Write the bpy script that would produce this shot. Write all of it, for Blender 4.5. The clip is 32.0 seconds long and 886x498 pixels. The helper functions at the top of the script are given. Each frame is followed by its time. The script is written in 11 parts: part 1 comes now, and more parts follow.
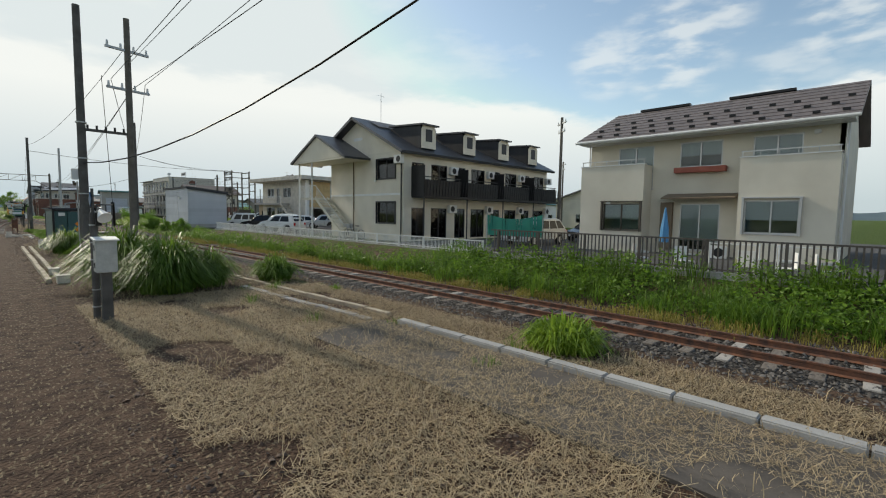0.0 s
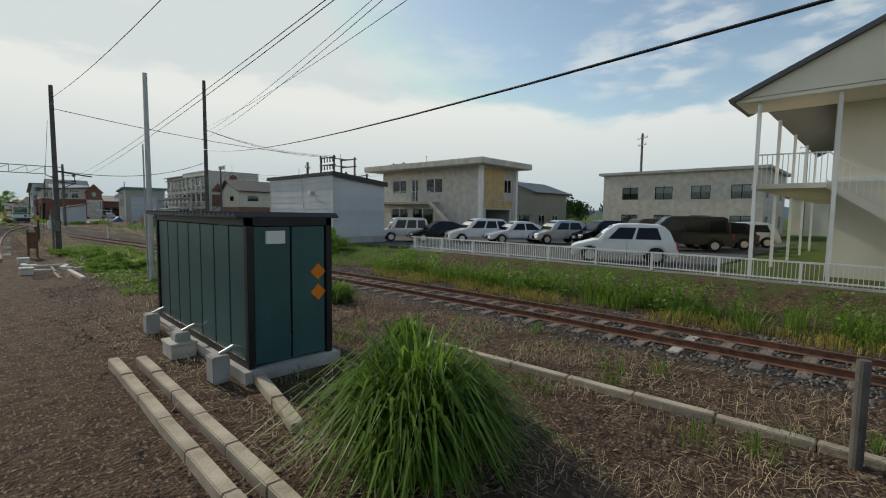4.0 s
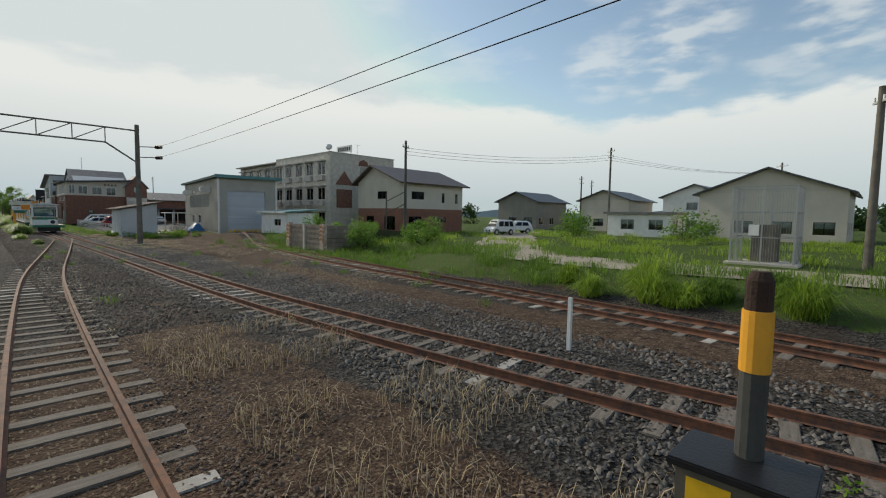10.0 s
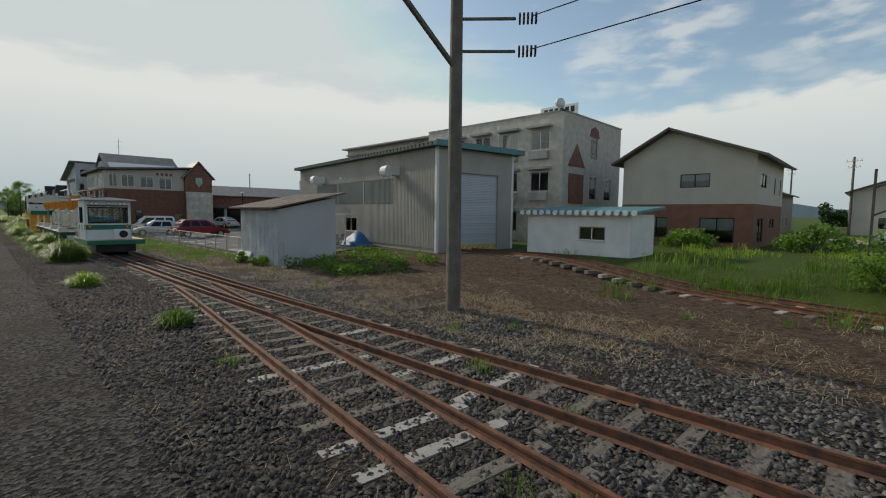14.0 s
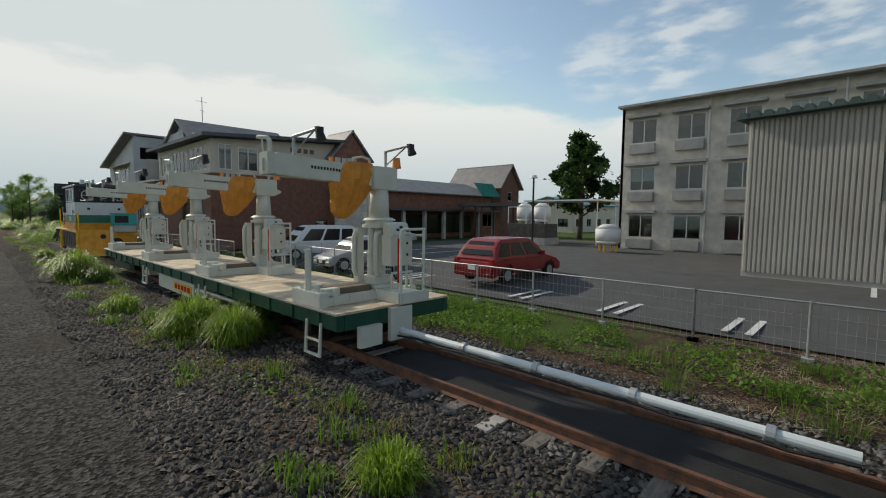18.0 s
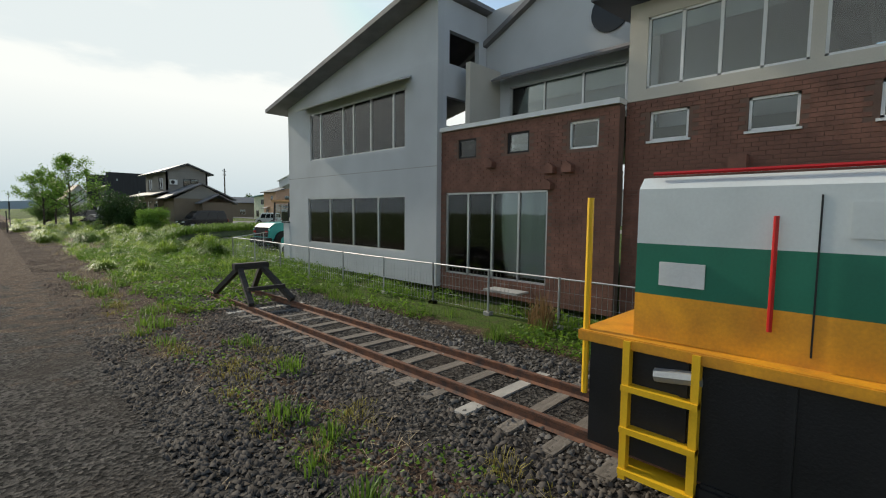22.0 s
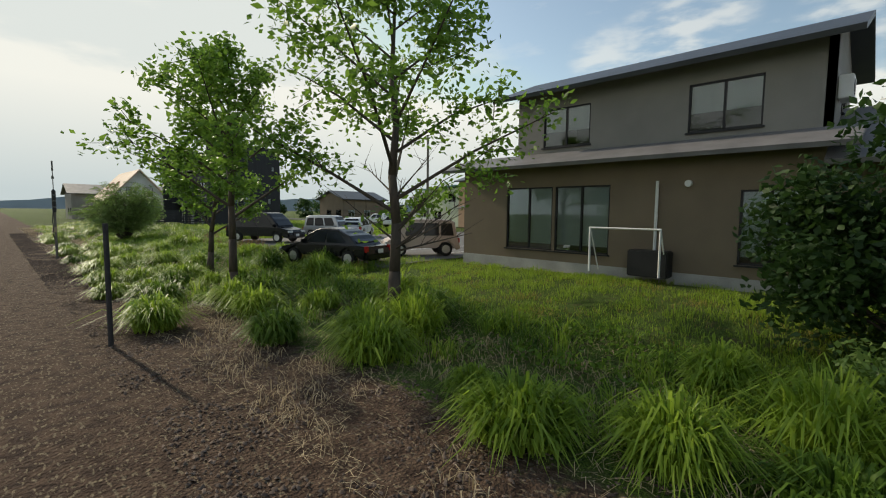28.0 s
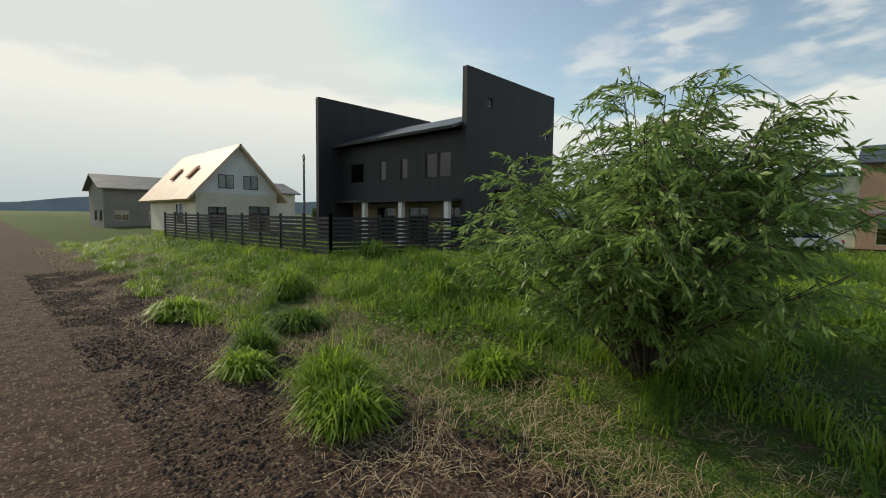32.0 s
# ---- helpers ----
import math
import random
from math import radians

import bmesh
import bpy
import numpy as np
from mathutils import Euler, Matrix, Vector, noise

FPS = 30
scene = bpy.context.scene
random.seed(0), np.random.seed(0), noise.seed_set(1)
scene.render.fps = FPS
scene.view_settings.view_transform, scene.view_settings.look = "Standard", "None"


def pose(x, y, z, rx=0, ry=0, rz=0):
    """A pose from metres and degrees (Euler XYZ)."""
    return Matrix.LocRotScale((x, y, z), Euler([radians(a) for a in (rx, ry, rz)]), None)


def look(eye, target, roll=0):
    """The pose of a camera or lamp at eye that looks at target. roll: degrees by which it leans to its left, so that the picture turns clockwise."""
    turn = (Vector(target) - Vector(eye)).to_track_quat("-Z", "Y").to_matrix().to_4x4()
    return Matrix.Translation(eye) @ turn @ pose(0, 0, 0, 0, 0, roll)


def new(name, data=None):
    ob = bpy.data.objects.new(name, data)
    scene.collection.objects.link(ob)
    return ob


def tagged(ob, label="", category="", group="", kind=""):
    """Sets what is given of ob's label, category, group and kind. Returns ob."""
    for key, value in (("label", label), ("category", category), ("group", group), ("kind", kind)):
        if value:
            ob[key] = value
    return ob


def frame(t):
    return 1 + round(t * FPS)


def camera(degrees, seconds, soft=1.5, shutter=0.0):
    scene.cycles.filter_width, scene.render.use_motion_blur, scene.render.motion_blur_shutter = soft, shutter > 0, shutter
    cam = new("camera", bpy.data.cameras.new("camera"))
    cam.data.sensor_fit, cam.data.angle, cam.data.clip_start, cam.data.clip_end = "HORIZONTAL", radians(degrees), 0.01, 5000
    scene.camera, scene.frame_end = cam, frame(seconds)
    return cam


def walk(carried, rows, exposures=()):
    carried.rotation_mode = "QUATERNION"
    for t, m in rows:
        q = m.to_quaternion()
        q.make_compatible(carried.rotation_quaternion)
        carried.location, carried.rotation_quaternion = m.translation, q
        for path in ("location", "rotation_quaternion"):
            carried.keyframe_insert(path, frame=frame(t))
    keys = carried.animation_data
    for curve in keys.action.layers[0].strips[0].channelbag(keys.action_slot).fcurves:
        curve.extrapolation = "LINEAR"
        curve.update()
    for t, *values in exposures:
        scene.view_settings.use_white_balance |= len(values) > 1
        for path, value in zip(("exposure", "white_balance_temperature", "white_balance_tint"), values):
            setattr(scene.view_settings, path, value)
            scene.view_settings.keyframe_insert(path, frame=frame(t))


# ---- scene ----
cam = camera(89.0, 32.0, soft=1.1)
PATH = [
    (0.0, pose(0, -0.00, 2.6, 85.50, -0.87, -45.17)),
    (0.5, pose(0, 3.71, 2.6, 85.65, -0.80, -45.27)),
    (1.0, pose(0, 7.41, 2.6, 85.65, -0.69, -45.33)),
    (1.5, pose(0, 11.07, 2.6, 85.53, -0.62, -45.37)),
    (2.0, pose(0, 14.72, 2.6, 85.48, -0.66, -45.41)),
    (2.5, pose(0, 18.38, 2.6, 85.56, -0.78, -45.48)),
    (3.0, pose(0, 22.07, 2.6, 85.62, -0.85, -45.55)),
    (3.5, pose(0, 25.83, 2.6, 85.61, -0.83, -45.59)),
    (4.0, pose(0, 29.61, 2.6, 85.53, -0.73, -45.61)),
    (4.5, pose(0, 33.40, 2.6, 85.31, -0.58, -45.62)),
    (6.5, pose(0, 48.39, 2.6, 85.16, -0.44, -45.68)),
    (7.0, pose(0, 52.29, 2.6, 85.43, -0.41, -45.80)),
    (7.5, pose(0, 56.15, 2.6, 85.79, -0.53, -45.87)),
    (8.0, pose(0, 60.01, 2.6, 85.70, -0.70, -45.88)),
    (8.5, pose(0, 63.90, 2.6, 85.47, -0.78, -45.86)),
    (9.0, pose(0, 67.84, 2.6, 85.64, -0.81, -45.82)),
    (9.5, pose(0, 71.82, 2.6, 85.93, -0.87, -45.81)),
    (10.0, pose(0, 75.83, 2.6, 85.82, -0.95, -45.79)),
    (10.5, pose(0, 79.88, 2.6, 85.51, -0.98, -45.77)),
    (11.0, pose(0, 83.98, 2.6, 85.44, -0.95, -45.79)),
    (11.5, pose(0, 88.13, 2.6, 85.61, -0.87, -45.80)),
    (12.0, pose(0, 92.32, 2.6, 85.70, -0.81, -45.77)),
    (12.5, pose(0, 96.56, 2.6, 85.53, -0.79, -45.73)),
    (13.0, pose(0, 100.79, 2.6, 85.43, -0.76, -45.74)),
    (13.5, pose(0, 105.05, 2.6, 85.48, -0.67, -45.77)),
    (15.5, pose(0, 122.08, 2.6, 85.46, -0.56, -45.77)),
    (16.0, pose(0, 126.52, 2.6, 85.45, -0.51, -45.79)),
    (16.5, pose(0, 130.96, 2.6, 85.51, -0.49, -45.85)),
    (17.0, pose(0, 135.40, 2.6, 85.49, -0.50, -45.92)),
    (17.5, pose(0, 139.86, 2.6, 85.47, -0.53, -46.01)),
    (18.0, pose(0, 144.33, 2.6, 85.73, -0.62, -46.12)),
    (18.5, pose(0, 148.79, 2.6, 85.85, -0.68, -46.12)),
    (19.0, pose(0, 153.27, 2.6, 85.42, -0.65, -46.04)),
    (19.5, pose(0, 157.79, 2.6, 85.12, -0.61, -46.00)),
    (20.0, pose(0, 162.34, 2.6, 85.31, -0.62, -45.97)),
    (20.5, pose(0, 166.91, 2.6, 85.56, -0.64, -45.81)),
    (21.0, pose(0, 171.51, 2.6, 85.53, -0.63, -45.51)),
    (21.5, pose(0, 176.16, 2.6, 85.38, -0.60, -45.33)),
    (22.0, pose(0, 180.82, 2.6, 85.39, -0.56, -45.30)),
    (22.5, pose(0, 185.50, 2.6, 85.48, -0.54, -45.34)),
    (23.0, pose(0, 190.18, 2.6, 85.54, -0.56, -45.40)),
    (23.5, pose(0, 194.84, 2.6, 85.57, -0.61, -45.43)),
    (24.0, pose(0, 199.49, 2.6, 85.57, -0.70, -45.42)),
    (24.5, pose(0, 204.15, 2.6, 85.49, -0.82, -45.39)),
    (26.5, pose(0, 222.88, 2.6, 85.41, -0.92, -45.33)),
    (27.0, pose(0, 227.66, 2.6, 85.39, -0.90, -45.21)),
    (27.5, pose(0, 232.45, 2.6, 85.38, -0.76, -45.03)),
    (28.0, pose(0, 237.22, 2.6, 85.36, -0.62, -45.03)),
    (28.5, pose(0, 241.94, 2.6, 85.42, -0.56, -45.39)),
    (29.0, pose(0, 246.66, 2.6, 85.54, -0.58, -45.67)),
    (29.5, pose(0, 251.39, 2.6, 85.53, -0.59, -45.70)),
    (30.0, pose(0, 256.13, 2.6, 85.50, -0.56, -45.73)),
    (30.5, pose(0, 260.90, 2.6, 85.62, -0.56, -45.82)),
    (31.0, pose(0, 265.67, 2.6, 85.73, -0.64, -45.87)),
    (31.5, pose(0, 270.46, 2.6, 85.75, -0.74, -45.91)),
    (32.0, pose(0, 275.25, 2.6, 85.83, -0.80, -45.94)),
]
walk(cam, PATH, exposures=[(t, e, 7050 if t < 25 else 7450, 10) for t, e in ((0, 0.2), (1.5, 0.0), (12, 0.0), (13, -0.22), (15.5, 0.0), (20, 0.0), (21, 0.1), (22, 0.3), (23, 0.25), (24, 0.15), (26.5, 0.15), (28, 0.15), (29, 0.45), (30, 0.35), (31, 0.15), (32, 0.1))])

# ---- light: low hazy sun ahead of the train, slightly to its left ----
SUN_EL, SUN_AZ = radians(31), radians(-5)
world = bpy.data.worlds.new("sky")
scene.world = world
world.use_nodes = True
wn, wl = world.node_tree.nodes, world.node_tree.links
sky = wn.new("ShaderNodeTexSky")
sky.sky_type, sky.sun_disc = "NISHITA", False
sky.sun_elevation, sky.sun_rotation = SUN_EL, SUN_AZ
sky.air_density, sky.dust_density, sky.ozone_density = 1.0, 1.2, 1.0
co = wn.new("ShaderNodeTexCoord")
sep = wn.new("ShaderNodeSeparateXYZ")
wl.new(co.outputs["Generated"], sep.inputs[0])
mp = wn.new("ShaderNodeMapping")
mp.inputs["Scale"].default_value = (2.2, 2.2, 7.0)
mp.inputs["Location"].default_value = (1.3, 0.4, 0.2)
wl.new(co.outputs["Generated"], mp.inputs[0])
cloud = wn.new("ShaderNodeTexNoise")
cloud.inputs["Scale"].default_value, cloud.inputs["Detail"].default_value = 1.3, 9
cloud.inputs["Roughness"].default_value = 0.55
wl.new(mp.outputs[0], cloud.inputs[0])
ramp = wn.new("ShaderNodeMapRange")
ramp.inputs["From Min"].default_value, ramp.inputs["From Max"].default_value = 0.56, 0.68
wl.new(cloud.outputs[0], ramp.inputs[0])
fine = wn.new("ShaderNodeTexNoise")
fine.inputs["Scale"].default_value, fine.inputs["Detail"].default_value = 5.0, 8
wl.new(mp.outputs[0], fine.inputs[0])


def wmath(op, a, b):
    m = wn.new("ShaderNodeMath")
    m.operation = op
    for k, v in enumerate((a, b)):
        if isinstance(v, (int, float)):
            m.inputs[k].default_value = v
        else:
            wl.new(v, m.inputs[k])
    return m.outputs[0]


def wrange(f, lo, hi, to=1.0):
    r = wn.new("ShaderNodeMapRange")
    r.interpolation_type = "SMOOTHSTEP"
    r.inputs["From Min"].default_value, r.inputs["From Max"].default_value, r.inputs["To Max"].default_value = lo, hi, to
    wl.new(f, r.inputs[0])
    return r.outputs[0]


# a cloud bank over the horizon with a billowing upper edge, lower towards the side away from the sun
edge = wmath("ADD", sep.outputs["Z"], wmath("MULTIPLY", sep.outputs["X"], 0.085))
edge = wmath("SUBTRACT", edge, wmath("MULTIPLY", cloud.outputs[0], 0.16))
edge = wmath("SUBTRACT", edge, wmath("MULTIPLY", fine.outputs[0], 0.05))
low = wrange(edge, 0.195, 0.165, 0.92)
# loose fair-weather clouds high on the side away from the sun
puffs = None
for d, r, w in (((0.901, 0.305, 0.308), 0.13, 1.0), ((0.861, 0.416, 0.294), 0.09, 0.75), ((0.904, 0.243, 0.352), 0.09, 0.8), ((0.948, 0.064, 0.311), 0.10, 0.95),
                ((0.896, 0.242, 0.373), 0.07, 0.7), ((0.956, 0.14, 0.258), 0.09, 0.55), ((0.974, 0.185, 0.128), 0.13, 0.85), ((0.988, 0.0, 0.14), 0.14, 0.7), ((0.95, -0.2, 0.3), 0.14, 0.8), ((0.7, -0.6, 0.4), 0.2, 0.8)):
    dv = Vector(d).normalized()
    dot = wn.new("ShaderNodeVectorMath")
    dot.operation = "DOT_PRODUCT"
    dot.inputs[1].default_value = dv
    wl.new(co.outputs["Generated"], dot.inputs[0])
    q = wrange(dot.outputs["Value"], math.cos(r), 1.0, w)
    puffs = q if puffs is None else wmath("MAXIMUM", puffs, q)
wisp = wmath("MULTIPLY", puffs, wrange(fine.outputs[0], 0.3, 0.7))
wisp = wrange(wisp, 0.02, 0.85, 0.55)
mx = wn.new("ShaderNodeMath")
mx.operation = "MAXIMUM"
wl.new(wmath("MAXIMUM", wmath("MULTIPLY", ramp.outputs[0], 0.35), wisp), mx.inputs[0])
wl.new(low, mx.inputs[1])
cm = wn.new("ShaderNodeMixRGB")
deep = wn.new("ShaderNodeMapRange")         # the bank turns blue grey towards the horizon
deep.inputs["From Min"].default_value, deep.inputs["From Max"].default_value = 0.21, 0.03
wl.new(sep.outputs["Z"], deep.inputs[0])
cg = wn.new("ShaderNodeMixRGB")
cg.inputs[1].default_value, cg.inputs[2].default_value = (7.0, 7.5, 7.7, 1), (4.2, 5.2, 5.9, 1)
wl.new(deep.outputs[0], cg.inputs[0])
wl.new(cg.outputs[0], cm.inputs[2])
wl.new(mx.outputs[0], cm.inputs[0])
soft = wn.new("ShaderNodeVectorMath")     # thin haze dims the glow round the sun
soft.operation = "MINIMUM"
soft.inputs[1].default_value = (5.7, 6.5, 7.0)
gain = wn.new("ShaderNodeVectorMath")
gain.operation = "MULTIPLY"
gain.inputs[1].default_value = (1.35, 1.42, 1.36)
wl.new(sky.outputs[0], gain.inputs[0])
wl.new(gain.outputs[0], soft.inputs[0])
wl.new(soft.outputs[0], cm.inputs[1])
wn["Background"].inputs[1].default_value = 0.11
wl.new(cm.outputs[0], wn["Background"].inputs[0])
sun = new("sun", bpy.data.lights.new("sun", "SUN"))
sun.data.energy, sun.data.angle, sun.data.color = 2.7, radians(1.2), (1.0, 0.95, 0.83)
sun.matrix_world = look((0, 0, 60), (-math.sin(SUN_AZ) * math.cos(SUN_EL), -math.cos(SUN_AZ) * math.cos(SUN_EL), 60 - math.sin(SUN_EL)))


# ---- materials ----
def mat(name, col, rough=0.8, metal=0.0, var=0.25, scale=2.0, fine=40.0, bump=0.15, dirt=None, stretch=(1, 1, 1), spec=0.4):
    m = bpy.data.materials.new(name)
    m.use_nodes = True
    n, l = m.node_tree.nodes, m.node_tree.links
    p = n["Principled BSDF"]
    p.inputs["Roughness"].default_value, p.inputs["Metallic"].default_value = rough, metal
    p.inputs["Specular IOR Level"].default_value = spec
    tc = n.new("ShaderNodeTexCoord")
    mpn = n.new("ShaderNodeMapping")
    mpn.inputs["Scale"].default_value = stretch
    l.new(tc.outputs["Object"], mpn.inputs[0])
    a, b = n.new("ShaderNodeTexNoise"), n.new("ShaderNodeTexNoise")
    a.inputs["Scale"].default_value, a.inputs["Detail"].default_value = scale, 5
    b.inputs["Scale"].default_value, b.inputs["Detail"].default_value = fine, 3
    l.new(mpn.outputs[0], a.inputs[0])
    l.new(mpn.outputs[0], b.inputs[0])
    add = n.new("ShaderNodeMath")
    add.operation = "MULTIPLY_ADD"
    add.inputs[1].default_value, add.inputs[2].default_value = 0.4, 0.0
    l.new(b.outputs[0], add.inputs[0])
    ad2 = n.new("ShaderNodeMath")
    ad2.operation = "ADD"
    l.new(a.outputs[0], ad2.inputs[0])
    l.new(add.outputs[0], ad2.inputs[1])
    mr = n.new("ShaderNodeMapRange")
    mr.inputs["From Min"].default_value, mr.inputs["From Max"].default_value = 0.45, 0.95
    l.new(ad2.outputs[0], mr.inputs[0])
    c = n.new("ShaderNodeMixRGB")
    d = dirt or tuple(v * (1 - var) for v in col)
    e = tuple(min(1, v * (1 + var * 0.5)) for v in col)
    c.inputs[1].default_value, c.inputs[2].default_value = (*d, 1), (*e, 1)
    l.new(mr.outputs[0], c.inputs[0])
    oi = n.new("ShaderNodeObjectInfo")
    hv = n.new("ShaderNodeHueSaturation")
    vr = n.new("ShaderNodeMapRange")
    vr.inputs["To Min"].default_value, vr.inputs["To Max"].default_value = 0.93, 1.07
    l.new(oi.outputs["Random"], vr.inputs[0])
    l.new(vr.outputs[0], hv.inputs["Value"])
    l.new(c.outputs[0], hv.inputs["Color"])
    l.new(hv.outputs[0], p.inputs["Base Color"])
    if bump:
        bp = n.new("ShaderNodeBump")
        bp.inputs["Strength"].default_value, bp.inputs["Distance"].default_value = bump, 0.02
        l.new(b.outputs[0], bp.inputs["Height"])
        l.new(bp.outputs[0], p.inputs["Normal"])
    return m


def leafmat(name, c1, c2, rough=0.55, trans=0.35):
    m = bpy.data.materials.new(name)
    m.use_nodes = True
    n, l = m.node_tree.nodes, m.node_tree.links
    p = n["Principled BSDF"]
    p.inputs["Roughness"].default_value = rough
    p.inputs["Specular IOR Level"].default_value = 0.35
    g = n.new("ShaderNodeNewGeometry")
    tc = n.new("ShaderNodeTexCoord")
    no = n.new("ShaderNodeTexNoise")
    no.inputs["Scale"].default_value = 0.35
    l.new(tc.outputs["Object"], no.inputs[0])
    av = n.new("ShaderNodeMath")
    av.operation = "MULTIPLY_ADD"
    av.inputs[1].default_value = 0.55
    l.new(g.outputs["Random Per Island"], av.inputs[0])
    sc = n.new("ShaderNodeMath")
    sc.operation = "MULTIPLY"
    sc.inputs[1].default_value = 0.6
    l.new(no.outputs[0], sc.inputs[0])
    l.new(sc.outputs[0], av.inputs[2])
    c = n.new("ShaderNodeMixRGB")
    c.inputs[1].default_value, c.inputs[2].default_value = (*c1, 1), (*c2, 1)
    l.new(av.outputs[0], c.inputs[0])
    l.new(c.outputs[0], p.inputs["Base Color"])
    t = n.new("ShaderNodeBsdfTranslucent")
    l.new(c.outputs[0], t.inputs[0])
    s = n.new("ShaderNodeMixShader")
    s.inputs[0].default_value = trans
    l.new(p.outputs[0], s.inputs[1])
    l.new(t.outputs[0], s.inputs[2])
    l.new(s.outputs[0], n["Material Output"].inputs[0])
    return m


def glassmat(name, tint=(0.75, 0.8, 0.8)):
    m = bpy.data.materials.new(name)
    m.use_nodes = True
    n, l = m.node_tree.nodes, m.node_tree.links
    tr, gl, fr, s = n.new("ShaderNodeBsdfTransparent"), n.new("ShaderNodeBsdfGlossy"), n.new("ShaderNodeFresnel"), n.new("ShaderNodeMixShader")
    tr.inputs[0].default_value = (*tint, 1)
    gl.inputs["Roughness"].default_value = 0.03
    fr.inputs[0].default_value = 1.65
    l.new(fr.outputs[0], s.inputs[0])
    l.new(tr.outputs[0], s.inputs[1])
    l.new(gl.outputs[0], s.inputs[2])
    l.new(s.outputs[0], n["Material Output"].inputs[0])
    return m


GLASS = glassmat("window glass")
CREAM = mat("cream siding", (0.72, 0.67, 0.56), 0.75, var=0.1, scale=0.6, dirt=(0.6, 0.55, 0.45))
WHITE = mat("white paint", (0.75, 0.75, 0.73), 0.6, var=0.12, scale=1.5)
GREYW = mat("grey render wall", (0.55, 0.565, 0.58), 0.8, var=0.12, scale=0.5, dirt=(0.46, 0.47, 0.48))
CONC = mat("weathered concrete", (0.40, 0.39, 0.37), 0.9, var=0.3, scale=1.2, bump=0.3)
CONCW = mat("pale concrete", (0.58, 0.54, 0.47), 0.9, var=0.25, scale=2.0, bump=0.3)
DCONC = mat("dark concrete pole", (0.105, 0.10, 0.092), 0.8, var=0.4, scale=3, dirt=(0.06, 0.055, 0.05))
TROUGH = mat("tan weathered concrete", (0.45, 0.39, 0.30), 0.9, var=0.35, scale=2.5, bump=0.4, dirt=(0.27, 0.22, 0.16))
GPOLE = mat("grey concrete pole", (0.165, 0.15, 0.128), 0.85, var=0.35, scale=2.5, dirt=(0.10, 0.088, 0.072))
ROOFD = mat("dark roof metal", (0.075, 0.08, 0.09), 0.45, metal=0.3, var=0.25, scale=1, stretch=(1, 1, 1))
ROOFG = mat("grey roof", (0.2, 0.19, 0.19), 0.6, var=0.3, scale=1.5)
ROOFT = mat("pale orange roof", (0.62, 0.45, 0.33), 0.6, var=0.2, scale=1.0)
ROOFB = mat("green-blue roof", (0.10, 0.26, 0.27), 0.5, var=0.2)
BLACK = mat("black metal", (0.018, 0.018, 0.02), 0.45, metal=0.2, var=0.3)
BLACKW = mat("black board cladding", (0.022, 0.024, 0.028), 0.6, var=0.35, scale=1.0, stretch=(3, 3, 0.3))
RUBBER = mat("black rubber", (0.015, 0.015, 0.015), 0.75)
ALU = mat("brushed aluminium", (0.55, 0.55, 0.55), 0.4, metal=0.8, var=0.1)
GALV = mat("galvanised steel", (0.42, 0.43, 0.43), 0.5, metal=0.6, var=0.2)
DGALV = mat("dull dark steel", (0.11, 0.11, 0.108), 0.55, metal=0.3, var=0.3)
CURT = mat("pale curtain", (0.76, 0.78, 0.77), 0.9, var=0.15, scale=0.5, stretch=(8, 8, 0.4))
BRICK = mat("red brown brick", (0.22, 0.10, 0.07), 0.75, var=0.4, scale=3.0)
MORT = mat("mortar", (0.17, 0.105, 0.08), 0.95)
BROWNS = mat("brown siding", (0.19, 0.145, 0.10), 0.75, var=0.15, scale=0.8)
GREYS = mat("grey brown siding", (0.25, 0.235, 0.21), 0.75, var=0.15, scale=0.8)
BEIGE = mat("beige siding", (0.54, 0.50, 0.43), 0.8, var=0.12, scale=0.7)
REDBR = mat("red brown lower wall", (0.25, 0.115, 0.08), 0.8, var=0.2)
SILV = mat("silver ribbed cladding", (0.50, 0.52, 0.55), 0.5, metal=0.15, var=0.1, scale=0.7)
CORR = mat("pale corrugated sheet", (0.37, 0.36, 0.325), 0.6, metal=0.1, var=0.2, scale=0.6, dirt=(0.33, 0.31, 0.27))
TEAL = mat("dark teal panel", (0.035, 0.10, 0.10), 0.35, var=0.2)
RUST = mat("rusty rail", (0.19, 0.078, 0.04), 0.8, var=0.45, scale=6, dirt=(0.06, 0.04, 0.035))
WOOD = mat("old grey sleeper", (0.21, 0.18, 0.15), 0.9, var=0.45, scale=3, stretch=(1, 6, 6), bump=0.5)
PALEW = mat("bleached sleeper", (0.42, 0.39, 0.35), 0.9, var=0.3, scale=3, bump=0.4)
DWOOD = mat("dark tarred timber", (0.045, 0.04, 0.035), 0.85, var=0.4, scale=4, stretch=(1, 1, 6))
ORANGE = mat("orange yellow machine paint", (0.74, 0.33, 0.022), 0.5, var=0.22, scale=3.5, dirt=(0.52, 0.22, 0.025), bump=0.05)
YEL = mat("yellow paint", (0.78, 0.45, 0.02), 0.5, var=0.15, bump=0.04)
LGREEN = mat("railway green paint", (0.012, 0.16, 0.10), 0.4, var=0.15, bump=0.03)
LWHITE = mat("machine white paint", (0.62, 0.66, 0.66), 0.4, var=0.1, bump=0.03)
CRANEW = mat("crane cream paint", (0.60, 0.60, 0.52), 0.5, var=0.15, bump=0.03)
TARP = mat("orange tarpaulin", (0.66, 0.25, 0.03), 0.6, var=0.3, scale=5, bump=0.5)
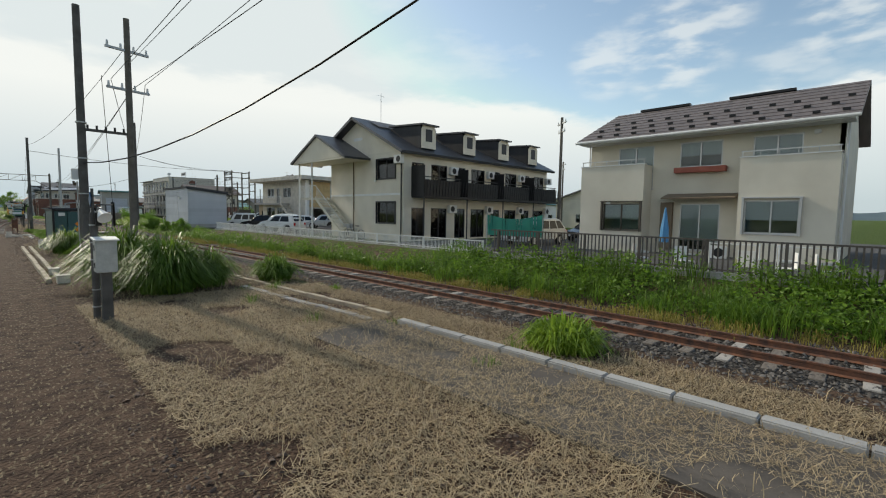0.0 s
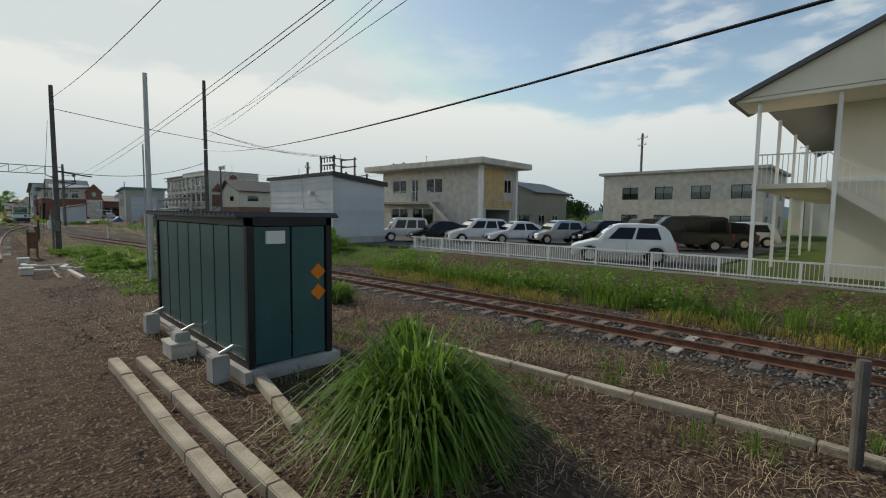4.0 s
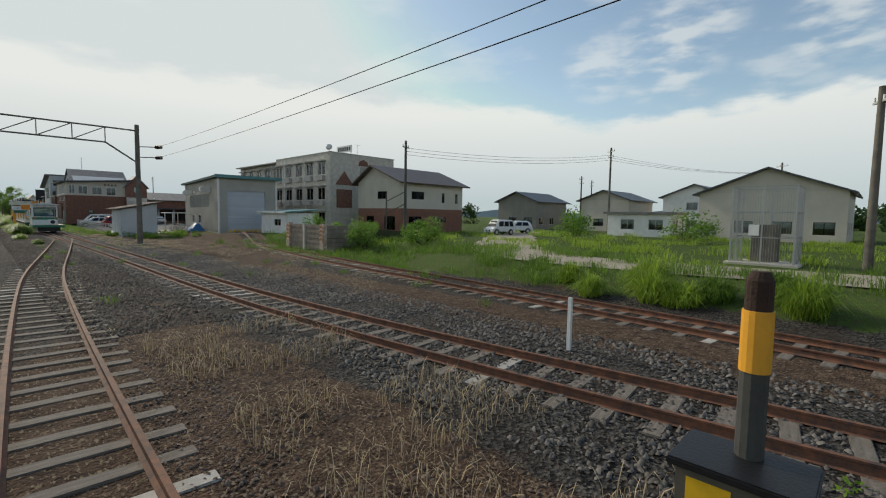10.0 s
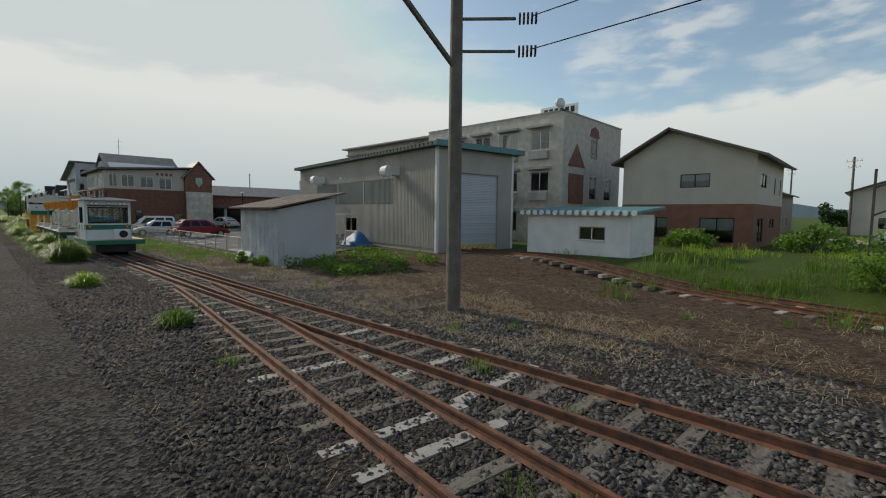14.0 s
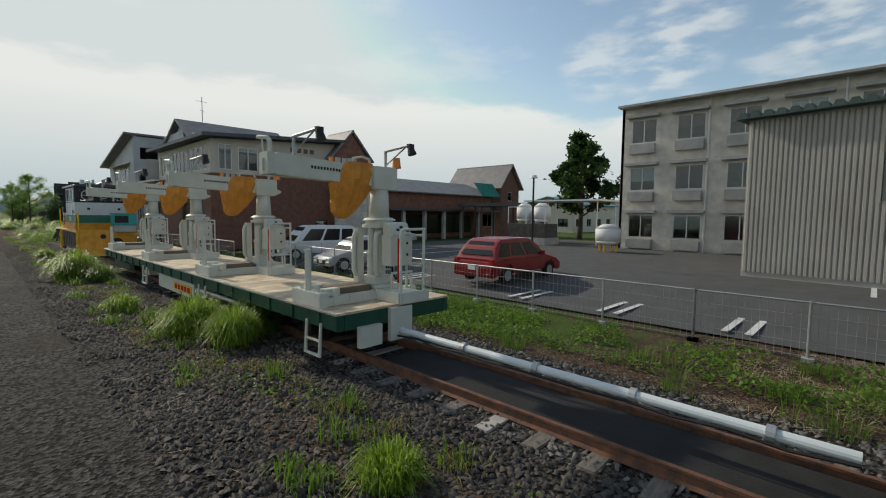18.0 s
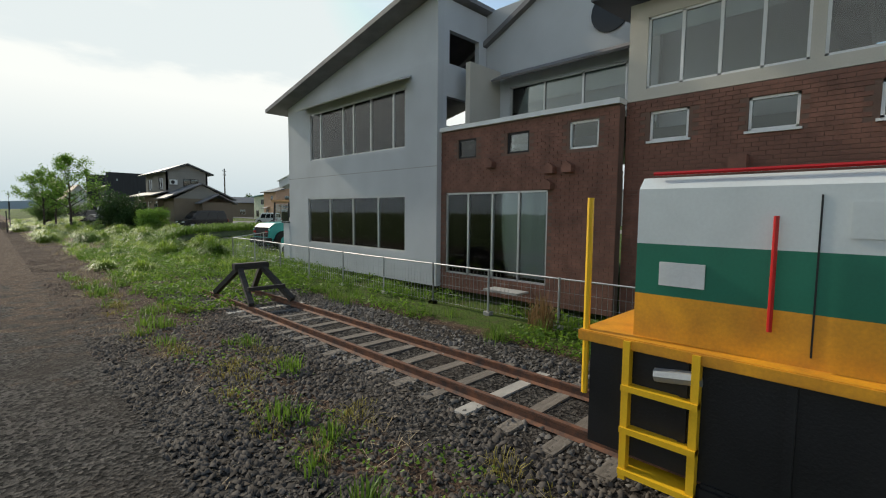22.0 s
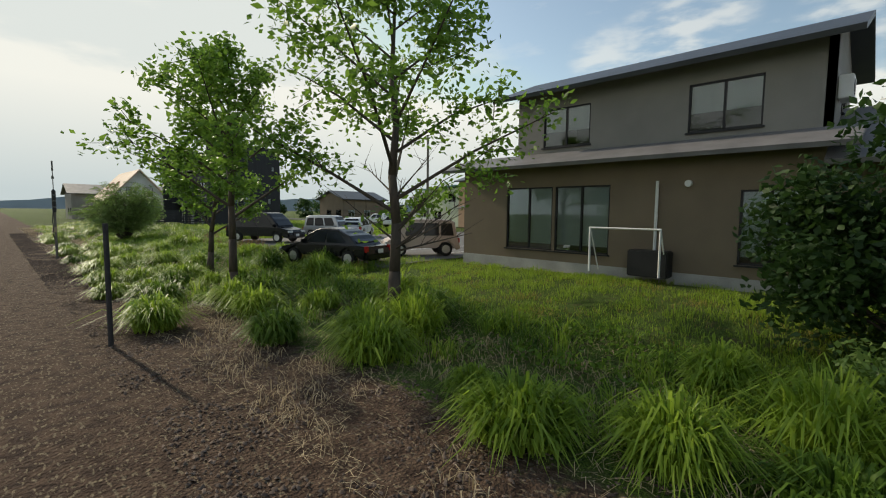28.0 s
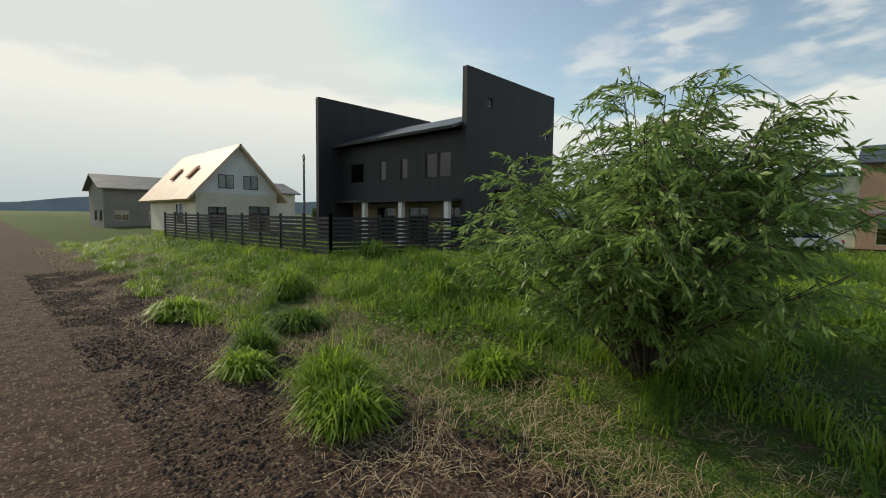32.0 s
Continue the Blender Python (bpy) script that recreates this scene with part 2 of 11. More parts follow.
DECK = mat("sand brown plywood deck", (0.62, 0.50, 0.34), 0.75, var=0.5, scale=2.6, fine=26, bump=0.3, dirt=(0.33, 0.25, 0.17), stretch=(1, 2.2, 1))
WGREEN = mat("dark green wagon paint", (0.008, 0.062, 0.038), 0.45, var=0.3, scale=3)
BLUEP = mat("blue cabinet paint", (0.06, 0.24, 0.46), 0.5, var=0.1)
TURQ = mat("turquoise machine paint", (0.03, 0.34, 0.33), 0.45, var=0.15)
REDP = mat("red car paint", (0.26, 0.015, 0.02), 0.25, var=0.08, spec=0.6, bump=0)
BLKCAR = mat("black car paint", (0.008, 0.008, 0.010), 0.22, var=0.1, spec=0.4, bump=0)
SILCAR = mat("silver car paint", (0.50, 0.52, 0.53), 0.3, metal=0.5, var=0.06, bump=0)
WHTCAR = mat("white car paint", (0.74, 0.75, 0.75), 0.3, var=0.05, spec=0.6, bump=0)
PNKCAR = mat("beige pink car paint", (0.55, 0.43, 0.37), 0.3, var=0.06, bump=0)
CARGL = mat("dark car glass", (0.012, 0.014, 0.016), 0.12, var=0.0, bump=0, spec=0.3)
LAMPR = mat("red lamp lens", (0.45, 0.02, 0.02), 0.2, var=0.05)
LAMPO = mat("orange lamp lens", (0.75, 0.22, 0.02), 0.2, var=0.05)
LAMPW = mat("clear lamp lens", (0.7, 0.7, 0.68), 0.15, var=0.05)
TARMAC = mat("parking asphalt", (0.085, 0.083, 0.082), 0.9, var=0.25, scale=1.5, fine=90, bump=0.25)
DIRTR = mat("pale dirt road", (0.36, 0.31, 0.24), 0.95, var=0.2, scale=0.6, bump=0.3)
LINEW = mat("white road paint", (0.68, 0.68, 0.66), 0.8, var=0.25, scale=4)
BARK = mat("grey brown bark", (0.085, 0.065, 0.05), 0.9, var=0.4, scale=8, stretch=(1, 1, 0.3), bump=0.6)
BLUET = mat("blue tarpaulin", (0.03, 0.17, 0.42), 0.5, var=0.2, scale=5, bump=0.4)
GREENN = mat("green netting", (0.02, 0.22, 0.17), 0.8, var=0.2)
WIRE = mat("black cable", (0.02, 0.02, 0.02), 0.6)
SALM = mat("salmon wall", (0.58, 0.36, 0.24), 0.8, var=0.12)
GREENH = mat("grey green wall", (0.20, 0.23, 0.20), 0.8, var=0.12)
# distance haze is put into the hills' pale blue base colour
HILL = mat("far hills with painted haze", (0.33, 0.40, 0.47), 1.0, var=0.2, scale=0.004, fine=0.02, bump=0)
STONE = leafmat("ballast stone", (0.010, 0.009, 0.008), (0.225, 0.205, 0.185), 0.85, 0.0)
STONEK = leafmat("dark brown ballast stone", (0.008, 0.006, 0.005), (0.15, 0.128, 0.108), 0.85, 0.0)
STONED = leafmat("dark soil clod", (0.010, 0.0065, 0.005), (0.085, 0.058, 0.047), 0.9, 0.0)
STONEB = leafmat("brown pebble", (0.03, 0.018, 0.013), (0.24, 0.175, 0.135), 0.9, 0.0)
G_TALL = leafmat("tall green grass", (0.035, 0.09, 0.012), (0.20, 0.33, 0.045), 0.45, 0.5)
G_YEL = leafmat("yellow green grass", (0.075, 0.17, 0.016), (0.40, 0.54, 0.075), 0.4, 0.55)
G_DRY = leafmat("dry straw", (0.26, 0.18, 0.10), (0.60, 0.48, 0.30), 0.8, 0.15)
G_OCHRE = leafmat("ochre grass", (0.17, 0.15, 0.03), (0.40, 0.33, 0.08), 0.7, 0.25)
G_WEED = leafmat("low weed leaves", (0.04, 0.10, 0.012), (0.22, 0.37, 0.045), 0.5, 0.5)
G_REED = leafmat("brown seed grass", (0.16, 0.09, 0.04), (0.34, 0.22, 0.10), 0.8, 0.2)
L_TREE = leafmat("tree leaves", (0.05, 0.13, 0.018), (0.25, 0.42, 0.065), 0.42, 0.5)
L_WILL = leafmat("willow leaves", (0.075, 0.16, 0.035), (0.36, 0.50, 0.15), 0.42, 0.5)
L_BROAD = leafmat("broad pale leaves", (0.13, 0.24, 0.05), (0.38, 0.52, 0.17), 0.5, 0.4)
L_DARK = leafmat("dark shrub leaves", (0.012, 0.04, 0.01), (0.06, 0.12, 0.025))


# ---- mesh helpers ----
class Mesh:
    def __init__(self):
        self.v, self.f = [], []

    def add(self, vs, fs):
        o = len(self.v)
        self.v += [tuple(p) for p in vs]
        self.f += [tuple(i + o for i in q) for q in fs]
        return self

    def box(self, x0, x1, y0, y1, z0, z1, m=None):
        vs = [(x, y, z) for z in (z0, z1) for y in (y0, y1) for x in (x0, x1)]
        if m:
            vs = [tuple(m @ Vector(p)) for p in vs]
        return self.add(vs, [(0, 2, 3, 1), (4, 5, 7, 6), (0, 1, 5, 4), (2, 6, 7, 3), (0, 4, 6, 2), (1, 3, 7, 5)])

    def bar(self, a, b, w, h=None):
        """A square bar from a to b."""
        a, b, h = Vector(a), Vector(b), h or w
        d = b - a
        q = d.to_track_quat("Z", "Y").to_matrix().to_4x4()
        return self.box(-w / 2, w / 2, -h / 2, h / 2, 0, d.length, Matrix.Translation(a) @ q)

    def cyl(self, a, b, r0, r1=None, n=8, cap=True):
        a, b, r1 = Vector(a), Vector(b), r0 if r1 is None else r1
        q = (b - a).to_track_quat("Z", "Y").to_matrix()
        vs = []
        for c, r in ((a, r0), (b, r1)):
            for k in range(n):
                t = 2 * math.pi * k / n
                vs.append(tuple(c + q @ Vector((r * math.cos(t), r * math.sin(t), 0))))
        fs = [(k, (k + 1) % n, n + (k + 1) % n, n + k) for k in range(n)]
        if cap:
            fs += [tuple(range(n - 1, -1, -1)), tuple(range(n, 2 * n))]
        return self.add(vs, fs)

    def tube(self, pts, r, n=6):
        """A round tube along a line of points, in one piece."""
        p = [Vector(q) for q in pts]
        d = [(b - a).normalized() for a, b in zip(p[:-1], p[1:])]
        q = d[0].to_track_quat("Z", "Y")
        o = len(self.v)
        for k in range(len(p)):
            t = (d[max(0, k - 1)] + d[min(k, len(d) - 1)])
            t = t.normalized() if t.length > 1e-6 else d[min(k, len(d) - 1)]
            q = (q @ Vector((0, 0, 1))).rotation_difference(t) @ q
            c = t.dot(d[min(k, len(d) - 1)])
            rr = r / max(0.5, c)
            self.v += [tuple(p[k] + q @ Vector((rr * math.cos(2 * math.pi * i / n), rr * math.sin(2 * math.pi * i / n), 0))) for i in range(n)]
        for k in range(len(p) - 1):
            self.f += [(o + k * n + i, o + k * n + (i + 1) % n, o + (k + 1) * n + (i + 1) % n, o + (k + 1) * n + i) for i in range(n)]
        self.f += [tuple(o + i for i in range(n - 1, -1, -1)), tuple(o + (len(p) - 1) * n + i for i in range(n))]
        return self

    def prism(self, poly, d, axis="x", at=0.0):
        """A flat outline pushed d along an axis. For x the outline is (y, z), for y (x, z), for z (x, y)."""
        def p3(p, t):
            return {"x": (t, p[0], p[1]), "y": (p[0], t, p[1]), "z": (p[0], p[1], t)}[axis]
        n = len(poly)
        vs = [p3(p, at) for p in poly] + [p3(p, at + d) for p in poly]
        fs = [tuple(range(n - 1, -1, -1)), tuple(range(n, 2 * n))] + [(k, (k + 1) % n, n + (k + 1) % n, n + k) for k in range(n)]
        return self.add(vs, fs)

    def slab(self, quad, t):
        """A plate of thickness t under four corners."""
        n = (Vector(quad[1]) - Vector(quad[0])).cross(Vector(quad[3]) - Vector(quad[0])).normalized() * t
        lo = [tuple(Vector(p) - n) for p in quad]
        return self.add(list(quad) + lo, [(0, 1, 2, 3), (7, 6, 5, 4), (0, 4, 5, 1), (1, 5, 6, 2), (2, 6, 7, 3), (3, 7, 4, 0)])

    def data(self, name, material, smooth=False, bevel=0.0):
        me = bpy.data.meshes.new(name)
        me.from_pydata(self.v, [], self.f)
        me.materials.append(material)
        bm = bmesh.new()
        bm.from_mesh(me)
        bmesh.ops.recalc_face_normals(bm, faces=bm.faces)
        if bevel:
            bmesh.ops.remove_doubles(bm, verts=bm.verts, dist=1e-5)
            sharp = [e for e in bm.edges if len(e.link_faces) == 2 and e.calc_face_angle(0) > 0.5]
            bmesh.ops.bevel(bm, geom=sharp, offset=bevel, segments=2, affect="EDGES", clamp_overlap=True)
        bm.to_mesh(me)
        bm.free()
        if smooth:
            me.polygons.foreach_set("use_smooth", [True] * len(me.polygons))
        return me


def part(name, m, material, parent, label="", smooth=False, bevel=0.0):
    ob = new(name, m.data(name, material, smooth, bevel) if isinstance(m, Mesh) else m)
    ob.parent = parent
    if label:
        tagged(ob, label)
    return ob


def thing(name, loc, label, category, group="", turn=0.0, kind=""):
    ob = new(name)
    ob.empty_display_size = 0.2
    ob.matrix_basis = pose(*loc, 0, 0, turn)
    return tagged(ob, label, category, group, kind)


def ease(a, b, x):
    t = min(1, max(0, (x - a) / (b - a)))
    return t * t * (3 - 2 * t)


KEYS_Y = (-50, 42, 52, 90, 97, 111, 120, 128, 184, 200, 214, 236, 250, 270, 290, 400)
KEYS_A = (0.75, 0.75, 0.6, 0.6, 0.6, 0.6, 0.6, 0.3, 0.3, 0.4, 0.5, 0.72, 0.58, 0.6, 0.85, 0.95)
KEYS_0 = (13.2, 13.2, 11.5, 12.3, 16.8, 16.8, 14.5, 11, 11, 4.5, 4.4, 4.2, 4.1, 4.0, 3.9, 3.5)
KEYS_1 = (15.4, 15.4, 16, 16.6, 21, 21, 19, 18, 18, 13, 12.9, 12.8, 12.7, 12.6, 12.5, 12)


def H(x, y):
    """The height of the ground."""
    a, x0, x1 = (float(np.interp(y, KEYS_Y, k)) for k in (KEYS_A, KEYS_0, KEYS_1))
    return a * ease(x0, x1, x)


# ---- ground ----
def zones(x, y):
    """How much ballast and green grass lies at a place; the rest is bare brown soil with straw."""
    n1 = noise.noise((x * 0.18, y * 0.18, 3.0)) * 0.5
    if x < -7:
        return 0.1, 0.85
    gr, gn = 0.0, 0.0
    if y < 46:
        gr = 0.9 * (ease(8.6, 9.3, x) - ease(11.4, 12.0, x))
        gn = 0.5 * ease(12.6, 13.6, x) + 0.35 * ease(20, 26, x) + 0.25 * ease(5.5, 8, x) * (1 - ease(8.5, 9, x))
    elif y < 70:
        gr = 0.25 * (1 - ease(2.0, 3.4, x)) + 0.9 * (ease(6.7, 7.5, x) - ease(11.6, 12.6, x))
        gn = 0.55 * (ease(2.8, 3.8, x) - ease(5.2, 6.4, x)) + 0.8 * ease(12.4, 13.4, x)
    elif y < 128:
        gr = (0.2 + 0.55 * ease(84, 90, y)) * (1 - ease(1.6, 3.2, x)) + 0.95 * (ease(3.4, 4.4, x) - ease(8.0, 9.4, x)) + 0.7 * (ease(10.3, 11.2, x) - ease(13.8, 14.6, x)) * (1 - ease(96, 106, y))
        gr = max(gr, 0.9 * ease(86, 94, y) * (1 - ease(7.4, 8.6, x)))
        gn = 0.85 * ease(13.2 + 6 * ease(100, 125, y), 14.4 + 6 * ease(100, 125, y), x)
    elif y < 204:
        gr = 0.95 * (1 - ease(6.9, 7.6, x)) * (1 - 0.8 * (ease(1.9, 2.3, x) - ease(2.9, 3.4, x)))
        gn = (0.3 + 0.45 * max(ease(146, 154, y), ease(14, 20, x))) * ease(7.2, 8.2, x) + 0.35 * ease(188, 200, y) * ease(2.6, 3.4, x)
    else:
        gr = 0.15 * (1 - ease(1.0, 1.8, x))
        gn = 0.7 * ease(3.2, 4.6, x)
    if 180 < y < 204:
        gr *= 1 - 0.55 * ease(182, 198, y) * (1 - ease(3.6, 4.4, x))
    if y >= 196:
        gn = max(gn, 0.85 * ease(5.6, 7.0, x))
    return min(1, max(0, gr + 0.25 * n1)), min(1, max(0, gn + 0.5 * n1))


gx = [-900, -300, -100, -30, -8] + [0.5 * k for k in range(-4, 61)] + [32, 35, 40, 50, 65, 85, 110, 150, 220, 350, 600, 1200, 3000]
gy = [-2500, -800, -250, -90, -50] + [1.0 * k for k in range(-30, 351)] + [360, 380, 420, 480, 560, 700, 1000, 1600, 3500]
gv = [(x, y, H(x, y) + (0.035 * noise.noise((x * 0.9, y * 0.9, 0)) if -2 < x < 30 and -30 < y < 350 else 0)) for y in gy for x in gx]
nx = len(gx)
gf = [(j * nx + i, j * nx + i + 1, (j + 1) * nx + i + 1, (j + 1) * nx + i) for j in range(len(gy) - 1) for i in range(nx - 1)]
gme = bpy.data.meshes.new("ground")
gme.from_pydata(gv, [], gf)
at = gme.color_attributes.new("cover", "FLOAT_COLOR", "POINT")
cols = []
for x, y, z in gv:
    a, b = zones(x, y)
    cols += [a, b, 0, 1]
at.data.foreach_set("color", cols)
gme.polygons.foreach_set("use_smooth", [True] * len(gme.polygons))


def ground_material():
    m = bpy.data.materials.new("ground")
    m.use_nodes = True
    n, l = m.node_tree.nodes, m.node_tree.links
    p = n["Principled BSDF"]
    p.inputs["Roughness"].default_value = 0.95
    p.inputs["Specular IOR Level"].default_value = 0.2
    tc = n.new("ShaderNodeTexCoord")

    def noi(scale, detail=6, stretch=None):
        t = n.new("ShaderNodeTexNoise")
        t.inputs["Scale"].default_value, t.inputs["Detail"].default_value = scale, detail
        if stretch:
            q = n.new("ShaderNodeMapping")
            q.inputs["Scale"].default_value = stretch
            l.new(tc.outputs["Object"], q.inputs[0])
            l.new(q.outputs[0], t.inputs[0])
        else:
            l.new(tc.outputs["Object"], t.inputs[0])
        return t.outputs[0]

    def mix(f, a, b):
        c = n.new("ShaderNodeMixRGB")
        if f is not None:
            l.new(f, c.inputs[0])
        for k, v in ((1, a), (2, b)):
            if isinstance(v, tuple):
                c.inputs[k].default_value = (*v, 1)
            else:
                l.new(v, c.inputs[k])
        return c.outputs[0]

    def rng(f, lo, hi):
        r = n.new("ShaderNodeMapRange")
        r.inputs["From Min"].default_value, r.inputs["From Max"].default_value = lo, hi
        l.new(f, r.inputs[0])
        return r.outputs[0]

    vor = n.new("ShaderNodeTexVoronoi")
    vor.inputs["Scale"].default_value = 22
    l.new(tc.outputs["Object"], vor.inputs[0])
    big, mid, fine = noi(0.5), noi(4), noi(45, 4)
    soil = mix(rng(mid, 0.35, 0.65), (0.05, 0.029, 0.02), (0.125, 0.078, 0.052))
    soil = mix(rng(noi(26, 3, (1, 0.35, 1)), 0.56, 0.64), soil, (0.22, 0.17, 0.11))
    stone = mix(rng(vor.outputs["Color"], 0.25, 0.9), (0.010, 0.009, 0.008), (0.125, 0.113, 0.101))
    stone = mix(rng(big, 0.48, 0.75), stone, (0.045, 0.034, 0.026))
    green = mix(rng(fine, 0.35, 0.65), (0.03, 0.06, 0.01), (0.12, 0.18, 0.03))
    green = mix(rng(mid, 0.5, 0.75), green, (0.095, 0.085, 0.04))
    ca = n.new("ShaderNodeVertexColor")
    ca.layer_name = "cover"
    sp = n.new("ShaderNodeSeparateColor")
    l.new(ca.outputs[0], sp.inputs[0])

    def mask(ch):
        a = n.new("ShaderNodeMath")
        a.operation = "ADD"
        l.new(sp.outputs[ch], a.inputs[0])
        l.new(noi(2.2), a.inputs[1])
        return rng(a.outputs[0], 0.85, 1.08)

    c = mix(mask(0), soil, stone)
    c = mix(mask(1), c, green)
    l.new(c, p.inputs["Base Color"])
    bp = n.new("ShaderNodeBump")
    bp.inputs["Strength"].default_value, bp.inputs["Distance"].default_value = 0.9, 0.05
    hm = n.new("ShaderNodeMath")
    hm.operation = "ADD"
    l.new(fine, hm.inputs[0])
    l.new(vor.outputs["Distance"], hm.inputs[1])
    l.new(hm.outputs[0], bp.inputs["Height"])
    l.new(bp.outputs[0], p.inputs["Normal"])
    return m


gme.materials.append(ground_material())
tagged(new("ground", gme), "brown stony railway ground with straw and green grass", "ground", kind="structure")


def sheet(name, x0, x1, y0, y1, material, label, category, lift=0.03, skew=0.0, step=1.0):
    """A surface laid on the ground; skew shifts x along y."""
    nxx, nyy = max(1, int((x1 - x0) / step)), max(1, int((y1 - y0) / step))
    vs, fs = [], []
    for j in range(nyy + 1):
        for i in range(nxx + 1):
            y = y0 + (y1 - y0) * j / nyy
            x = x0 + (x1 - x0) * i / nxx + skew * (y - y0)
            vs.append((x, y, H(x, y) + lift))
    for j in range(nyy):
        for i in range(nxx):
            a = j * (nxx + 1) + i
            fs.append((a, a + 1, a + nxx + 2, a + nxx + 1))
    me = bpy.data.meshes.new(name)
    me.from_pydata(vs, [], fs)
    me.materials.append(material)
    return tagged(new(name, me), label, category, kind="structure")


sheet("parking_lot", 17, 46, -10, 21.5, TARMAC, "worn grey asphalt yard beside the apartment house", "asphalt", 0.05)
sheet("parking_lot", 16.6, 40, 34, 62, TARMAC, "grey asphalt car park behind the siding", "asphalt", 0.05)
sheet("dirt_road", 13.6, 26, 62.8, 71, mat("brown sandy soil", (0.30, 0.235, 0.165), 0.95, var=0.25, scale=0.8, bump=0.3), "brown sandy yard beside the metal hut", "dirt road", 0.05)


def lane(pts, w, label):
    """A worn track of uneven width through ground points."""
    q = np.array(pts, float)
    d = np.concatenate([[0], np.cumsum(np.hypot(*np.diff(q, axis=0).T))])
    t = np.arange(0, d[-1], 1.0)
    c = np.stack([np.convolve(np.pad(np.interp(t, d, q[:, k]), 4, mode="edge"), np.ones(9) / 9, "valid") for k in (0, 1)], 1)
    g = np.gradient(c, axis=0)
    g /= np.linalg.norm(g, axis=1)[:, None]
    m = Mesh()
    for j in range(len(c)):
        for k in range(5):
            o = (k / 2 - 1) * w / 2 * (1 + (0.18 * noise.noise((t[j] * 0.3, k * 3.1, 0)) if k in (0, 4) else 0))
            x, y = c[j, 0] + g[j, 1] * o, c[j, 1] - g[j, 0] * o
            m.v.append((x, y, H(x, y) + 0.055))
    m.f = [(j * 5 + k, j * 5 + k + 1, j * 5 + k + 6, j * 5 + k + 5) for j in range(len(c) - 1) for k in range(4)]
    return tagged(part("dirt_road", m, DIRTR, None), label, "dirt road", kind="structure")


lane([(21.5, 69), (21.3, 75.6), (20.2, 80), (18.6, 85.5), (20.5, 90.5), (26, 95), (33, 99.5), (42, 106), (56, 112)], 4.6, "pale sandy track winding through the grass")
sheet("parking_lot", 11.2, 40, 134, 172, TARMAC, "dark asphalt car park with white lines", "asphalt", 0.05)
sheet("gravel_yard", 11.2, 17.0, 132.8, 140.5, mat("pale gravel", (0.30, 0.28, 0.25), 0.95, var=0.3, scale=30), "pale gravel yard beside the lean-to shed", "gravel", 0.06)
sheet("parking_lot", 14, 60, 202, 232, mat("pale worn asphalt", (0.26, 0.24, 0.21), 0.95, var=0.2), "pale sandy yard with parked vans", "asphalt", 0.05)
sheet("parking_lot", 10.3, 42, 250.6, 268.4, mat("worn grey asphalt", (0.165, 0.155, 0.145), 0.9, var=0.2, scale=0.8, fine=90, bump=0.2), "worn grey asphalt car park behind the trees", "asphalt", 0.05)
sheet("road", 42, 47, 236, 330, TARMAC, "narrow asphalt road in front of the houses", "road", 0.06)
lot = thing("parking_lines", (0, 0, 0), "white painted parking lines on the asphalt", "road marking", kind="structure")
for y in (146.1, 146.55, 149.0, 149.45, 151.9, 152.35, 157.4, 157.85, 160.2, 160.65, 163.2, 163.65):
    part("line", Mesh().box(11.4, 15.4, y, y + 0.15, H(13, y) + 0.055, H(13, y) + 0.062), LINEW, lot)
for y in (139, 141.6, 144.2, 161, 163.4, 165.8):
    part("line", Mesh().box(18, 22.0, y, y + 0.14, H(19, y) + 0.06, H(19, y) + 0.066), LINEW, lot)
for y in (252.4, 255.0, 257.6, 260.2, 262.8):
    part("line", Mesh().box(15.5, 20.0, y, y + 0.12, H(18, y) + 0.055, H(18, y) + 0.062), LINEW, lot)

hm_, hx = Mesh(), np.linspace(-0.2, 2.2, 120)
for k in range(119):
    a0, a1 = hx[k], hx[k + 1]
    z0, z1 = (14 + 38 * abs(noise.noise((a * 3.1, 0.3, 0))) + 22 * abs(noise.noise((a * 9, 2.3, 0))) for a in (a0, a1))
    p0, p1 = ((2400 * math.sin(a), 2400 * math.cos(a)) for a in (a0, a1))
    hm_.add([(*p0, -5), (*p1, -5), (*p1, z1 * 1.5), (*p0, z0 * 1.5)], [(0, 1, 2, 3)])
tagged(part("backdrop", hm_, HILL, None), "hills far behind the town, haze painted in as pale blue", "hills", kind="structure")


# ---- tracks ----
def along(pts, step):
    """Points and headings at even steps along a smooth line through pts (x over y)."""
    ys = np.array([p[1] for p in pts], float)
    xs = np.array([p[0] for p in pts], float)
    yy = np.arange(ys[0], ys[-1], 0.5)
    xx = np.interp(yy, ys, xs)
    k = np.ones(17) / 17
    xx = np.convolve(np.pad(xx, 8, mode="edge"), k, mode="valid")
    d = np.concatenate([[0], np.cumsum(np.hypot(np.diff(xx), np.diff(yy)))])
    s = np.arange(0, d[-1], step)
    px, py = np.interp(s, d, xx), np.interp(s, d, yy)
    hd = np.arctan2(np.gradient(py), np.gradient(px))
    return list(zip(px, py, hd))


RAIL = [(-0.065, 0), (0.065, 0), (0.02, 0.03), (0.014, 0.1), (0.033, 0.115), (0.033, 0.145), (-0.033, 0.145), (-0.033, 0.115), (-0.014, 0.1), (-0.02, 0.03)]
sleeper_me = [Mesh().box(-1.05, 1.05, -0.11, 0.11, -0.14, 0.0).data("sleeper", m, bevel=0.012) for m in (WOOD, PALEW)]
sleeper_objects = []


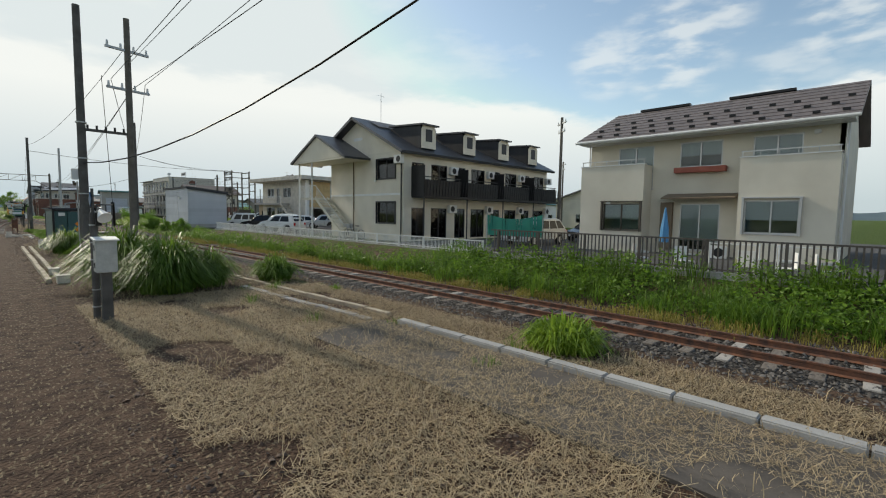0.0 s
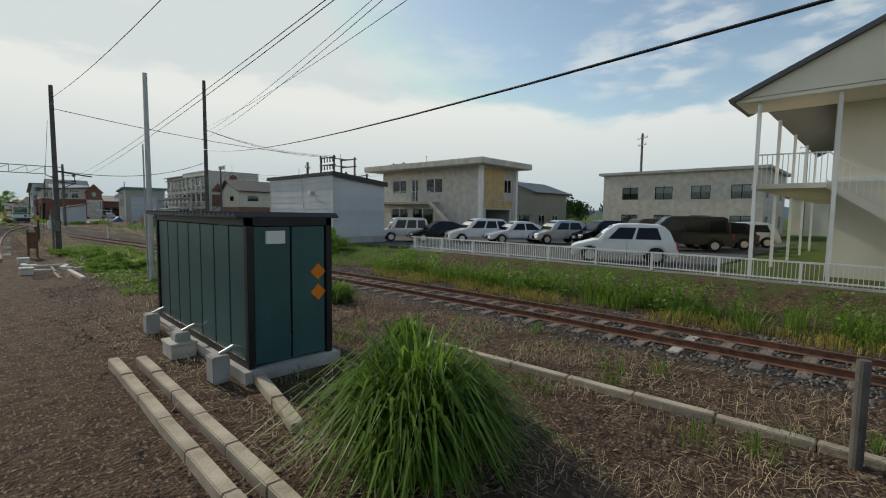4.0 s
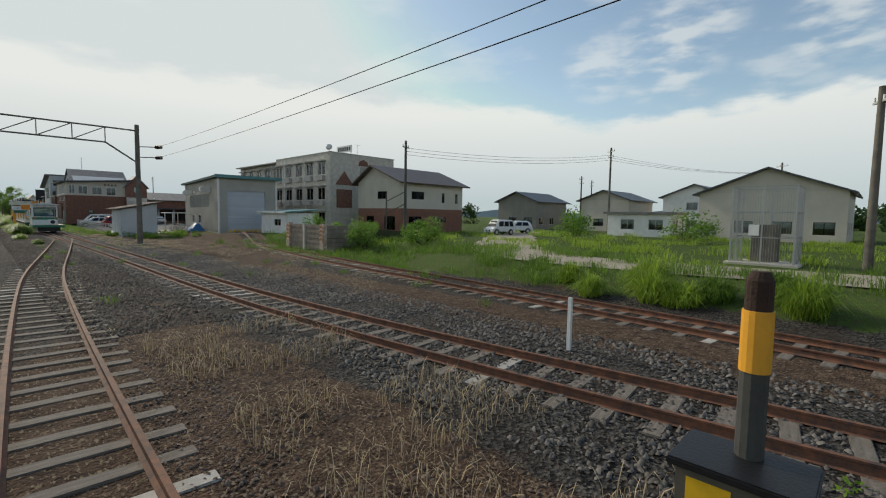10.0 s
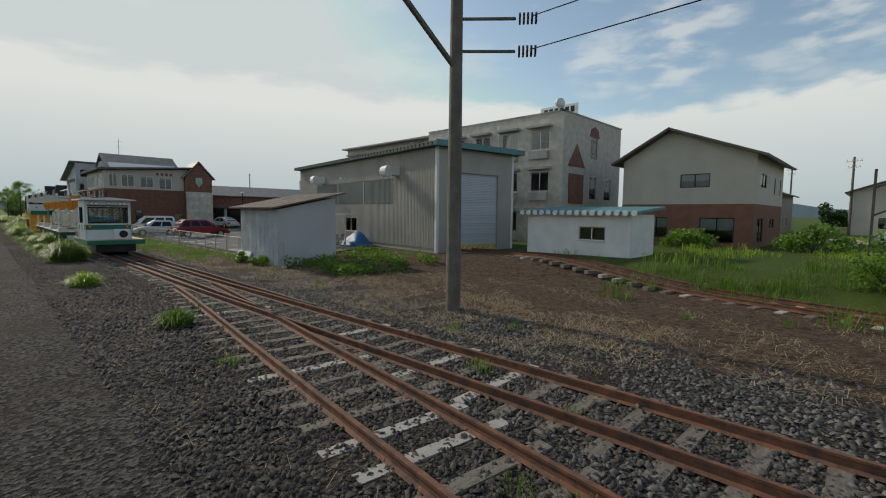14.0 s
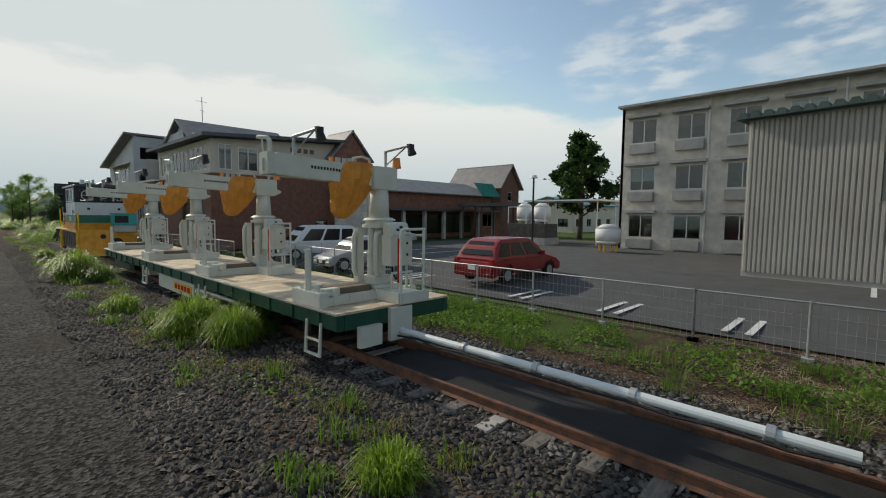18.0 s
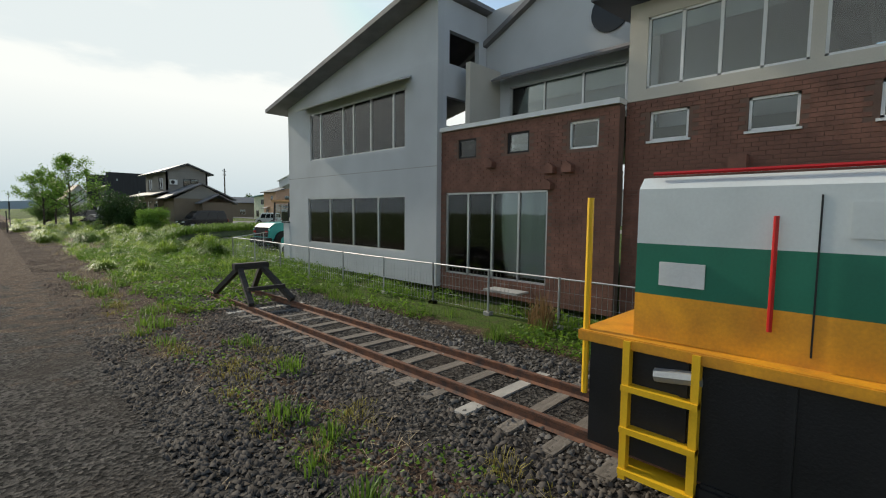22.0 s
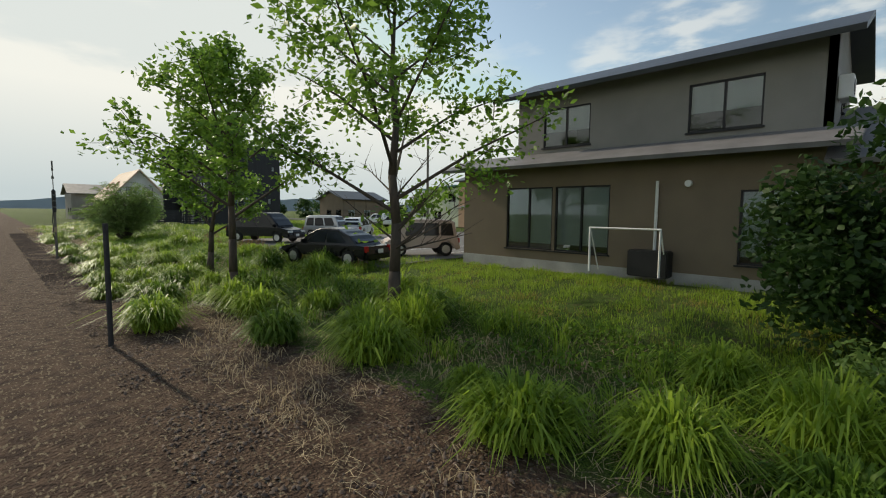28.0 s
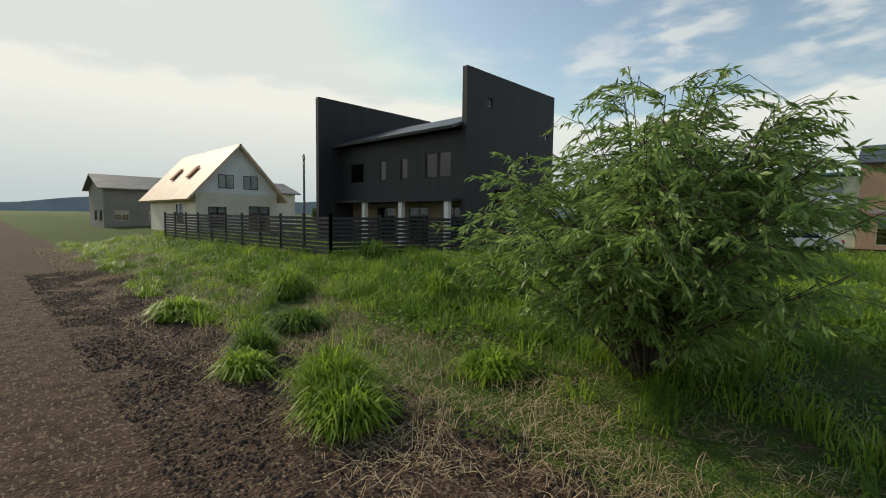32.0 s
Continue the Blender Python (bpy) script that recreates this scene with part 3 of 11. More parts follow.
def track(pts, label, near=(), gauge=1.13, dz=0.02, pale=0.12):
    t = thing("railway_track", (0, 0, 0), label, "track", kind="structure")
    rnd = random.Random(len(pts))
    for side in (-1, 1):
        m = Mesh()
        c = along(pts, 1.0)
        ring = []
        for x, y, h in c:
            nxv, nyv = math.sin(h), -math.cos(h)
            ox, oy = x + nxv * side * gauge / 2, y + nyv * side * gauge / 2
            z = H(x, y) + dz
            ring.append([(ox + nxv * u, oy + nyv * u, z + w) for u, w in RAIL])
        n = len(RAIL)
        for r in ring:
            m.v += r
        for k in range(len(ring) - 1):
            for i in range(n):
                m.f.append((k * n + i, k * n + (i + 1) % n, (k + 1) * n + (i + 1) % n, (k + 1) * n + i))
        part("rail", m, RUST, t, "rusty steel rail")
    for x, y, h in along(pts, 0.66):
        if y < -5 or y > 205:
            continue
        sleeper_objects.append((t, x + rnd.uniform(-0.05, 0.05), y, H(x, y) + dz + 0.0, h + rnd.uniform(-0.03, 0.03), 1 if rnd.random() < pale else 0))
    return t


track([(10.4, -60), (10.4, 20), (10.1, 40), (9.2, 52), (8.6, 60), (7.8, 67.7), (7.1, 73.5), (5.95, 83), (5.55, 90), (5.55, 112), (5.25, 126), (5.2, 198)], "rusty siding track with old wooden sleepers on dark ballast", pale=0.16)
track([(9.3, 46), (9.8, 56), (10.5, 65), (11.6, 77), (12.4, 86), (13.2, 96), (14.3, 103), (15.7, 110), (18.2, 119), (21, 128.6)], "rusty branch track curving into the grey shed", pale=0.2)
track([(0.0, 60), (0.08, 67), (0.3, 75), (0.68, 84), (1.0, 90), (1.36, 95.5), (1.65, 99), (2.25, 103.6), (3.25, 111.3), (4.25, 119.5), (5.2, 127)], "rusty track joining the siding by a switch", pale=0.1)
track([(5.5, 120), (5.62, 126), (5.62, 140)], "second pair of rusty rails laid close beside the siding", pale=0.0)


# ---- building helpers ----
def wall(parent, axis, pos, u0, u1, z0, z1, holes=(), material=CREAM, t=0.18, name="wall", label=""):
    """A wall with real openings. It faces down the axis; holes are (u0, u1, z0, z1)."""
    us = sorted({u0, u1, *[h[0] for h in holes], *[h[1] for h in holes]})
    zs = sorted({z0, z1, *[h[2] for h in holes], *[h[3] for h in holes]})
    nu, nz = len(us) - 1, len(zs) - 1
    solid = {(i, j) for i in range(nu) for j in range(nz)
             if not any(h[0] < (us[i] + us[i + 1]) / 2 < h[1] and h[2] < (zs[j] + zs[j + 1]) / 2 < h[3] for h in holes)}
    m, at = Mesh(), {}

    def corner(i, j, k):
        if (i, j, k) not in at:
            at[i, j, k] = len(m.v)
            d = pos + t * k
            m.v.append((d, us[i], zs[j]) if axis == "x" else (us[i], d, zs[j]))
        return at[i, j, k]
    for i, j in sorted(solid):
        for k in (0, 1):
            m.f.append(tuple(corner(i + p, j + q, k) for p, q in ((0, 0), (1, 0), (1, 1), (0, 1))))
        for (di, dj), e in (((-1, 0), ((0, 0), (0, 1))), ((1, 0), ((1, 0), (1, 1))), ((0, -1), ((0, 0), (1, 0))), ((0, 1), ((0, 1), (1, 1)))):
            if (i + di, j + dj) not in solid:
                (p, q), (v, w) = e
                m.f.append((corner(i + p, j + q, 0), corner(i + v, j + w, 0), corner(i + v, j + w, 1), corner(i + p, j + q, 1)))
    return part(name, m, material, parent, label)


def bars(axis, pos, d, u0, u1, z0, z1, m):
    return m.box(pos, pos + d, u0, u1, z0, z1) if axis == "x" else m.box(u0, u1, pos, pos + d, z0, z1)


def window(parent, axis, pos, u0, u1, z0, z1, n=2, frame=ALU, curtain=0.0, sill=True, rail=False, cuts=()):
    """A framed window of n equal panes, or of panes divided at the given cuts."""
    w = 0.05
    us = [u0, *cuts, u1] if cuts else [u0 + (u1 - u0) * k / n for k in range(n + 1)]
    n = len(us) - 1
    m = Mesh()
    p = pos + 0.03
    bars(axis, p, 0.07, u0, u0 + w, z0, z1, m)
    bars(axis, p, 0.07, u1 - w, u1, z0, z1, m)
    bars(axis, p, 0.07, u0, u1, z0, z0 + w, m)
    bars(axis, p, 0.07, u0, u1, z1 - w, z1, m)
    for k in range(1, n):
        u = us[k]
        bars(axis, p, 0.07, u - w * 0.6, u + w * 0.6, z0, z1, m)
    if rail:
        bars(axis, p, 0.07, u0, u1, (z0 + z1) / 2 - w / 2, (z0 + z1) / 2 + w / 2, m)
    win = part("window", m, frame, parent)
    for k in range(n):
        a, b = us[k], us[k + 1]
        g = part("pane", bars(axis, p + 0.03, 0.012, a + w * 0.5, b - w * 0.5, z0 + w * 0.6, z1 - w * 0.6, Mesh()), GLASS, win)
        g.visible_shadow = False
        if curtain > 0:
            part("curtain", bars(axis, p + 0.09, 0.02, a + 0.03, b - 0.03, z1 - (z1 - z0) * curtain, z1, Mesh()), CURT, win, "pale drawn curtain")
    if sill:
        part("window_sill", bars(axis, pos - 0.06, 0.12, u0 - 0.05, u1 + 0.05, z0 - 0.05, z0 - 0.004, Mesh()), frame, win)
    return win


def gable_roof(parent, along_axis, a0, a1, u0, u1, ur, ze, zr, t=0.16, material=ROOFD, name="roof"):
    """A ridge roof; the ridge runs along the axis at ur, its height zr; the eaves at u0 and u1, height ze."""
    def p(a, u, z):
        return (a, u, z) if along_axis == "x" else (u, a, z)
    m = Mesh()
    for u in (u0, u1):
        q = [p(a0, u, ze), p(a1, u, ze), p(a1, ur, zr), p(a0, ur, zr)]
        n = (Vector(q[1]) - Vector(q[0])).cross(Vector(q[3]) - Vector(q[0]))
        m.slab(q if n.z > 0 else q[::-1], t)
    return part(name, m, material, parent)


def gable(parent, axis, pos, u0, u1, ur, z0, zr, material, t=0.18, name="gable_wall"):
    """The triangle of wall under a ridge roof."""
    return part(name, Mesh().prism([(u0, z0), (u1, z0), (ur, zr)], t, axis, pos), material, parent)


def ac_unit(parent, x, y, z, face="x"):
    m = Mesh().box(x, x + 0.28, y, y + 0.75, z, z + 0.55) if face == "x" else Mesh().box(x, x + 0.75, y, y + 0.28, z, z + 0.55)
    a = part("air_conditioner", m, WHITE, parent, "white outdoor air conditioner", bevel=0.02)
    if face == "x":
        part("fan_grille", Mesh().cyl((x - 0.012, y + 0.28, z + 0.27), (x - 0.002, y + 0.28, z + 0.27), 0.2, n=16), BLACK, a)
    else:
        part("fan_grille", Mesh().cyl((x + 0.28, y - 0.012, z + 0.27), (x + 0.28, y - 0.002, z + 0.27), 0.2, n=16), BLACK, a)
    return a


def slat_fence(name, x, y0, y1, z0, z1, material, label, step=0.14, posts=2.0, base=0.0, wide=0.045):
    f = thing(name, (x, y0, 0), label, "fence")
    L = y1 - y0
    for k in range(int(L / posts) + 1):
        part("post", Mesh().box(-0.035, 0.035, k * posts - 0.035, k * posts + 0.035, z0 - 0.1, z1), material, f)
    m = Mesh().box(-0.025, 0.025, 0, L, z1 - 0.05, z1)
    m.box(-0.025, 0.025, 0, L, z0 + 0.06, z0 + 0.1)
    part("rail", m, material, f)
    m = Mesh()
    for k in range(int(L / step)):
        m.box(-0.012, 0.012, k * step, k * step + wide, z0 + 0.02, z1 - 0.02)
    tagged(part("slat_run", m, material, f), kind="stuff")
    if base:
        part("base_wall", Mesh().box(-0.08, 0.12, -0.1, L + 0.1, z0 - base, z0), CONC, f, "low concrete base wall")
    return f


def mesh_fence(pts, h, label, material=GALV, step=2.0, cell=0.12):
    """A wire mesh fence through ground points."""
    f = thing("mesh_fence", (*pts[0], H(*pts[0])), label, "fence")
    o = Vector((*pts[0], H(*pts[0])))
    for a, b in zip(pts[:-1], pts[1:]):
        L = math.dist(a, b)
        n = max(1, round(L / step))
        wires = Mesh()
        q = [Vector((a[0] + (b[0] - a[0]) * k / n, a[1] + (b[1] - a[1]) * k / n, 0)) for k in range(n + 1)]
        for p in q:
            p.z = H(p.x, p.y)
        for k in range(n + 1):
            part("post", Mesh().cyl(q[k] - o - Vector((0, 0, 0.05)), q[k] - o + Vector((0, 0, h + 0.03)), 0.028, n=8), material, f)
            part("footing", Mesh().box(*(v for i in range(2) for v in ((q[k] - o)[i] - 0.09, (q[k] - o)[i] + 0.09)), (q[k] - o).z - 0.06, (q[k] - o).z + 0.08), CONC, f)
        for k in range(n):
            s, e = q[k] - o, q[k + 1] - o
            up = Vector((0, 0, h))
            wires.cyl(s + up, e + up, 0.02, n=5, cap=False)
            for j in range(int(h / 0.25)):
                w = Vector((0, 0, 0.1 + j * 0.25))
                wires.cyl(s + w, e + w, 0.004, n=3, cap=False)
            m = int((e - s).length / cell)
            for j in range(m):
                p = s + (e - s) * (j / m)
                wires.cyl(p + Vector((0, 0, 0.06)), p + up, 0.004, n=3, cap=False)
        tagged(part("wire_mesh", wires, material, f), kind="stuff")
    return f


# ---- houses by the first siding ----
def family_house():
    h = thing("house", (22.85, 1.5, 0.72), "cream two-storey family house with a grey tiled roof", "house")
    bronze = mat("bronze frame", (0.12, 0.1, 0.08), 0.4, 0.5)
    L, Z, XM = 10.63, 5.85, 1.05
    for y0, y1, q, fr in ((0.0, 3.27, (1.14, 3.02, 1.24, 2.63), ALU), (7.3, 10.63, (7.41, 9.32, 1.19, 2.52), bronze)):
        wall(h, "x", 0, y0, y1, 0, 4.45, [q], CREAM, name="bay_wall")
        window(h, "x", 0, *q, 2, fr, 0.6)
        part("window_box", Mesh().box(-0.16, 0.0, q[0] - 0.08, q[0], q[2] - 0.06, q[3] + 0.08).box(-0.16, 0.0, q[1], q[1] + 0.08, q[2] - 0.06, q[3] + 0.08).box(-0.18, 0.0, q[0] - 0.1, q[1] + 0.1, q[3] + 0.08, q[3] + 0.14), fr, h)
        for y in (y0, y1 - 0.18):
            part("bay_side", Mesh().box(0.18, XM, y, y + 0.18, 0, 4.45), CREAM, h)
        part("balcony_floor", Mesh().box(0.18, XM, y0 + 0.18, y1 - 0.18, 3.0, 3.14), CONC, h)
        part("parapet_cap", Mesh().box(-0.04, 0.22, y0 - 0.04, y1 + 0.04, 4.452, 4.5), WHITE, h)
        r = Mesh().box(0.06, 0.12, y0, y1, 4.7, 4.74)
        for k in range(6):
            y = y0 + 0.05 + (y1 - y0 - 0.1) * k / 5
            r.box(0.075, 0.105, y - 0.015, y + 0.015, 4.5, 4.7)
        part("balcony_rail", r, ALU, h, "thin aluminium handrail")
    holes = [(4.18, 5.9, 0.3, 2.53), (7.25, 9.07, 3.3, 5.46), (4.21, 6.03, 4.28, 5.48), (1.29, 3.04, 3.3, 5.46)]
    wall(h, "x", XM, 0, L, 0, Z, holes, CREAM)
    window(h, "x", XM, *holes[0], 2, ALU, 0.8)
    for q in holes[1:]:
        window(h, "x", XM, *q, 2, ALU, 0.55)
    part("shutter_box", Mesh().box(XM - 0.2, XM, 6.2, 6.75, 0.3, 2.6), BROWNS, h, "brown shutter case beside the glass door")
    part("flower_box", Mesh().box(XM - 0.35, XM, 3.98, 6.18, 4.0, 4.26), mat("faded red planter", (0.42, 0.13, 0.09)), h, "faded red planter under the window", bevel=0.02)
    part("canopy", Mesh().slab([(0.1, 3.42, 2.72), (0.1, 6.5, 2.72), (XM, 6.5, 2.95), (XM, 3.42, 2.95)], 0.07), BROWNS, h)
    wall(h, "y", -0.02, XM, 9.2, 0, Z, [], CREAM)
    wall(h, "y", L - 0.1, XM + 0.2, 9.2, 0, Z, [], CREAM)
    wall(h, "x", 9.0, 0, L, 0, Z, [], CREAM)
    for y in (-0.02, L - 0.1):
        gable(h, "y", y, XM, 9.2, 5.1, Z, 7.85, CREAM)
    tile = mat("weathered tile roof", (0.17, 0.145, 0.14), 0.6, var=0.3, scale=1.5, stretch=(0.4, 3, 1))
    gable_roof(h, "y", -0.45, 11.0, 0.0, 10.2, 5.1, Z, 8.1, 0.14, tile)
    rib = Mesh()
    for k in range(9):
        x = 0.25 + k * 0.55
        z = Z + (8.1 - Z) * x / 5.1
        rib.box(x, x + 0.05, -0.45, 11.0, z + 0.0, z + 0.035)
    part("tile_course", rib, tile, h)
    part("gutter", Mesh().cyl((-0.06, -0.45, Z - 0.08), (-0.06, 11.0, Z - 0.08), 0.07, n=8), WHITE, h)
    part("soffit", Mesh().box(0.0, XM, -0.3, L + 0.2, Z - 0.18, Z - 0.12), WHITE, h)
    for y in (-0.1, L + 0.02):
        part("downpipe", Mesh().cyl((0.95, y, 0), (0.95, y, Z - 0.2), 0.045, n=8), WHITE, h)
    for y, z in ((0.75, 5.35), (8.9, 2.5)):
        part("wall_vent", Mesh().box(XM - 0.14 if z > 3 else -0.14, XM if z > 3 else 0.0, y, y + 0.22, z, z + 0.16), WHITE, h, bevel=0.02)
    g = Mesh().box(-0.03, 0.07, -0.12, 0.12, 0, 0.1).data("snow_guard", BLACK)
    for r in range(3):
        for k in range(12):
            x = 0.45 + r * 1.05
            ob = part("snow_guard", g, BLACK, h)
            ob.matrix_basis = pose(x, 0.0 + k * 0.9 + 0.42 * (r % 2), Z + (8.1 - Z) * x / 5.1 + 0.02)
    part("ridge_cap", Mesh().box(4.95, 5.25, 2.2, 5.0, 8.1, 8.22), BLACK, h)
    part("ridge_cap", Mesh().box(4.95, 5.25, 6.9, 9.6, 8.1, 8.22), BLACK, h)
    ac_unit(h, -0.5, 3.5, 0.1)
    return h



family_house()
slat_fence("garden_fence", 15.5, -14, 12.4, 0.95, 1.95, mat("brown painted slat fence", (0.10, 0.085, 0.075), 0.7), "dark brown slatted garden fence on a low concrete wall", base=0.55)


def folded_parasol(loc):
    p = thing("parasol", loc, "folded blue and white garden parasol", "parasol")
    part("pole", Mesh().cyl((0, 0, 0), (0, 0, 2.1), 0.02), ALU, p)
    part("base", Mesh().cyl((0, 0, 0), (0, 0, 0.1), 0.25, n=14), WHITE, p)
    part("canopy", Mesh().cyl((0, 0, 1.0), (0, 0, 1.5), 0.16, 0.13, 9).cyl((0, 0, 1.5), (0, 0, 2.2), 0.13, 0.02, 9), BLUEP, p, "blue folded cloth")
    return p


folded_parasol((16.6, 5.6, 0.72))


def garden_chair(loc, turn):
    c = thing("garden_chair", loc, "white plastic garden chair behind the fence", "chair", "garden chairs", turn)
    part("seat", Mesh().box(-0.24, 0.24, -0.24, 0.24, 0.4, 0.44), WHITE, c, bevel=0.01)
    part("backrest", Mesh().box(-0.24, 0.24, 0.2, 0.24, 0.44, 0.9), WHITE, c, bevel=0.01)
    for x in (-0.22, 0.2):
        for y in (-0.22, 0.2):
            part("leg", Mesh().box(x, x + 0.03, y, y + 0.03, 0, 0.4), WHITE, c)
    for x in (-0.27, 0.24):
        part("armrest", Mesh().box(x, x + 0.04, -0.22, 0.22, 0.62, 0.66), WHITE, c)
    return c


for loc, tr in (((16.4, 6.3, 0.72), 30), ((16.5, 4.9, 0.72), -40), ((16.3, 3.0, 0.72), 80), ((16.3, 1.2, 0.72), 10), ((16.4, 2.1, 0.72), 200)):
    garden_chair(loc, tr)


def garden_bench(loc):
    c = thing("drying_rack", loc, "white tubular garden rack with a yellow cushion", "rack")
    for y in (0, 1.4):
        part("leg", Mesh().tube([(0, y, 0), (0, y, 1.05), (0.5, y, 1.05), (0.5, y, 0)], 0.018), WHITE, c)
    part("rail", Mesh().cyl((0, 0, 1.05), (0, 1.4, 1.05), 0.018), WHITE, c)
    part("cushion", Mesh().box(0.05, 0.45, 0.1, 0.6, 0.4, 0.62), mat("pale yellow cloth", (0.6, 0.55, 0.3)), c, "pale yellow cushion", bevel=0.03)
    return c


garden_bench((16.6, 2.9, 0.72))
garden_bench((16.6, 1.0, 0.72))


def apartment_house():
    a = thing("apartment_house", (18.8, 22.3, 0.75), "cream two-storey apartment house with dark roof and dormers", "house")
    LX, LY = 16.8, 8.6
    dark = mat("dark bronze frame", (0.04, 0.04, 0.045), 0.4, 0.4)
    holes = [(0.8, 2.75, 1.15, 2.55), (0.8, 2.75, 4.1, 5.4)]
    wall(a, "x", 0, 0, LY, 0, 5.85, holes, CREAM)
    for q in holes:
        window(a, "x", 0, *q, 2, dark, 0.4)
        part("window_box", Mesh().box(-0.1, 0.02, q[0] - 0.06, q[0], q[2] - 0.05, q[3] + 0.05).box(-0.1, 0.02, q[1], q[1] + 0.06, q[2] - 0.05, q[3] + 0.05).box(-0.1, 0.02, q[0] - 0.06, q[1] + 0.06, q[3], q[3] + 0.06), dark, a)
    gable(a, "x", 0, -0.0, LY + 1.6, 5.0, 5.85, 8.4, CREAM)
    part("band", Mesh().box(-0.03, 0.0, 0.15, LY, 3.0, 3.14), WHITE, a, "white trim band")
    part("attic_vent", Mesh().box(-0.03, 0.0, 4.5, 5.5, 6.9, 7.1), WHITE, a)
    part("downpipe", Mesh().cyl((-0.06, 5.5, 0), (-0.06, 5.5, 5.9), 0.04, n=8), BROWNS, a)
    part("downpipe", Mesh().cyl((-0.06, 0.15, 0), (-0.06, 0.15, 5.9), 0.04, n=8), BLACK, a)
    part("light", Mesh().cyl((-0.1, 2.9, 4.0), (-0.02, 2.9, 4.0), 0.08, n=10), WHITE, a)
    holes = []
    for k in range(4):
        x = 0.7 + k * 4.1
        for z in (0.1, 3.05):
            holes += [(x, x + 1.1, z, z + 2.1), (x + 1.75, x + 3.3, z, z + 2.1)]
    wall(a, "y", 0, 0.18, LX, 0, 5.85, holes, CREAM)
    for i, q in enumerate(holes):
        window(a, "y", 0, *q, 2, dark, 0.9 if i % 3 == 1 else 0.0, False)
    wall(a, "x", LX - 0.18, 0.18, LY, 0, 5.85, [], CREAM)
    wall(a, "y", LY - 0.18, 0.18, LX - 0.18, 0, 5.85, [], CREAM)
    gable_roof(a, "x", -0.6, LX + 0.5, -0.55, LY + 2.0, 5.0, 5.75, 8.5, 0.18, ROOFD)
    # glint on the dark slope, put in as a thin paler plate
    part("roof_glint", Mesh().slab([(0.6, 3.4, 7.82), (3.6, 3.4, 7.82), (3.6, 4.5, 8.36), (0.6, 4.5, 8.36)], 0.03), ROOFG, a, "paler grey plate painted in as a glint on the roof")
    for k in range(4):
        x = 1.5 + k * 4.1
        d = part("dormer", Mesh().prism([(0.0, 6.1), (3.2, 6.1), (3.2, 7.75), (0.1, 7.75)], 1.3, "x", x), BLACKW, a, "dark clad dormer with a cream front")
        face = [(x + 0.0, 6.15), (x + 1.3, 6.15), (x + 1.3, 7.4), (x + 1.05, 7.75), (x + 0.25, 7.75), (x, 7.4)]
        part("dormer_front", Mesh().prism(face, 0.05, "y", -0.05), CREAM, d)
        part("dormer_window", Mesh().box(x + 0.35, x + 0.95, -0.065, -0.045, 6.6, 7.4), dark, d)
        part("dormer_roof", Mesh().slab([(x - 0.12, -0.25, 7.72), (x + 1.42, -0.25, 7.72), (x + 1.42, 3.3, 7.95), (x - 0.12, 3.3, 7.95)], 0.1), ROOFD, d)
    # long dark balcony
    part("balcony_floor", Mesh().box(0.7, LX + 0.3, -1.25, 0, 2.85, 3.0), BLACK, a)
    for k in range(4):
        x = 0.7 + k * 4.1
        b = part("balcony_front", Mesh().box(x, x + 3.3, -1.28, -1.22, 2.95, 4.0).box(x, x + 3.3, -1.3, -1.2, 4.14, 4.19).box(x, x + 0.05, -1.22, 0, 2.95, 4.1).box(x + 3.25, x + 3.3, -1.22, 0, 2.95, 4.1), BLACK, a, "dark lattice balcony front")
        for j in range(14):
            part("baluster", Mesh().bar((x + 0.15 + j * 0.28, -1.31, 3.0), (x + 0.25 + j * 0.28, -1.31, 4.0), 0.03), dark, b)
        part("divider", Mesh().box(x - 0.03, x + 0.03, -1.25, 0, 3.0, 4.9), BLACK, a)
        part("balcony_post", Mesh().cyl((x, -1.2, 0), (x, -1.2, 2.9), 0.045, n=8), dark, a)
        ac_unit(a, x + 3.4, -0.32, 4.55, "y")
        ac_unit(a, x + 3.3, -0.32, 1.9, "y")
    part("balcony_side", Mesh().box(0.68, 0.74, -1.25, 0, 2.95, 4.05), BLACK, a)
    ac_unit(a, -0.3, -0.1, 5.0)
    part("antenna", Mesh().cyl((2, 5, 8.4), (2, 5, 10.6), 0.02).bar((1.6, 5, 10.4), (2.4, 5, 10.4), 0.015).bar((1.7, 4.7, 10.1), (2.3, 5.3, 10.1), 0.015), ALU, a)
    # porch with outside stair at the gable
    gable_roof(a, "x", -2.1, 0.6, 3.5, 11.1, 7.3, 5.55, 7.35, 0.14, ROOFD, "porch_roof")
    part("porch_gable", Mesh().prism([(3.7, 5.55), (10.9, 5.55), (7.3, 7.2)], 0.15, "x", -1.95), CREAM, a)
    part("porch_ceiling", Mesh().box(-1.95, 0, 3.7, 10.9, 5.42, 5.53), CREAM, a)
    part("gallery_floor", Mesh().box(-1.7, 0, 8.6, 10.4, 2.75, 2.9).box(0, LX, 8.62, 10.4, 2.75, 2.9), CREAM, a)
    for y in (8.4, 10.3):
        for x in (-1.75, 2.0, 6.0, 10, 14):
            if y > 9 or x < 0:
                part("porch_post", Mesh().box(x - 0.05, x + 0.05, y - 0.05, y + 0.05, 0, 5.45), WHITE, a, "white steel post")
    st = Mesh()
    n = 14
    for k in range(n):
        y, z = 4.9 + k * 0.26, 0.2 * (k + 1)
        st.box(-1.3, -0.35, y, y + 0.28, z - 0.05, z)
    part("stair", st, CREAM, a)
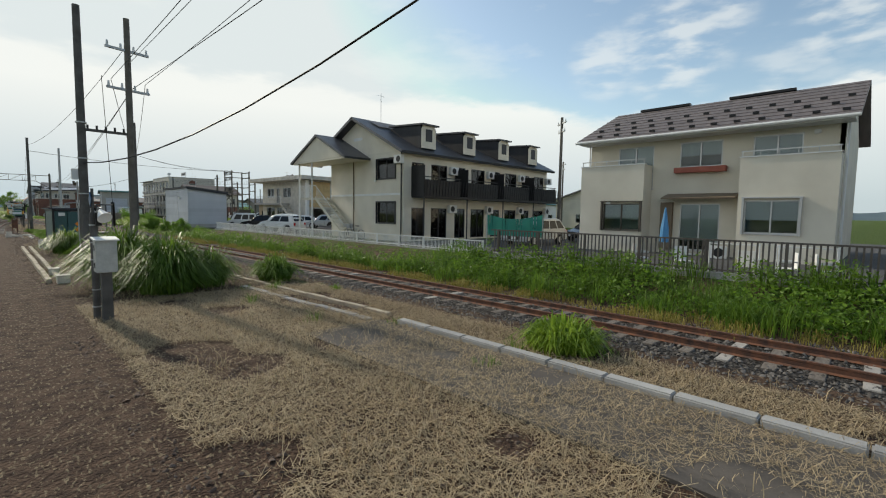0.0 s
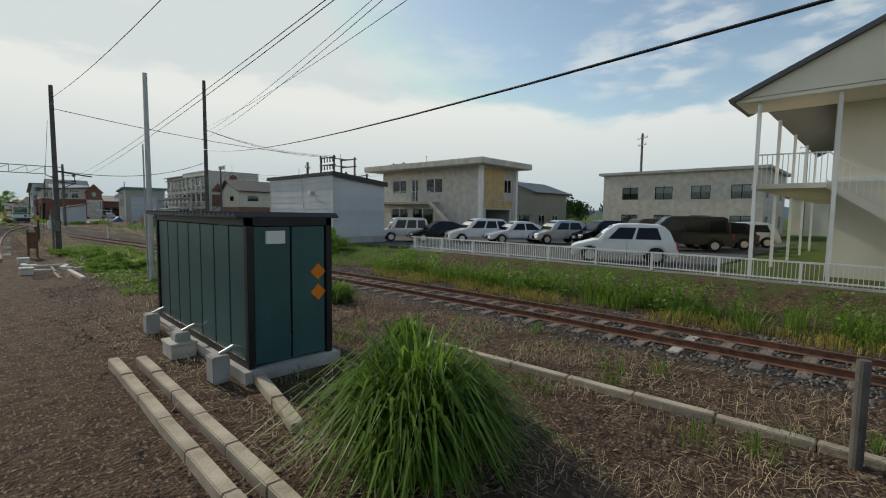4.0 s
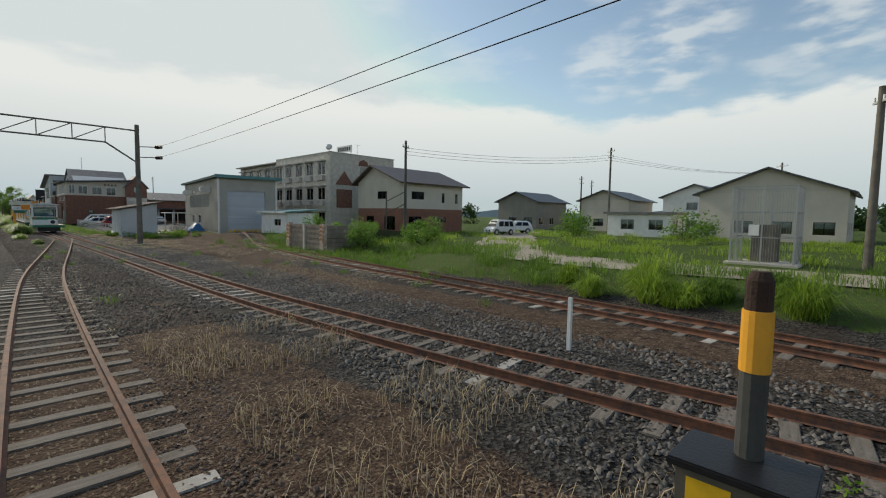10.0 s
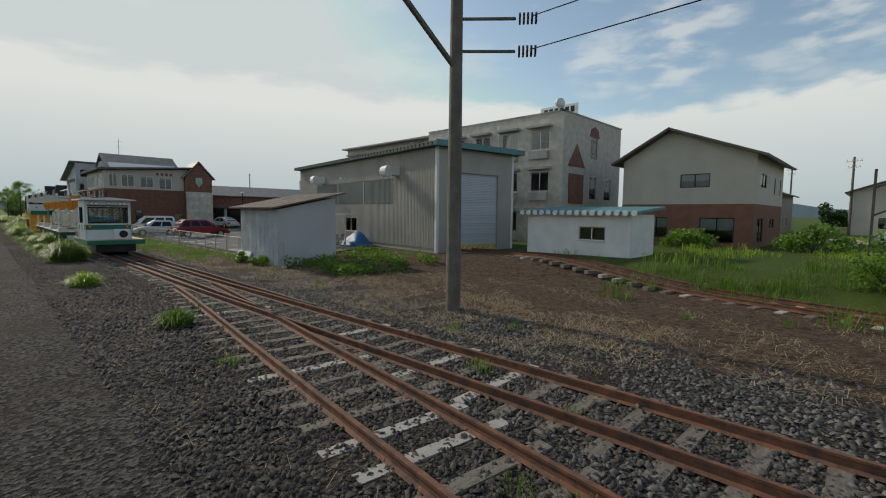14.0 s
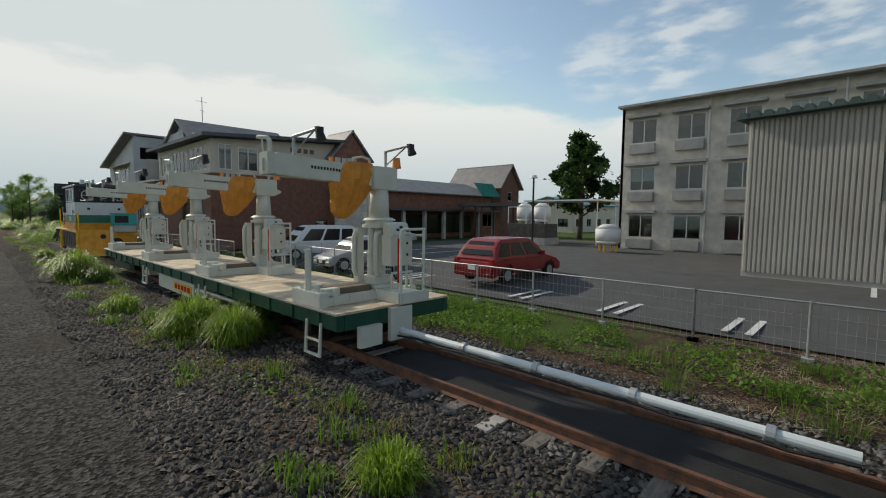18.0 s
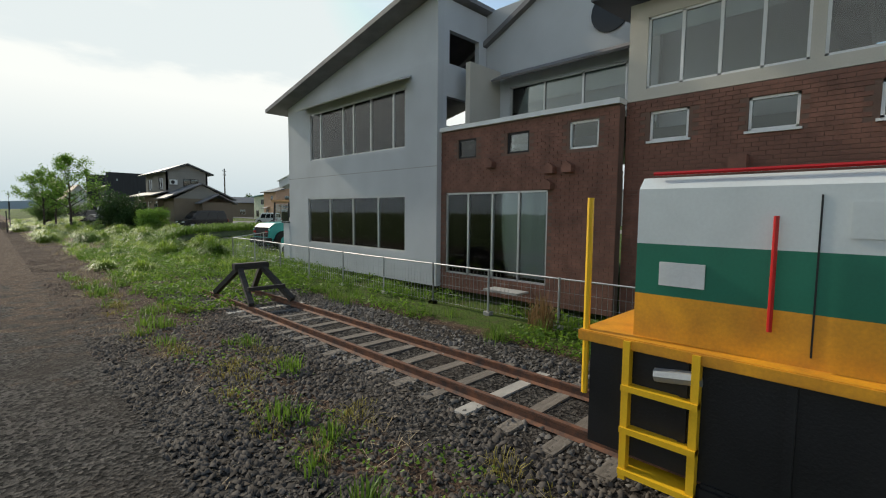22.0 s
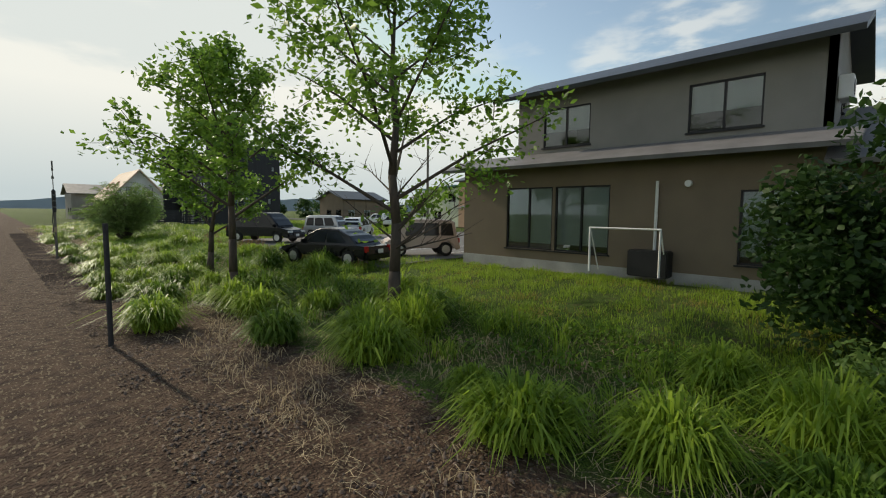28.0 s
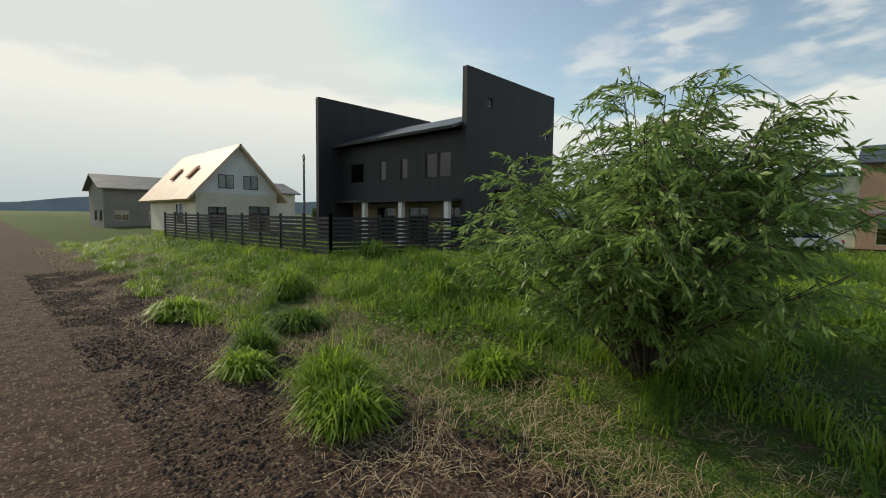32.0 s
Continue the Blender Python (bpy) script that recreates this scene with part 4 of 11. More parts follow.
    for x in (-1.36, -0.32):
        part("stair_stringer", Mesh().slab([(x, 4.8, 0.0), (x, 8.6, 2.75), (x, 8.6, 3.0), (x, 4.8, 0.25)], 0.05), CREAM, a)
    r = Mesh().bar((-1.36, 4.8, 1.0), (-1.36, 8.6, 3.8), 0.04).bar((-1.36, 8.6, 3.8), (-1.7, 10.3, 3.8), 0.04)
    for k in range(24):
        y = 4.85 + k * 0.155
        z = 0.1 + (y - 4.8) * 0.724
        part("baluster", Mesh().box(-1.37, -1.35, y - 0.01, y + 0.01, z, z + 0.9), WHITE, a)
    for k in range(14):
        y = 8.6 + k * 0.13
        part("baluster", Mesh().box(-1.71, -1.69, y - 0.01, y + 0.01, 2.9, 3.8), WHITE, a)
    part("railing", r, WHITE, a)
    return a


apartment_house()
slat_fence("white_fence", 15.9, 13.2, 47.5, 0.8, 1.4, WHITE, "low white metal fence along the apartment yard", step=0.1, base=0.5, wide=0.012)


def bicycle(loc, turn):
    b = thing("bicycle", loc, "silver city bicycle leaning by the wall", "bicycle", turn=turn)
    for x in (-0.52, 0.52):
        m = Mesh()
        ring = [(x + 0.32 * math.cos(t * math.pi / 10), 0, 0.33 + 0.32 * math.sin(t * math.pi / 10)) for t in range(21)]
        part("wheel", m.tube(ring, 0.018, 5), RUBBER, b)
    part("bike_frame", Mesh().tube([(-0.52, 0, 0.33), (0, 0, 0.3), (0.38, 0, 0.75), (-0.15, 0, 0.75), (0, 0, 0.3)], 0.018).tube([(0.52, 0, 0.33), (0.36, 0, 1.0)], 0.018), ALU, b)
    part("saddle", Mesh().box(-0.3, -0.05, -0.08, 0.08, 0.86, 0.92), BLACK, b, bevel=0.02)
    part("handlebar", Mesh().bar((0.34, -0.28, 1.0), (0.34, 0.28, 1.0), 0.025), ALU, b)
    part("basket", Mesh().box(0.4, 0.65, -0.16, 0.16, 0.75, 0.98), GALV, b)
    return b


bicycle((17.4, 26.3, 0.8), 80)
bicycle((17.2, 25.3, 0.8), 100)


def office_block():
    o = thing("office_building", (29.3, 53.95, 0.6), "two-storey pale concrete office with a wide flat roof", "building", turn=2.2)
    tan = mat("tan wall panel", (0.56, 0.40, 0.20), 0.8)
    LX, LY, Z = 4.9, 12.4, 6.05
    up = [(4.3, 6.4, 3.9, 5.2), (7.4, 8.3, 3.1, 5.2), (9.0, 11.0, 3.9, 5.2)]
    lo = [(5.4, 8.2, 0.5, 2.5), (8.8, 11.2, 0.5, 2.5)]
    wall(o, "x", 0, 0, LY, 0, Z, up + lo, CONCW)
    for q in up + lo:
        window(o, "x", 0, *q, 2, ALU, 0.4, False)
    wall(o, "y", 0, 0.2, LX, 0, Z, [(0.8, 4.4, 0.2, 2.4), (3.5, 4.6, 3.9, 5.1)], CONCW)
    window(o, "y", 0, 3.5, 4.6, 3.9, 5.1, 2, ALU, 0.8, False)
    part("wall_panel", Mesh().box(0.4, 3.35, -0.05, -0.004, 3.3, 5.9), tan, o, "tan rendered wall panel")
    part("wall_panel", Mesh().box(0.3, 4.7, -0.05, -0.004, 2.55, 3.2), tan, o, "tan rendered wall panel")
    wall(o, "x", LX, 0, LY, 0, Z, [], CONCW)
    wall(o, "y", LY - 0.2, 0.2, LX, 0, Z, [], CONCW)
    part("roof", Mesh().box(-1.55, LX + 1.1, -1.3, LY + 1.2, Z, Z + 0.5), CONCW, o, bevel=0.04)
    for x, y in ((-0.35, -0.35), (LX - 0.1, -0.35)):
        part("pillar", Mesh().box(x, x + 0.35, y, y + 0.33, 0, Z), WHITE, o)
    part("balcony", Mesh().box(-1.3, 0, 4.6, LY, 2.85, 3.05), CONC, o)
    r = Mesh().box(-1.3, -1.26, 4.6, LY, 3.98, 4.03)
    for k in range(24):
        r.box(-1.3, -1.27, 4.62 + k * 0.3, 4.65 + k * 0.3, 3.05, 3.98)
    part("balcony_rail", r, ALU, o)
    st = Mesh()
    for k in range(15):
        st.box(-1.3, -0.3, 0.9 + k * 0.25, 1.18 + k * 0.25, 0.19 * k + 0.1, 0.19 * k + 0.16)
    part("stair", st, CONC, o)
    part("stair_side", Mesh().slab([(-1.35, 0.8, 0), (-1.35, 4.6, 2.85), (-1.35, 4.6, 3.2), (-1.35, 0.8, 0.35)], 0.06), CONCW, o)
    rl = Mesh().bar((-1.33, 0.8, 1.05), (-1.33, 4.6, 3.95), 0.04)
    for k in range(13):
        y = 0.85 + k * 0.3
        rl.box(-1.345, -1.315, y - 0.012, y + 0.012, 0.1 + (y - 0.8) * 0.75, 0.98 + (y - 0.8) * 0.763)
    part("stair_rail", rl, ALU, o)
    part("antenna", Mesh().cyl((1.2, 7.5, Z + 0.5), (1.2, 7.5, Z + 1.5), 0.02).bar((0.9, 7.5, Z + 1.4), (1.5, 7.5, Z + 1.4), 0.015), GALV, o)
    return o



office_block()


def metal_hut():
    h = thing("metal_hut", (15.28, 54.1, 0.35), "windowless silver clad equipment hut with dark corrugated roof", "hut")
    LY, LX, Z, fall = 8.65, 4.0, 4.6, 0.45

    def sloped(m, up=0.0):
        """Keep everything under the roof, which falls towards the back."""
        m.v = [(x, y, min(z, Z + up - fall * max(0, x) / LX)) for x, y, z in m.v]
        return m

    part("plinth", Mesh().box(-0.03, LX + 0.03, -0.03, LY + 0.03, -0.3, 0.7), CONC, h, "concrete plinth")
    part("body", sloped(Mesh().box(0.03, LX - 0.03, 0.03, LY - 0.03, 0.7, Z)), GREYW, h)
    n = 9
    d = (Z - 0.71) / n
    for k in range(n):
        z = 0.71 + k * d
        cut = [(0.0, z), (0.03, z), (0.03, z + d - 0.015), (0.012, z + d - 0.015)]
        part("cladding_panel", Mesh().prism(cut, LY - 3.85, "y", 3.8), SILV, h)
        part("cladding_panel", Mesh().prism(cut, 3.75, "y", 0.0), SILV, h)
        part("cladding_panel", sloped(Mesh().prism(cut, LX - 0.1, "x", 0.1)), SILV, h)
    part("corner_trim", Mesh().box(-0.02, 0.08, -0.02, 0.08, 0.7, Z).box(-0.02, 0.05, LY - 0.06, LY + 0.02, 0.7, Z), SILV, h)
    part("joint_cover", Mesh().box(-0.025, 0.0, 3.72, 3.82, 0.7, 2.9), WHITE, h)
    rib = Mesh()
    for k in range(23):
        y = -0.15 + k * 0.4
        rib.prism([(y, Z), (y + 0.08, Z + 0.17), (y + 0.24, Z + 0.17), (y + 0.32, Z), (y + 0.4, Z), (y + 0.4, Z - 0.03), (y, Z - 0.03)], LX + 0.3, "x", -0.14)
    rib.v = [(x, y, z - fall * max(0, x) / LX) for x, y, z in rib.v]
    part("roof", rib, mat("dark roof sheet", (0.045, 0.045, 0.048), 0.6, var=0.25), h, "dark corrugated roof sheet")
    edge = Mesh().box(-0.13, LX + 0.15, -0.2, -0.16, Z - 0.12, Z + 0.18)
    edge.v = [(x, y, z - fall * max(0, x) / LX) for x, y, z in edge.v]
    part("verge_trim", edge, bpy.data.materials["dark roof sheet"], h)
    part("wall_vent", Mesh().box(-0.22, 0, 2.4, 2.75, 3.4, 3.65), WHITE, h, bevel=0.03)
    part("step", Mesh().box(-0.2, 0.6, LY + 0.1, LY + 1.2, 0.1, 0.3), CONC, h)
    part("handrail", Mesh().tube([(0.0, LY + 0.3, 0.3), (0.0, LY + 0.3, 1.3), (0.0, LY + 1.2, 1.3), (0.0, LY + 1.2, 0.3)], 0.02), GALV, h)
    ac_unit(h, 0.3, LY + 0.2, 1.2)
    part("mast", Mesh().cyl((1.0, 0.7, Z - 0.1), (1.0, 0.7, Z + 1.35), 0.02), GALV, h)
    part("mast", Mesh().cyl((2, 8.0, Z - 0.3), (2, 8.0, Z + 1.0), 0.02), GALV, h)
    return h



metal_hut()


def cable_box(loc):
    b = thing("concrete_box", loc, "pale concrete cable box with three round openings", "box")
    part("body", Mesh().box(0, 0.7, 0, 1.1, 0, 1.0), CONCW, b, bevel=0.03)
    for z in (0.25, 0.55, 0.85):
        part("opening", Mesh().cyl((-0.01, 0.5, z - 0.05), (0.02, 0.5, z - 0.05), 0.09, n=14), BLACK, b)
    return b


cable_box((14.2, 55.2, 0.1))


# ---- buildings round the yard ----
def three_storey():
    b = thing("concrete_block", (31.9, 127.4, 0.3), "three-storey grey concrete block with balcony boxes", "building")
    L, Z = 30.6, 10.3
    holes = []
    for k in range(10):
        y = 1.2 + k * 3.0
        for f in range(3):
            holes.append((y, y + 1.7, 0.9 + f * 3.3, 2.5 + f * 3.3))
    wall(b, "x", 0, 0, 15, 0, Z, [q for q in holes if q[1] < 15], CONCW)
    wall(b, "x", 0.9, 15, L, 0, Z - 0.2, [q for q in holes if q[0] > 15], CONCW)
    part("step_wall", Mesh().box(0.18, 0.9, 14.82, 15, 0, Z), CONCW, b)
    for i, q in enumerate(holes):
        x = 0 if q[1] < 15 else 0.9
        window(b, "x", x, *q, 2, ALU, 0.6 if i % 4 == 0 else 0.0, False)
        part("ledge", Mesh().box(x - 0.55, x, q[0] - 0.25, q[1] + 0.25, q[3] + 0.12, q[3] + 0.3), CONC, b)
        part("balcony_box", Mesh().box(x - 0.4, x, q[0], q[1], q[2] - 0.75, q[2] - 0.12), CONC, b)
    holes = [(4.6, 5.9, 7.0, 8.9), (4.6, 5.9, 3.6, 5.6), (7.4, 8.8, 3.6, 5.6)]
    wall(b, "y", 0, 0.18, 10.6, 0, Z, holes, CONCW)
    for q in holes:
        window(b, "y", 0, *q, 1, ALU, 0.0, False)
    part("brown_panel", Mesh().prism([(1.0, 3.2), (3.4, 3.2), (3.4, 5.6), (1.0, 5.6)], 0.06, "y", -0.06), BRICK, b, "red brown panel on the end wall")
    part("brown_panel", Mesh().prism([(0.8, 6.2), (3.6, 6.2), (2.2, 8.0)], 0.06, "y", -0.06), BRICK, b, "brown triangle on the end wall")
    part("brown_panel", Mesh().prism([(4.4, 8.9), (6.1, 8.9), (5.9, 9.5), (5.25, 9.8), (4.6, 9.5)], 0.06, "y", -0.06), BRICK, b, "brown arch over the window")
    wall(b, "x", 10.4, 0.2, L, 0, Z, [], CONCW)
    wall(b, "y", L - 0.2, 0.9, 10.4, 0, Z - 0.2, [], CONCW)
    part("roof", Mesh().box(0.05, 10.6, 0.05, L, Z - 0.35, Z - 0.2), CONC, b)
    part("coping", Mesh().box(-0.06, 0.24, -0.06, 15, Z, Z + 0.1).box(-0.06, 10.7, -0.06, 0.2, Z, Z + 0.1), CONC, b)
    s = part("roof_sign", Mesh().box(4.0, 4.1, 1.0, 4.6, Z + 0.6, Z + 1.5), WHITE, b, "white roof sign with dark bars for writing")
    for k in range(6):
        part("letter_bar", Mesh().box(3.975, 3.998, 1.3 + k * 0.52, 1.65 + k * 0.52, Z + 0.8, Z + 1.3), BLACK, s)
    for y in (1.2, 4.4):
        part("sign_post", Mesh().box(4.05, 4.12, y, y + 0.07, Z - 0.2, Z + 0.6), GALV, b)
    for y in (6.2, 12.2, 18.5, 25):
        part("downpipe", Mesh().cyl((-0.08 if y < 15 else 0.82, y, 0), (-0.08 if y < 15 else 0.82, y, Z - 0.4), 0.06, n=8), WHITE, b)
    part("satellite_dish", Mesh().cyl((0.2, 0.5, Z + 0.7), (0.05, 0.35, Z + 0.75), 0.42, 0.3, 14), WHITE, b)
    part("dish_pole", Mesh().cyl((0.3, 0.6, Z), (0.2, 0.5, Z + 0.7), 0.03), GALV, b)
    part("antenna", Mesh().cyl((6, 2.5, Z), (6, 2.5, Z + 1.9), 0.025).bar((5.5, 2.5, Z + 1.8), (6.5, 2.5, Z + 1.8), 0.02), GALV, b)
    return b


three_storey()


def corrugated_shed():
    s = thing("corrugated_shed", (18.2, 127.5, 0.3), "large shed with pale corrugated walls and green roof edge", "shed", turn=-7.5)
    LX, LY, Z = 6.2, 20.8, 6.1
    holes = [(4.5, 17, 2.9, 4.5), (9.8, 11.7, 0.9, 1.95), (13.95, 15.75, 0.9, 1.95)]
    wall(s, "x", 0.06, 0.05, LY, 0, Z, holes, CORR, 0.12)
    m = Mesh()
    for k in range(int(LY / 0.16)):
        y = k * 0.16
        for za, zb in ((0.25, 6.0),):
            if any(h[0] - 0.1 < y < h[1] for h in holes[1:]) :
                m.prism([(0.0, y), (0.06, y - 0.04), (0.06, y + 0.12), (0.0, y + 0.08)], 0.6, "z", 0.25)
                m.prism([(0.0, y), (0.06, y - 0.04), (0.06, y + 0.12), (0.0, y + 0.08)], 0.85 if 4.5 < y < 17 else 3.9, "z", 2.05)
                if 4.5 < y < 17:
                    m.prism([(0.0, y), (0.06, y - 0.04), (0.06, y + 0.12), (0.0, y + 0.08)], 1.4, "z", 4.55)
            elif 4.45 < y < 16.95:
                m.prism([(0.0, y), (0.06, y - 0.04), (0.06, y + 0.12), (0.0, y + 0.08)], 2.62, "z", 0.25)
                m.prism([(0.0, y), (0.06, y - 0.04), (0.06, y + 0.12), (0.0, y + 0.08)], 1.4, "z", 4.55)
            else:
                m.prism([(0.0, y), (0.06, y - 0.04), (0.06, y + 0.12), (0.0, y + 0.08)], 5.75, "z", 0.25)
    tagged(part("corrugation", m, CORR, s, "ribs of the corrugated wall sheet"), kind="stuff")
    pl_ = Mesh()
    for k in range(78):
        y = 4.5 + k * 0.16
        pl_.prism([(0.0, y), (0.05, y - 0.04), (0.05, y + 0.12), (0.0, y + 0.08)], 1.56, "z", 2.92)
    tagged(part("light_sheet", pl_, mat("grey green plastic sheet", (0.17, 0.19, 0.175), 0.35, var=0.3, scale=0.5), s, "band of dull grey green corrugated plastic"), kind="stuff")
    for y in (4.5, 8.6, 12.8, 17.0):
        part("sheet_joint", Mesh().box(-0.02, 0.1, y - 0.06, y + 0.06, 2.88, 4.52), CORR, s)
    for q in holes[1:]:
        window(s, "x", 0.04, *q, 2, ALU, 0.0)
    wall(s, "y", 0, 0.0, LX, 0, Z, [(0.9, 4.9, 0.1, 4.7)], CORR)
    for k in range(46):
        part("shutter_slat", Mesh().prism([(0.12, 0.1 + k * 0.1), (0.16, 0.1 + k * 0.1), (0.16, 0.19 + k * 0.1), (0.14, 0.19 + k * 0.1)], 4.0, "x", 0.9), SILV, s, "slat of the grey roller shutter")
    hz = Mesh()
    for k in range(9):
        hz.prism([(0.95 + k * 0.44, 0.12), (1.2 + k * 0.44, 0.12), (1.4 + k * 0.44, 0.42), (1.15 + k * 0.44, 0.42)], 0.02, "y", 0.095)
    part("hazard_stripes", hz, YEL, s, "yellow and black warning stripes")
    for x in (-0.05, LX - 0.13):
        part("trim_post", Mesh().box(x, x + 0.17, -0.05, 0.12, 0, Z), WHITE, s)
    wall(s, "x", LX - 0.15, 0.2, LY, 0, Z, [], CORR)
    wall(s, "y", LY - 0.15, 0.2, LX - 0.15, 0, Z, [], CORR)
    green = mat("dull green roof sheet", (0.05, 0.085, 0.075), 0.6)
    for k in range(54):
        y = -0.5 + k * 0.4
        rib = Mesh().prism([(y, Z), (y + 0.08, Z + 0.2), (y + 0.26, Z + 0.2), (y + 0.34, Z), (y + 0.4, Z), (y + 0.4, Z - 0.03), (y, Z - 0.03)], LX + 1.0, "x", -0.45)
        part("roof_sheet", rib, green, s, "dark corrugated roof sheet")
    part("roof_edge", Mesh().box(-0.45, LX + 0.55, -0.52, -0.46, Z - 0.05, Z + 0.28), ROOFB, s)
    for y in (4.2, 15.5):
        v = part("roof_vent", Mesh().cyl((-0.75, y - 0.35, 4.9), (-0.75, y + 0.35, 4.9), 0.35, n=14).box(-0.75, 0.0, y - 0.35, y + 0.35, 4.65, 5.2), WHITE, s, "white hooded wall vent", bevel=0.02)
    part("wall_lamp", Mesh().cyl((-0.35, 11.5, 4.75), (-0.35, 11.5, 4.95), 0.12, n=12).bar((-0.3, 11.5, 4.9), (0, 11.5, 4.9), 0.04), WHITE, s)
    return s


corrugated_shed()


def lean_to():
    s = thing("garden_shed", (9.8, 129.6, 0.0), "small grey boarded shed with a sloping brown roof", "shed")
    part("body", Mesh().prism([(0, 0), (3.1, 0), (3.1, 3.35), (0, 2.7)], 4.3, "y", 0), GREYW, s)
    for k in range(9):
        part("board", Mesh().box(-0.025, 0, 0.02 + k * 0.475, 0.47 + k * 0.475, 0.03, 2.7), mat("painted board", (0.42, 0.45, 0.48), 0.7) if k == 0 else bpy.data.materials["painted board"], s)
    for k in range(8):
        part("roof_strip", Mesh().slab([(-0.45, -0.35 + k * 0.64, 2.72), (3.5, -0.35 + k * 0.64, 3.55), (3.5, 0.27 + k * 0.64, 3.55), (-0.45, 0.27 + k * 0.64, 2.72)][::-1], 0.07 + 0.01 * (k % 2)), mat("brown shingle", (0.16, 0.12, 0.10), 0.85, var=0.35, scale=6) if k == 0 else bpy.data.materials["brown shingle"], s)
    return s


lean_to()
w_ = thing("white_board", (9.45, 133.6, 0.02), "white board leaning low against the shed", "board")
part("board", Mesh().slab([(0, -1.2, 0.02), (0.25, -1.2, 0.5), (0.25, 0.4, 0.5), (0, 0.4, 0.02)], 0.03), WHITE, w_)
mesh_fence([(9.7, 128.9), (10.3, 131.8), (10.45, 147), (10.7, 163), (11.0, 168)], 1.1, "grey wire mesh fence along the car park")
mesh_fence([(9.2, 168), (9.1, 178), (8.9, 190), (8.4, 198.5), (8.2, 203), (14, 206)], 1.15, "pale grey wire mesh fence beside the brick building", GALV)


def carport(loc, w, d, h, label):
    c = thing("carport", loc, label, "carport")
    for x in (0, w):
        for y in (0, d):
            part("post", Mesh().cyl((x, y, 0), (x, y, h), 0.045), WHITE, c)
    part("roof", Mesh().box(-0.3, w + 0.3, -0.3, d + 0.3, h, h + 0.12), WHITE, c)
    return c


carport((15.8, 135.2, 0.15), 1.4, 3.1, 2.25, "low white tube shelter over bicycles")
b_ = thing("tarpaulin_heap", (18.4, 135.6, 0.2), "heap under a blue tarpaulin", "tarpaulin")
tm = Mesh()
for i in range(15):
    for j in range(13):
        u, v = i / 7 - 1, j / 6 - 1
        z_ = max(0, 1 - (u * u) ** 1.6) * max(0, 1 - (v * v) ** 1.4) * (0.85 + 0.25 * math.sin(3 * u + 1) * math.cos(2.6 * v)) + 0.09 * noise.noise((u * 4, v * 4, 7))
        tm.v.append((0.85 * u, 1.1 * v, max(-0.02, z_)))
tm.f = [(i * 13 + j, (i + 1) * 13 + j, (i + 1) * 13 + j + 1, i * 13 + j + 1) for i in range(14) for j in range(12)]
part("cover", tm, BLUET, b_, smooth=True)
for k in range(4):
    bicycle((16.6, 135.5 + k * 0.6, 0.15), 10 + k * 7)


def white_hut():
    h = thing("low_hut", (21.0, 117.6, 0.45), "low white hut with a green roof and wavy white edge", "hut")
    wall(h, "x", 0, 0, 5.6, 0, 2.2, [(1.2, 2.6, 0.9, 1.6)], WHITE)
    window(h, "x", 0, 1.2, 2.6, 0.9, 1.6, 2, ALU)
    wall(h, "y", 0, 0.18, 3, 0, 2.2, [], WHITE)
    wall(h, "x", 2.9, 0.2, 5.6, 0, 2.2, [], WHITE)
    wall(h, "y", 5.4, 0.2, 2.9, 0, 2.2, [], WHITE)
    part("roof", Mesh().slab([(-0.4, -0.4, 2.2), (3.3, -0.4, 2.5), (3.3, 6, 2.5), (-0.4, 6, 2.2)][::-1], 0.12), ROOFB, h)
    sc = Mesh()
    for k in range(16):
        sc.cyl((-0.45, -0.3 + k * 0.4, 2.25), (-0.38, -0.3 + k * 0.4, 2.25), 0.14, n=8)
    part("roof_edge", sc, WHITE, h)
    return h


white_hut()


def brown_beige_house():
    h = thing("house", (33.4, 115.0, 0.5), "two-storey house, beige above and red brown below", "house")
    LX, LY = 10.4, 8.2
    for x0, axis in ((0, "x"), (0, "y")):
        n = LY if axis == "x" else LX
        up = [(2.5, 4.3, 4.0, 4.9)] if axis == "x" else [(1.6, 3.6, 4.0, 4.9), (6.6, 7.1, 3.7, 4.9), (9.0, 9.5, 3.7, 4.9)]
        lo = [(1.0, 3.0, 0.4, 2.0), (5, 6.5, 0.6, 2.0)] if axis == "x" else [(1.2, 3.2, 0.4, 2.0), (5.2, 7.4, 1.3, 2.0)]
        a = 0 if axis == "x" else 0.18
        wall(h, axis, 0, a, n, 2.9, 6.0, up, BEIGE, name="upper_wall")
        wall(h, axis, 0, a, n, 0, 2.9, lo, REDBR, name="lower_wall")
        for q in up + lo:
            window(h, axis, 0, *q, 2, BLACK, 0.5, False)
    wall(h, "x", LX - 0.18, 0.18, LY, 0, 6.0, [], BEIGE)
    wall(h, "y", LY - 0.18, 0.18, LX - 0.18, 0, 6.0, [], BEIGE)
    gable(h, "x", 0, 0, LY, 5.0, 6.0, 7.9, BEIGE)
    gable_roof(h, "x", -0.7, LX + 0.7, -0.7, LY + 0.7, 5.0, 5.85, 8.05, 0.15, mat("brown roof sheet", (0.10, 0.07, 0.06), 0.5))
    return h


brown_beige_house()


STAINC = mat("stained brown concrete plank", (0.29, 0.24, 0.195), 0.9, var=0.35, scale=2.5, bump=0.4)


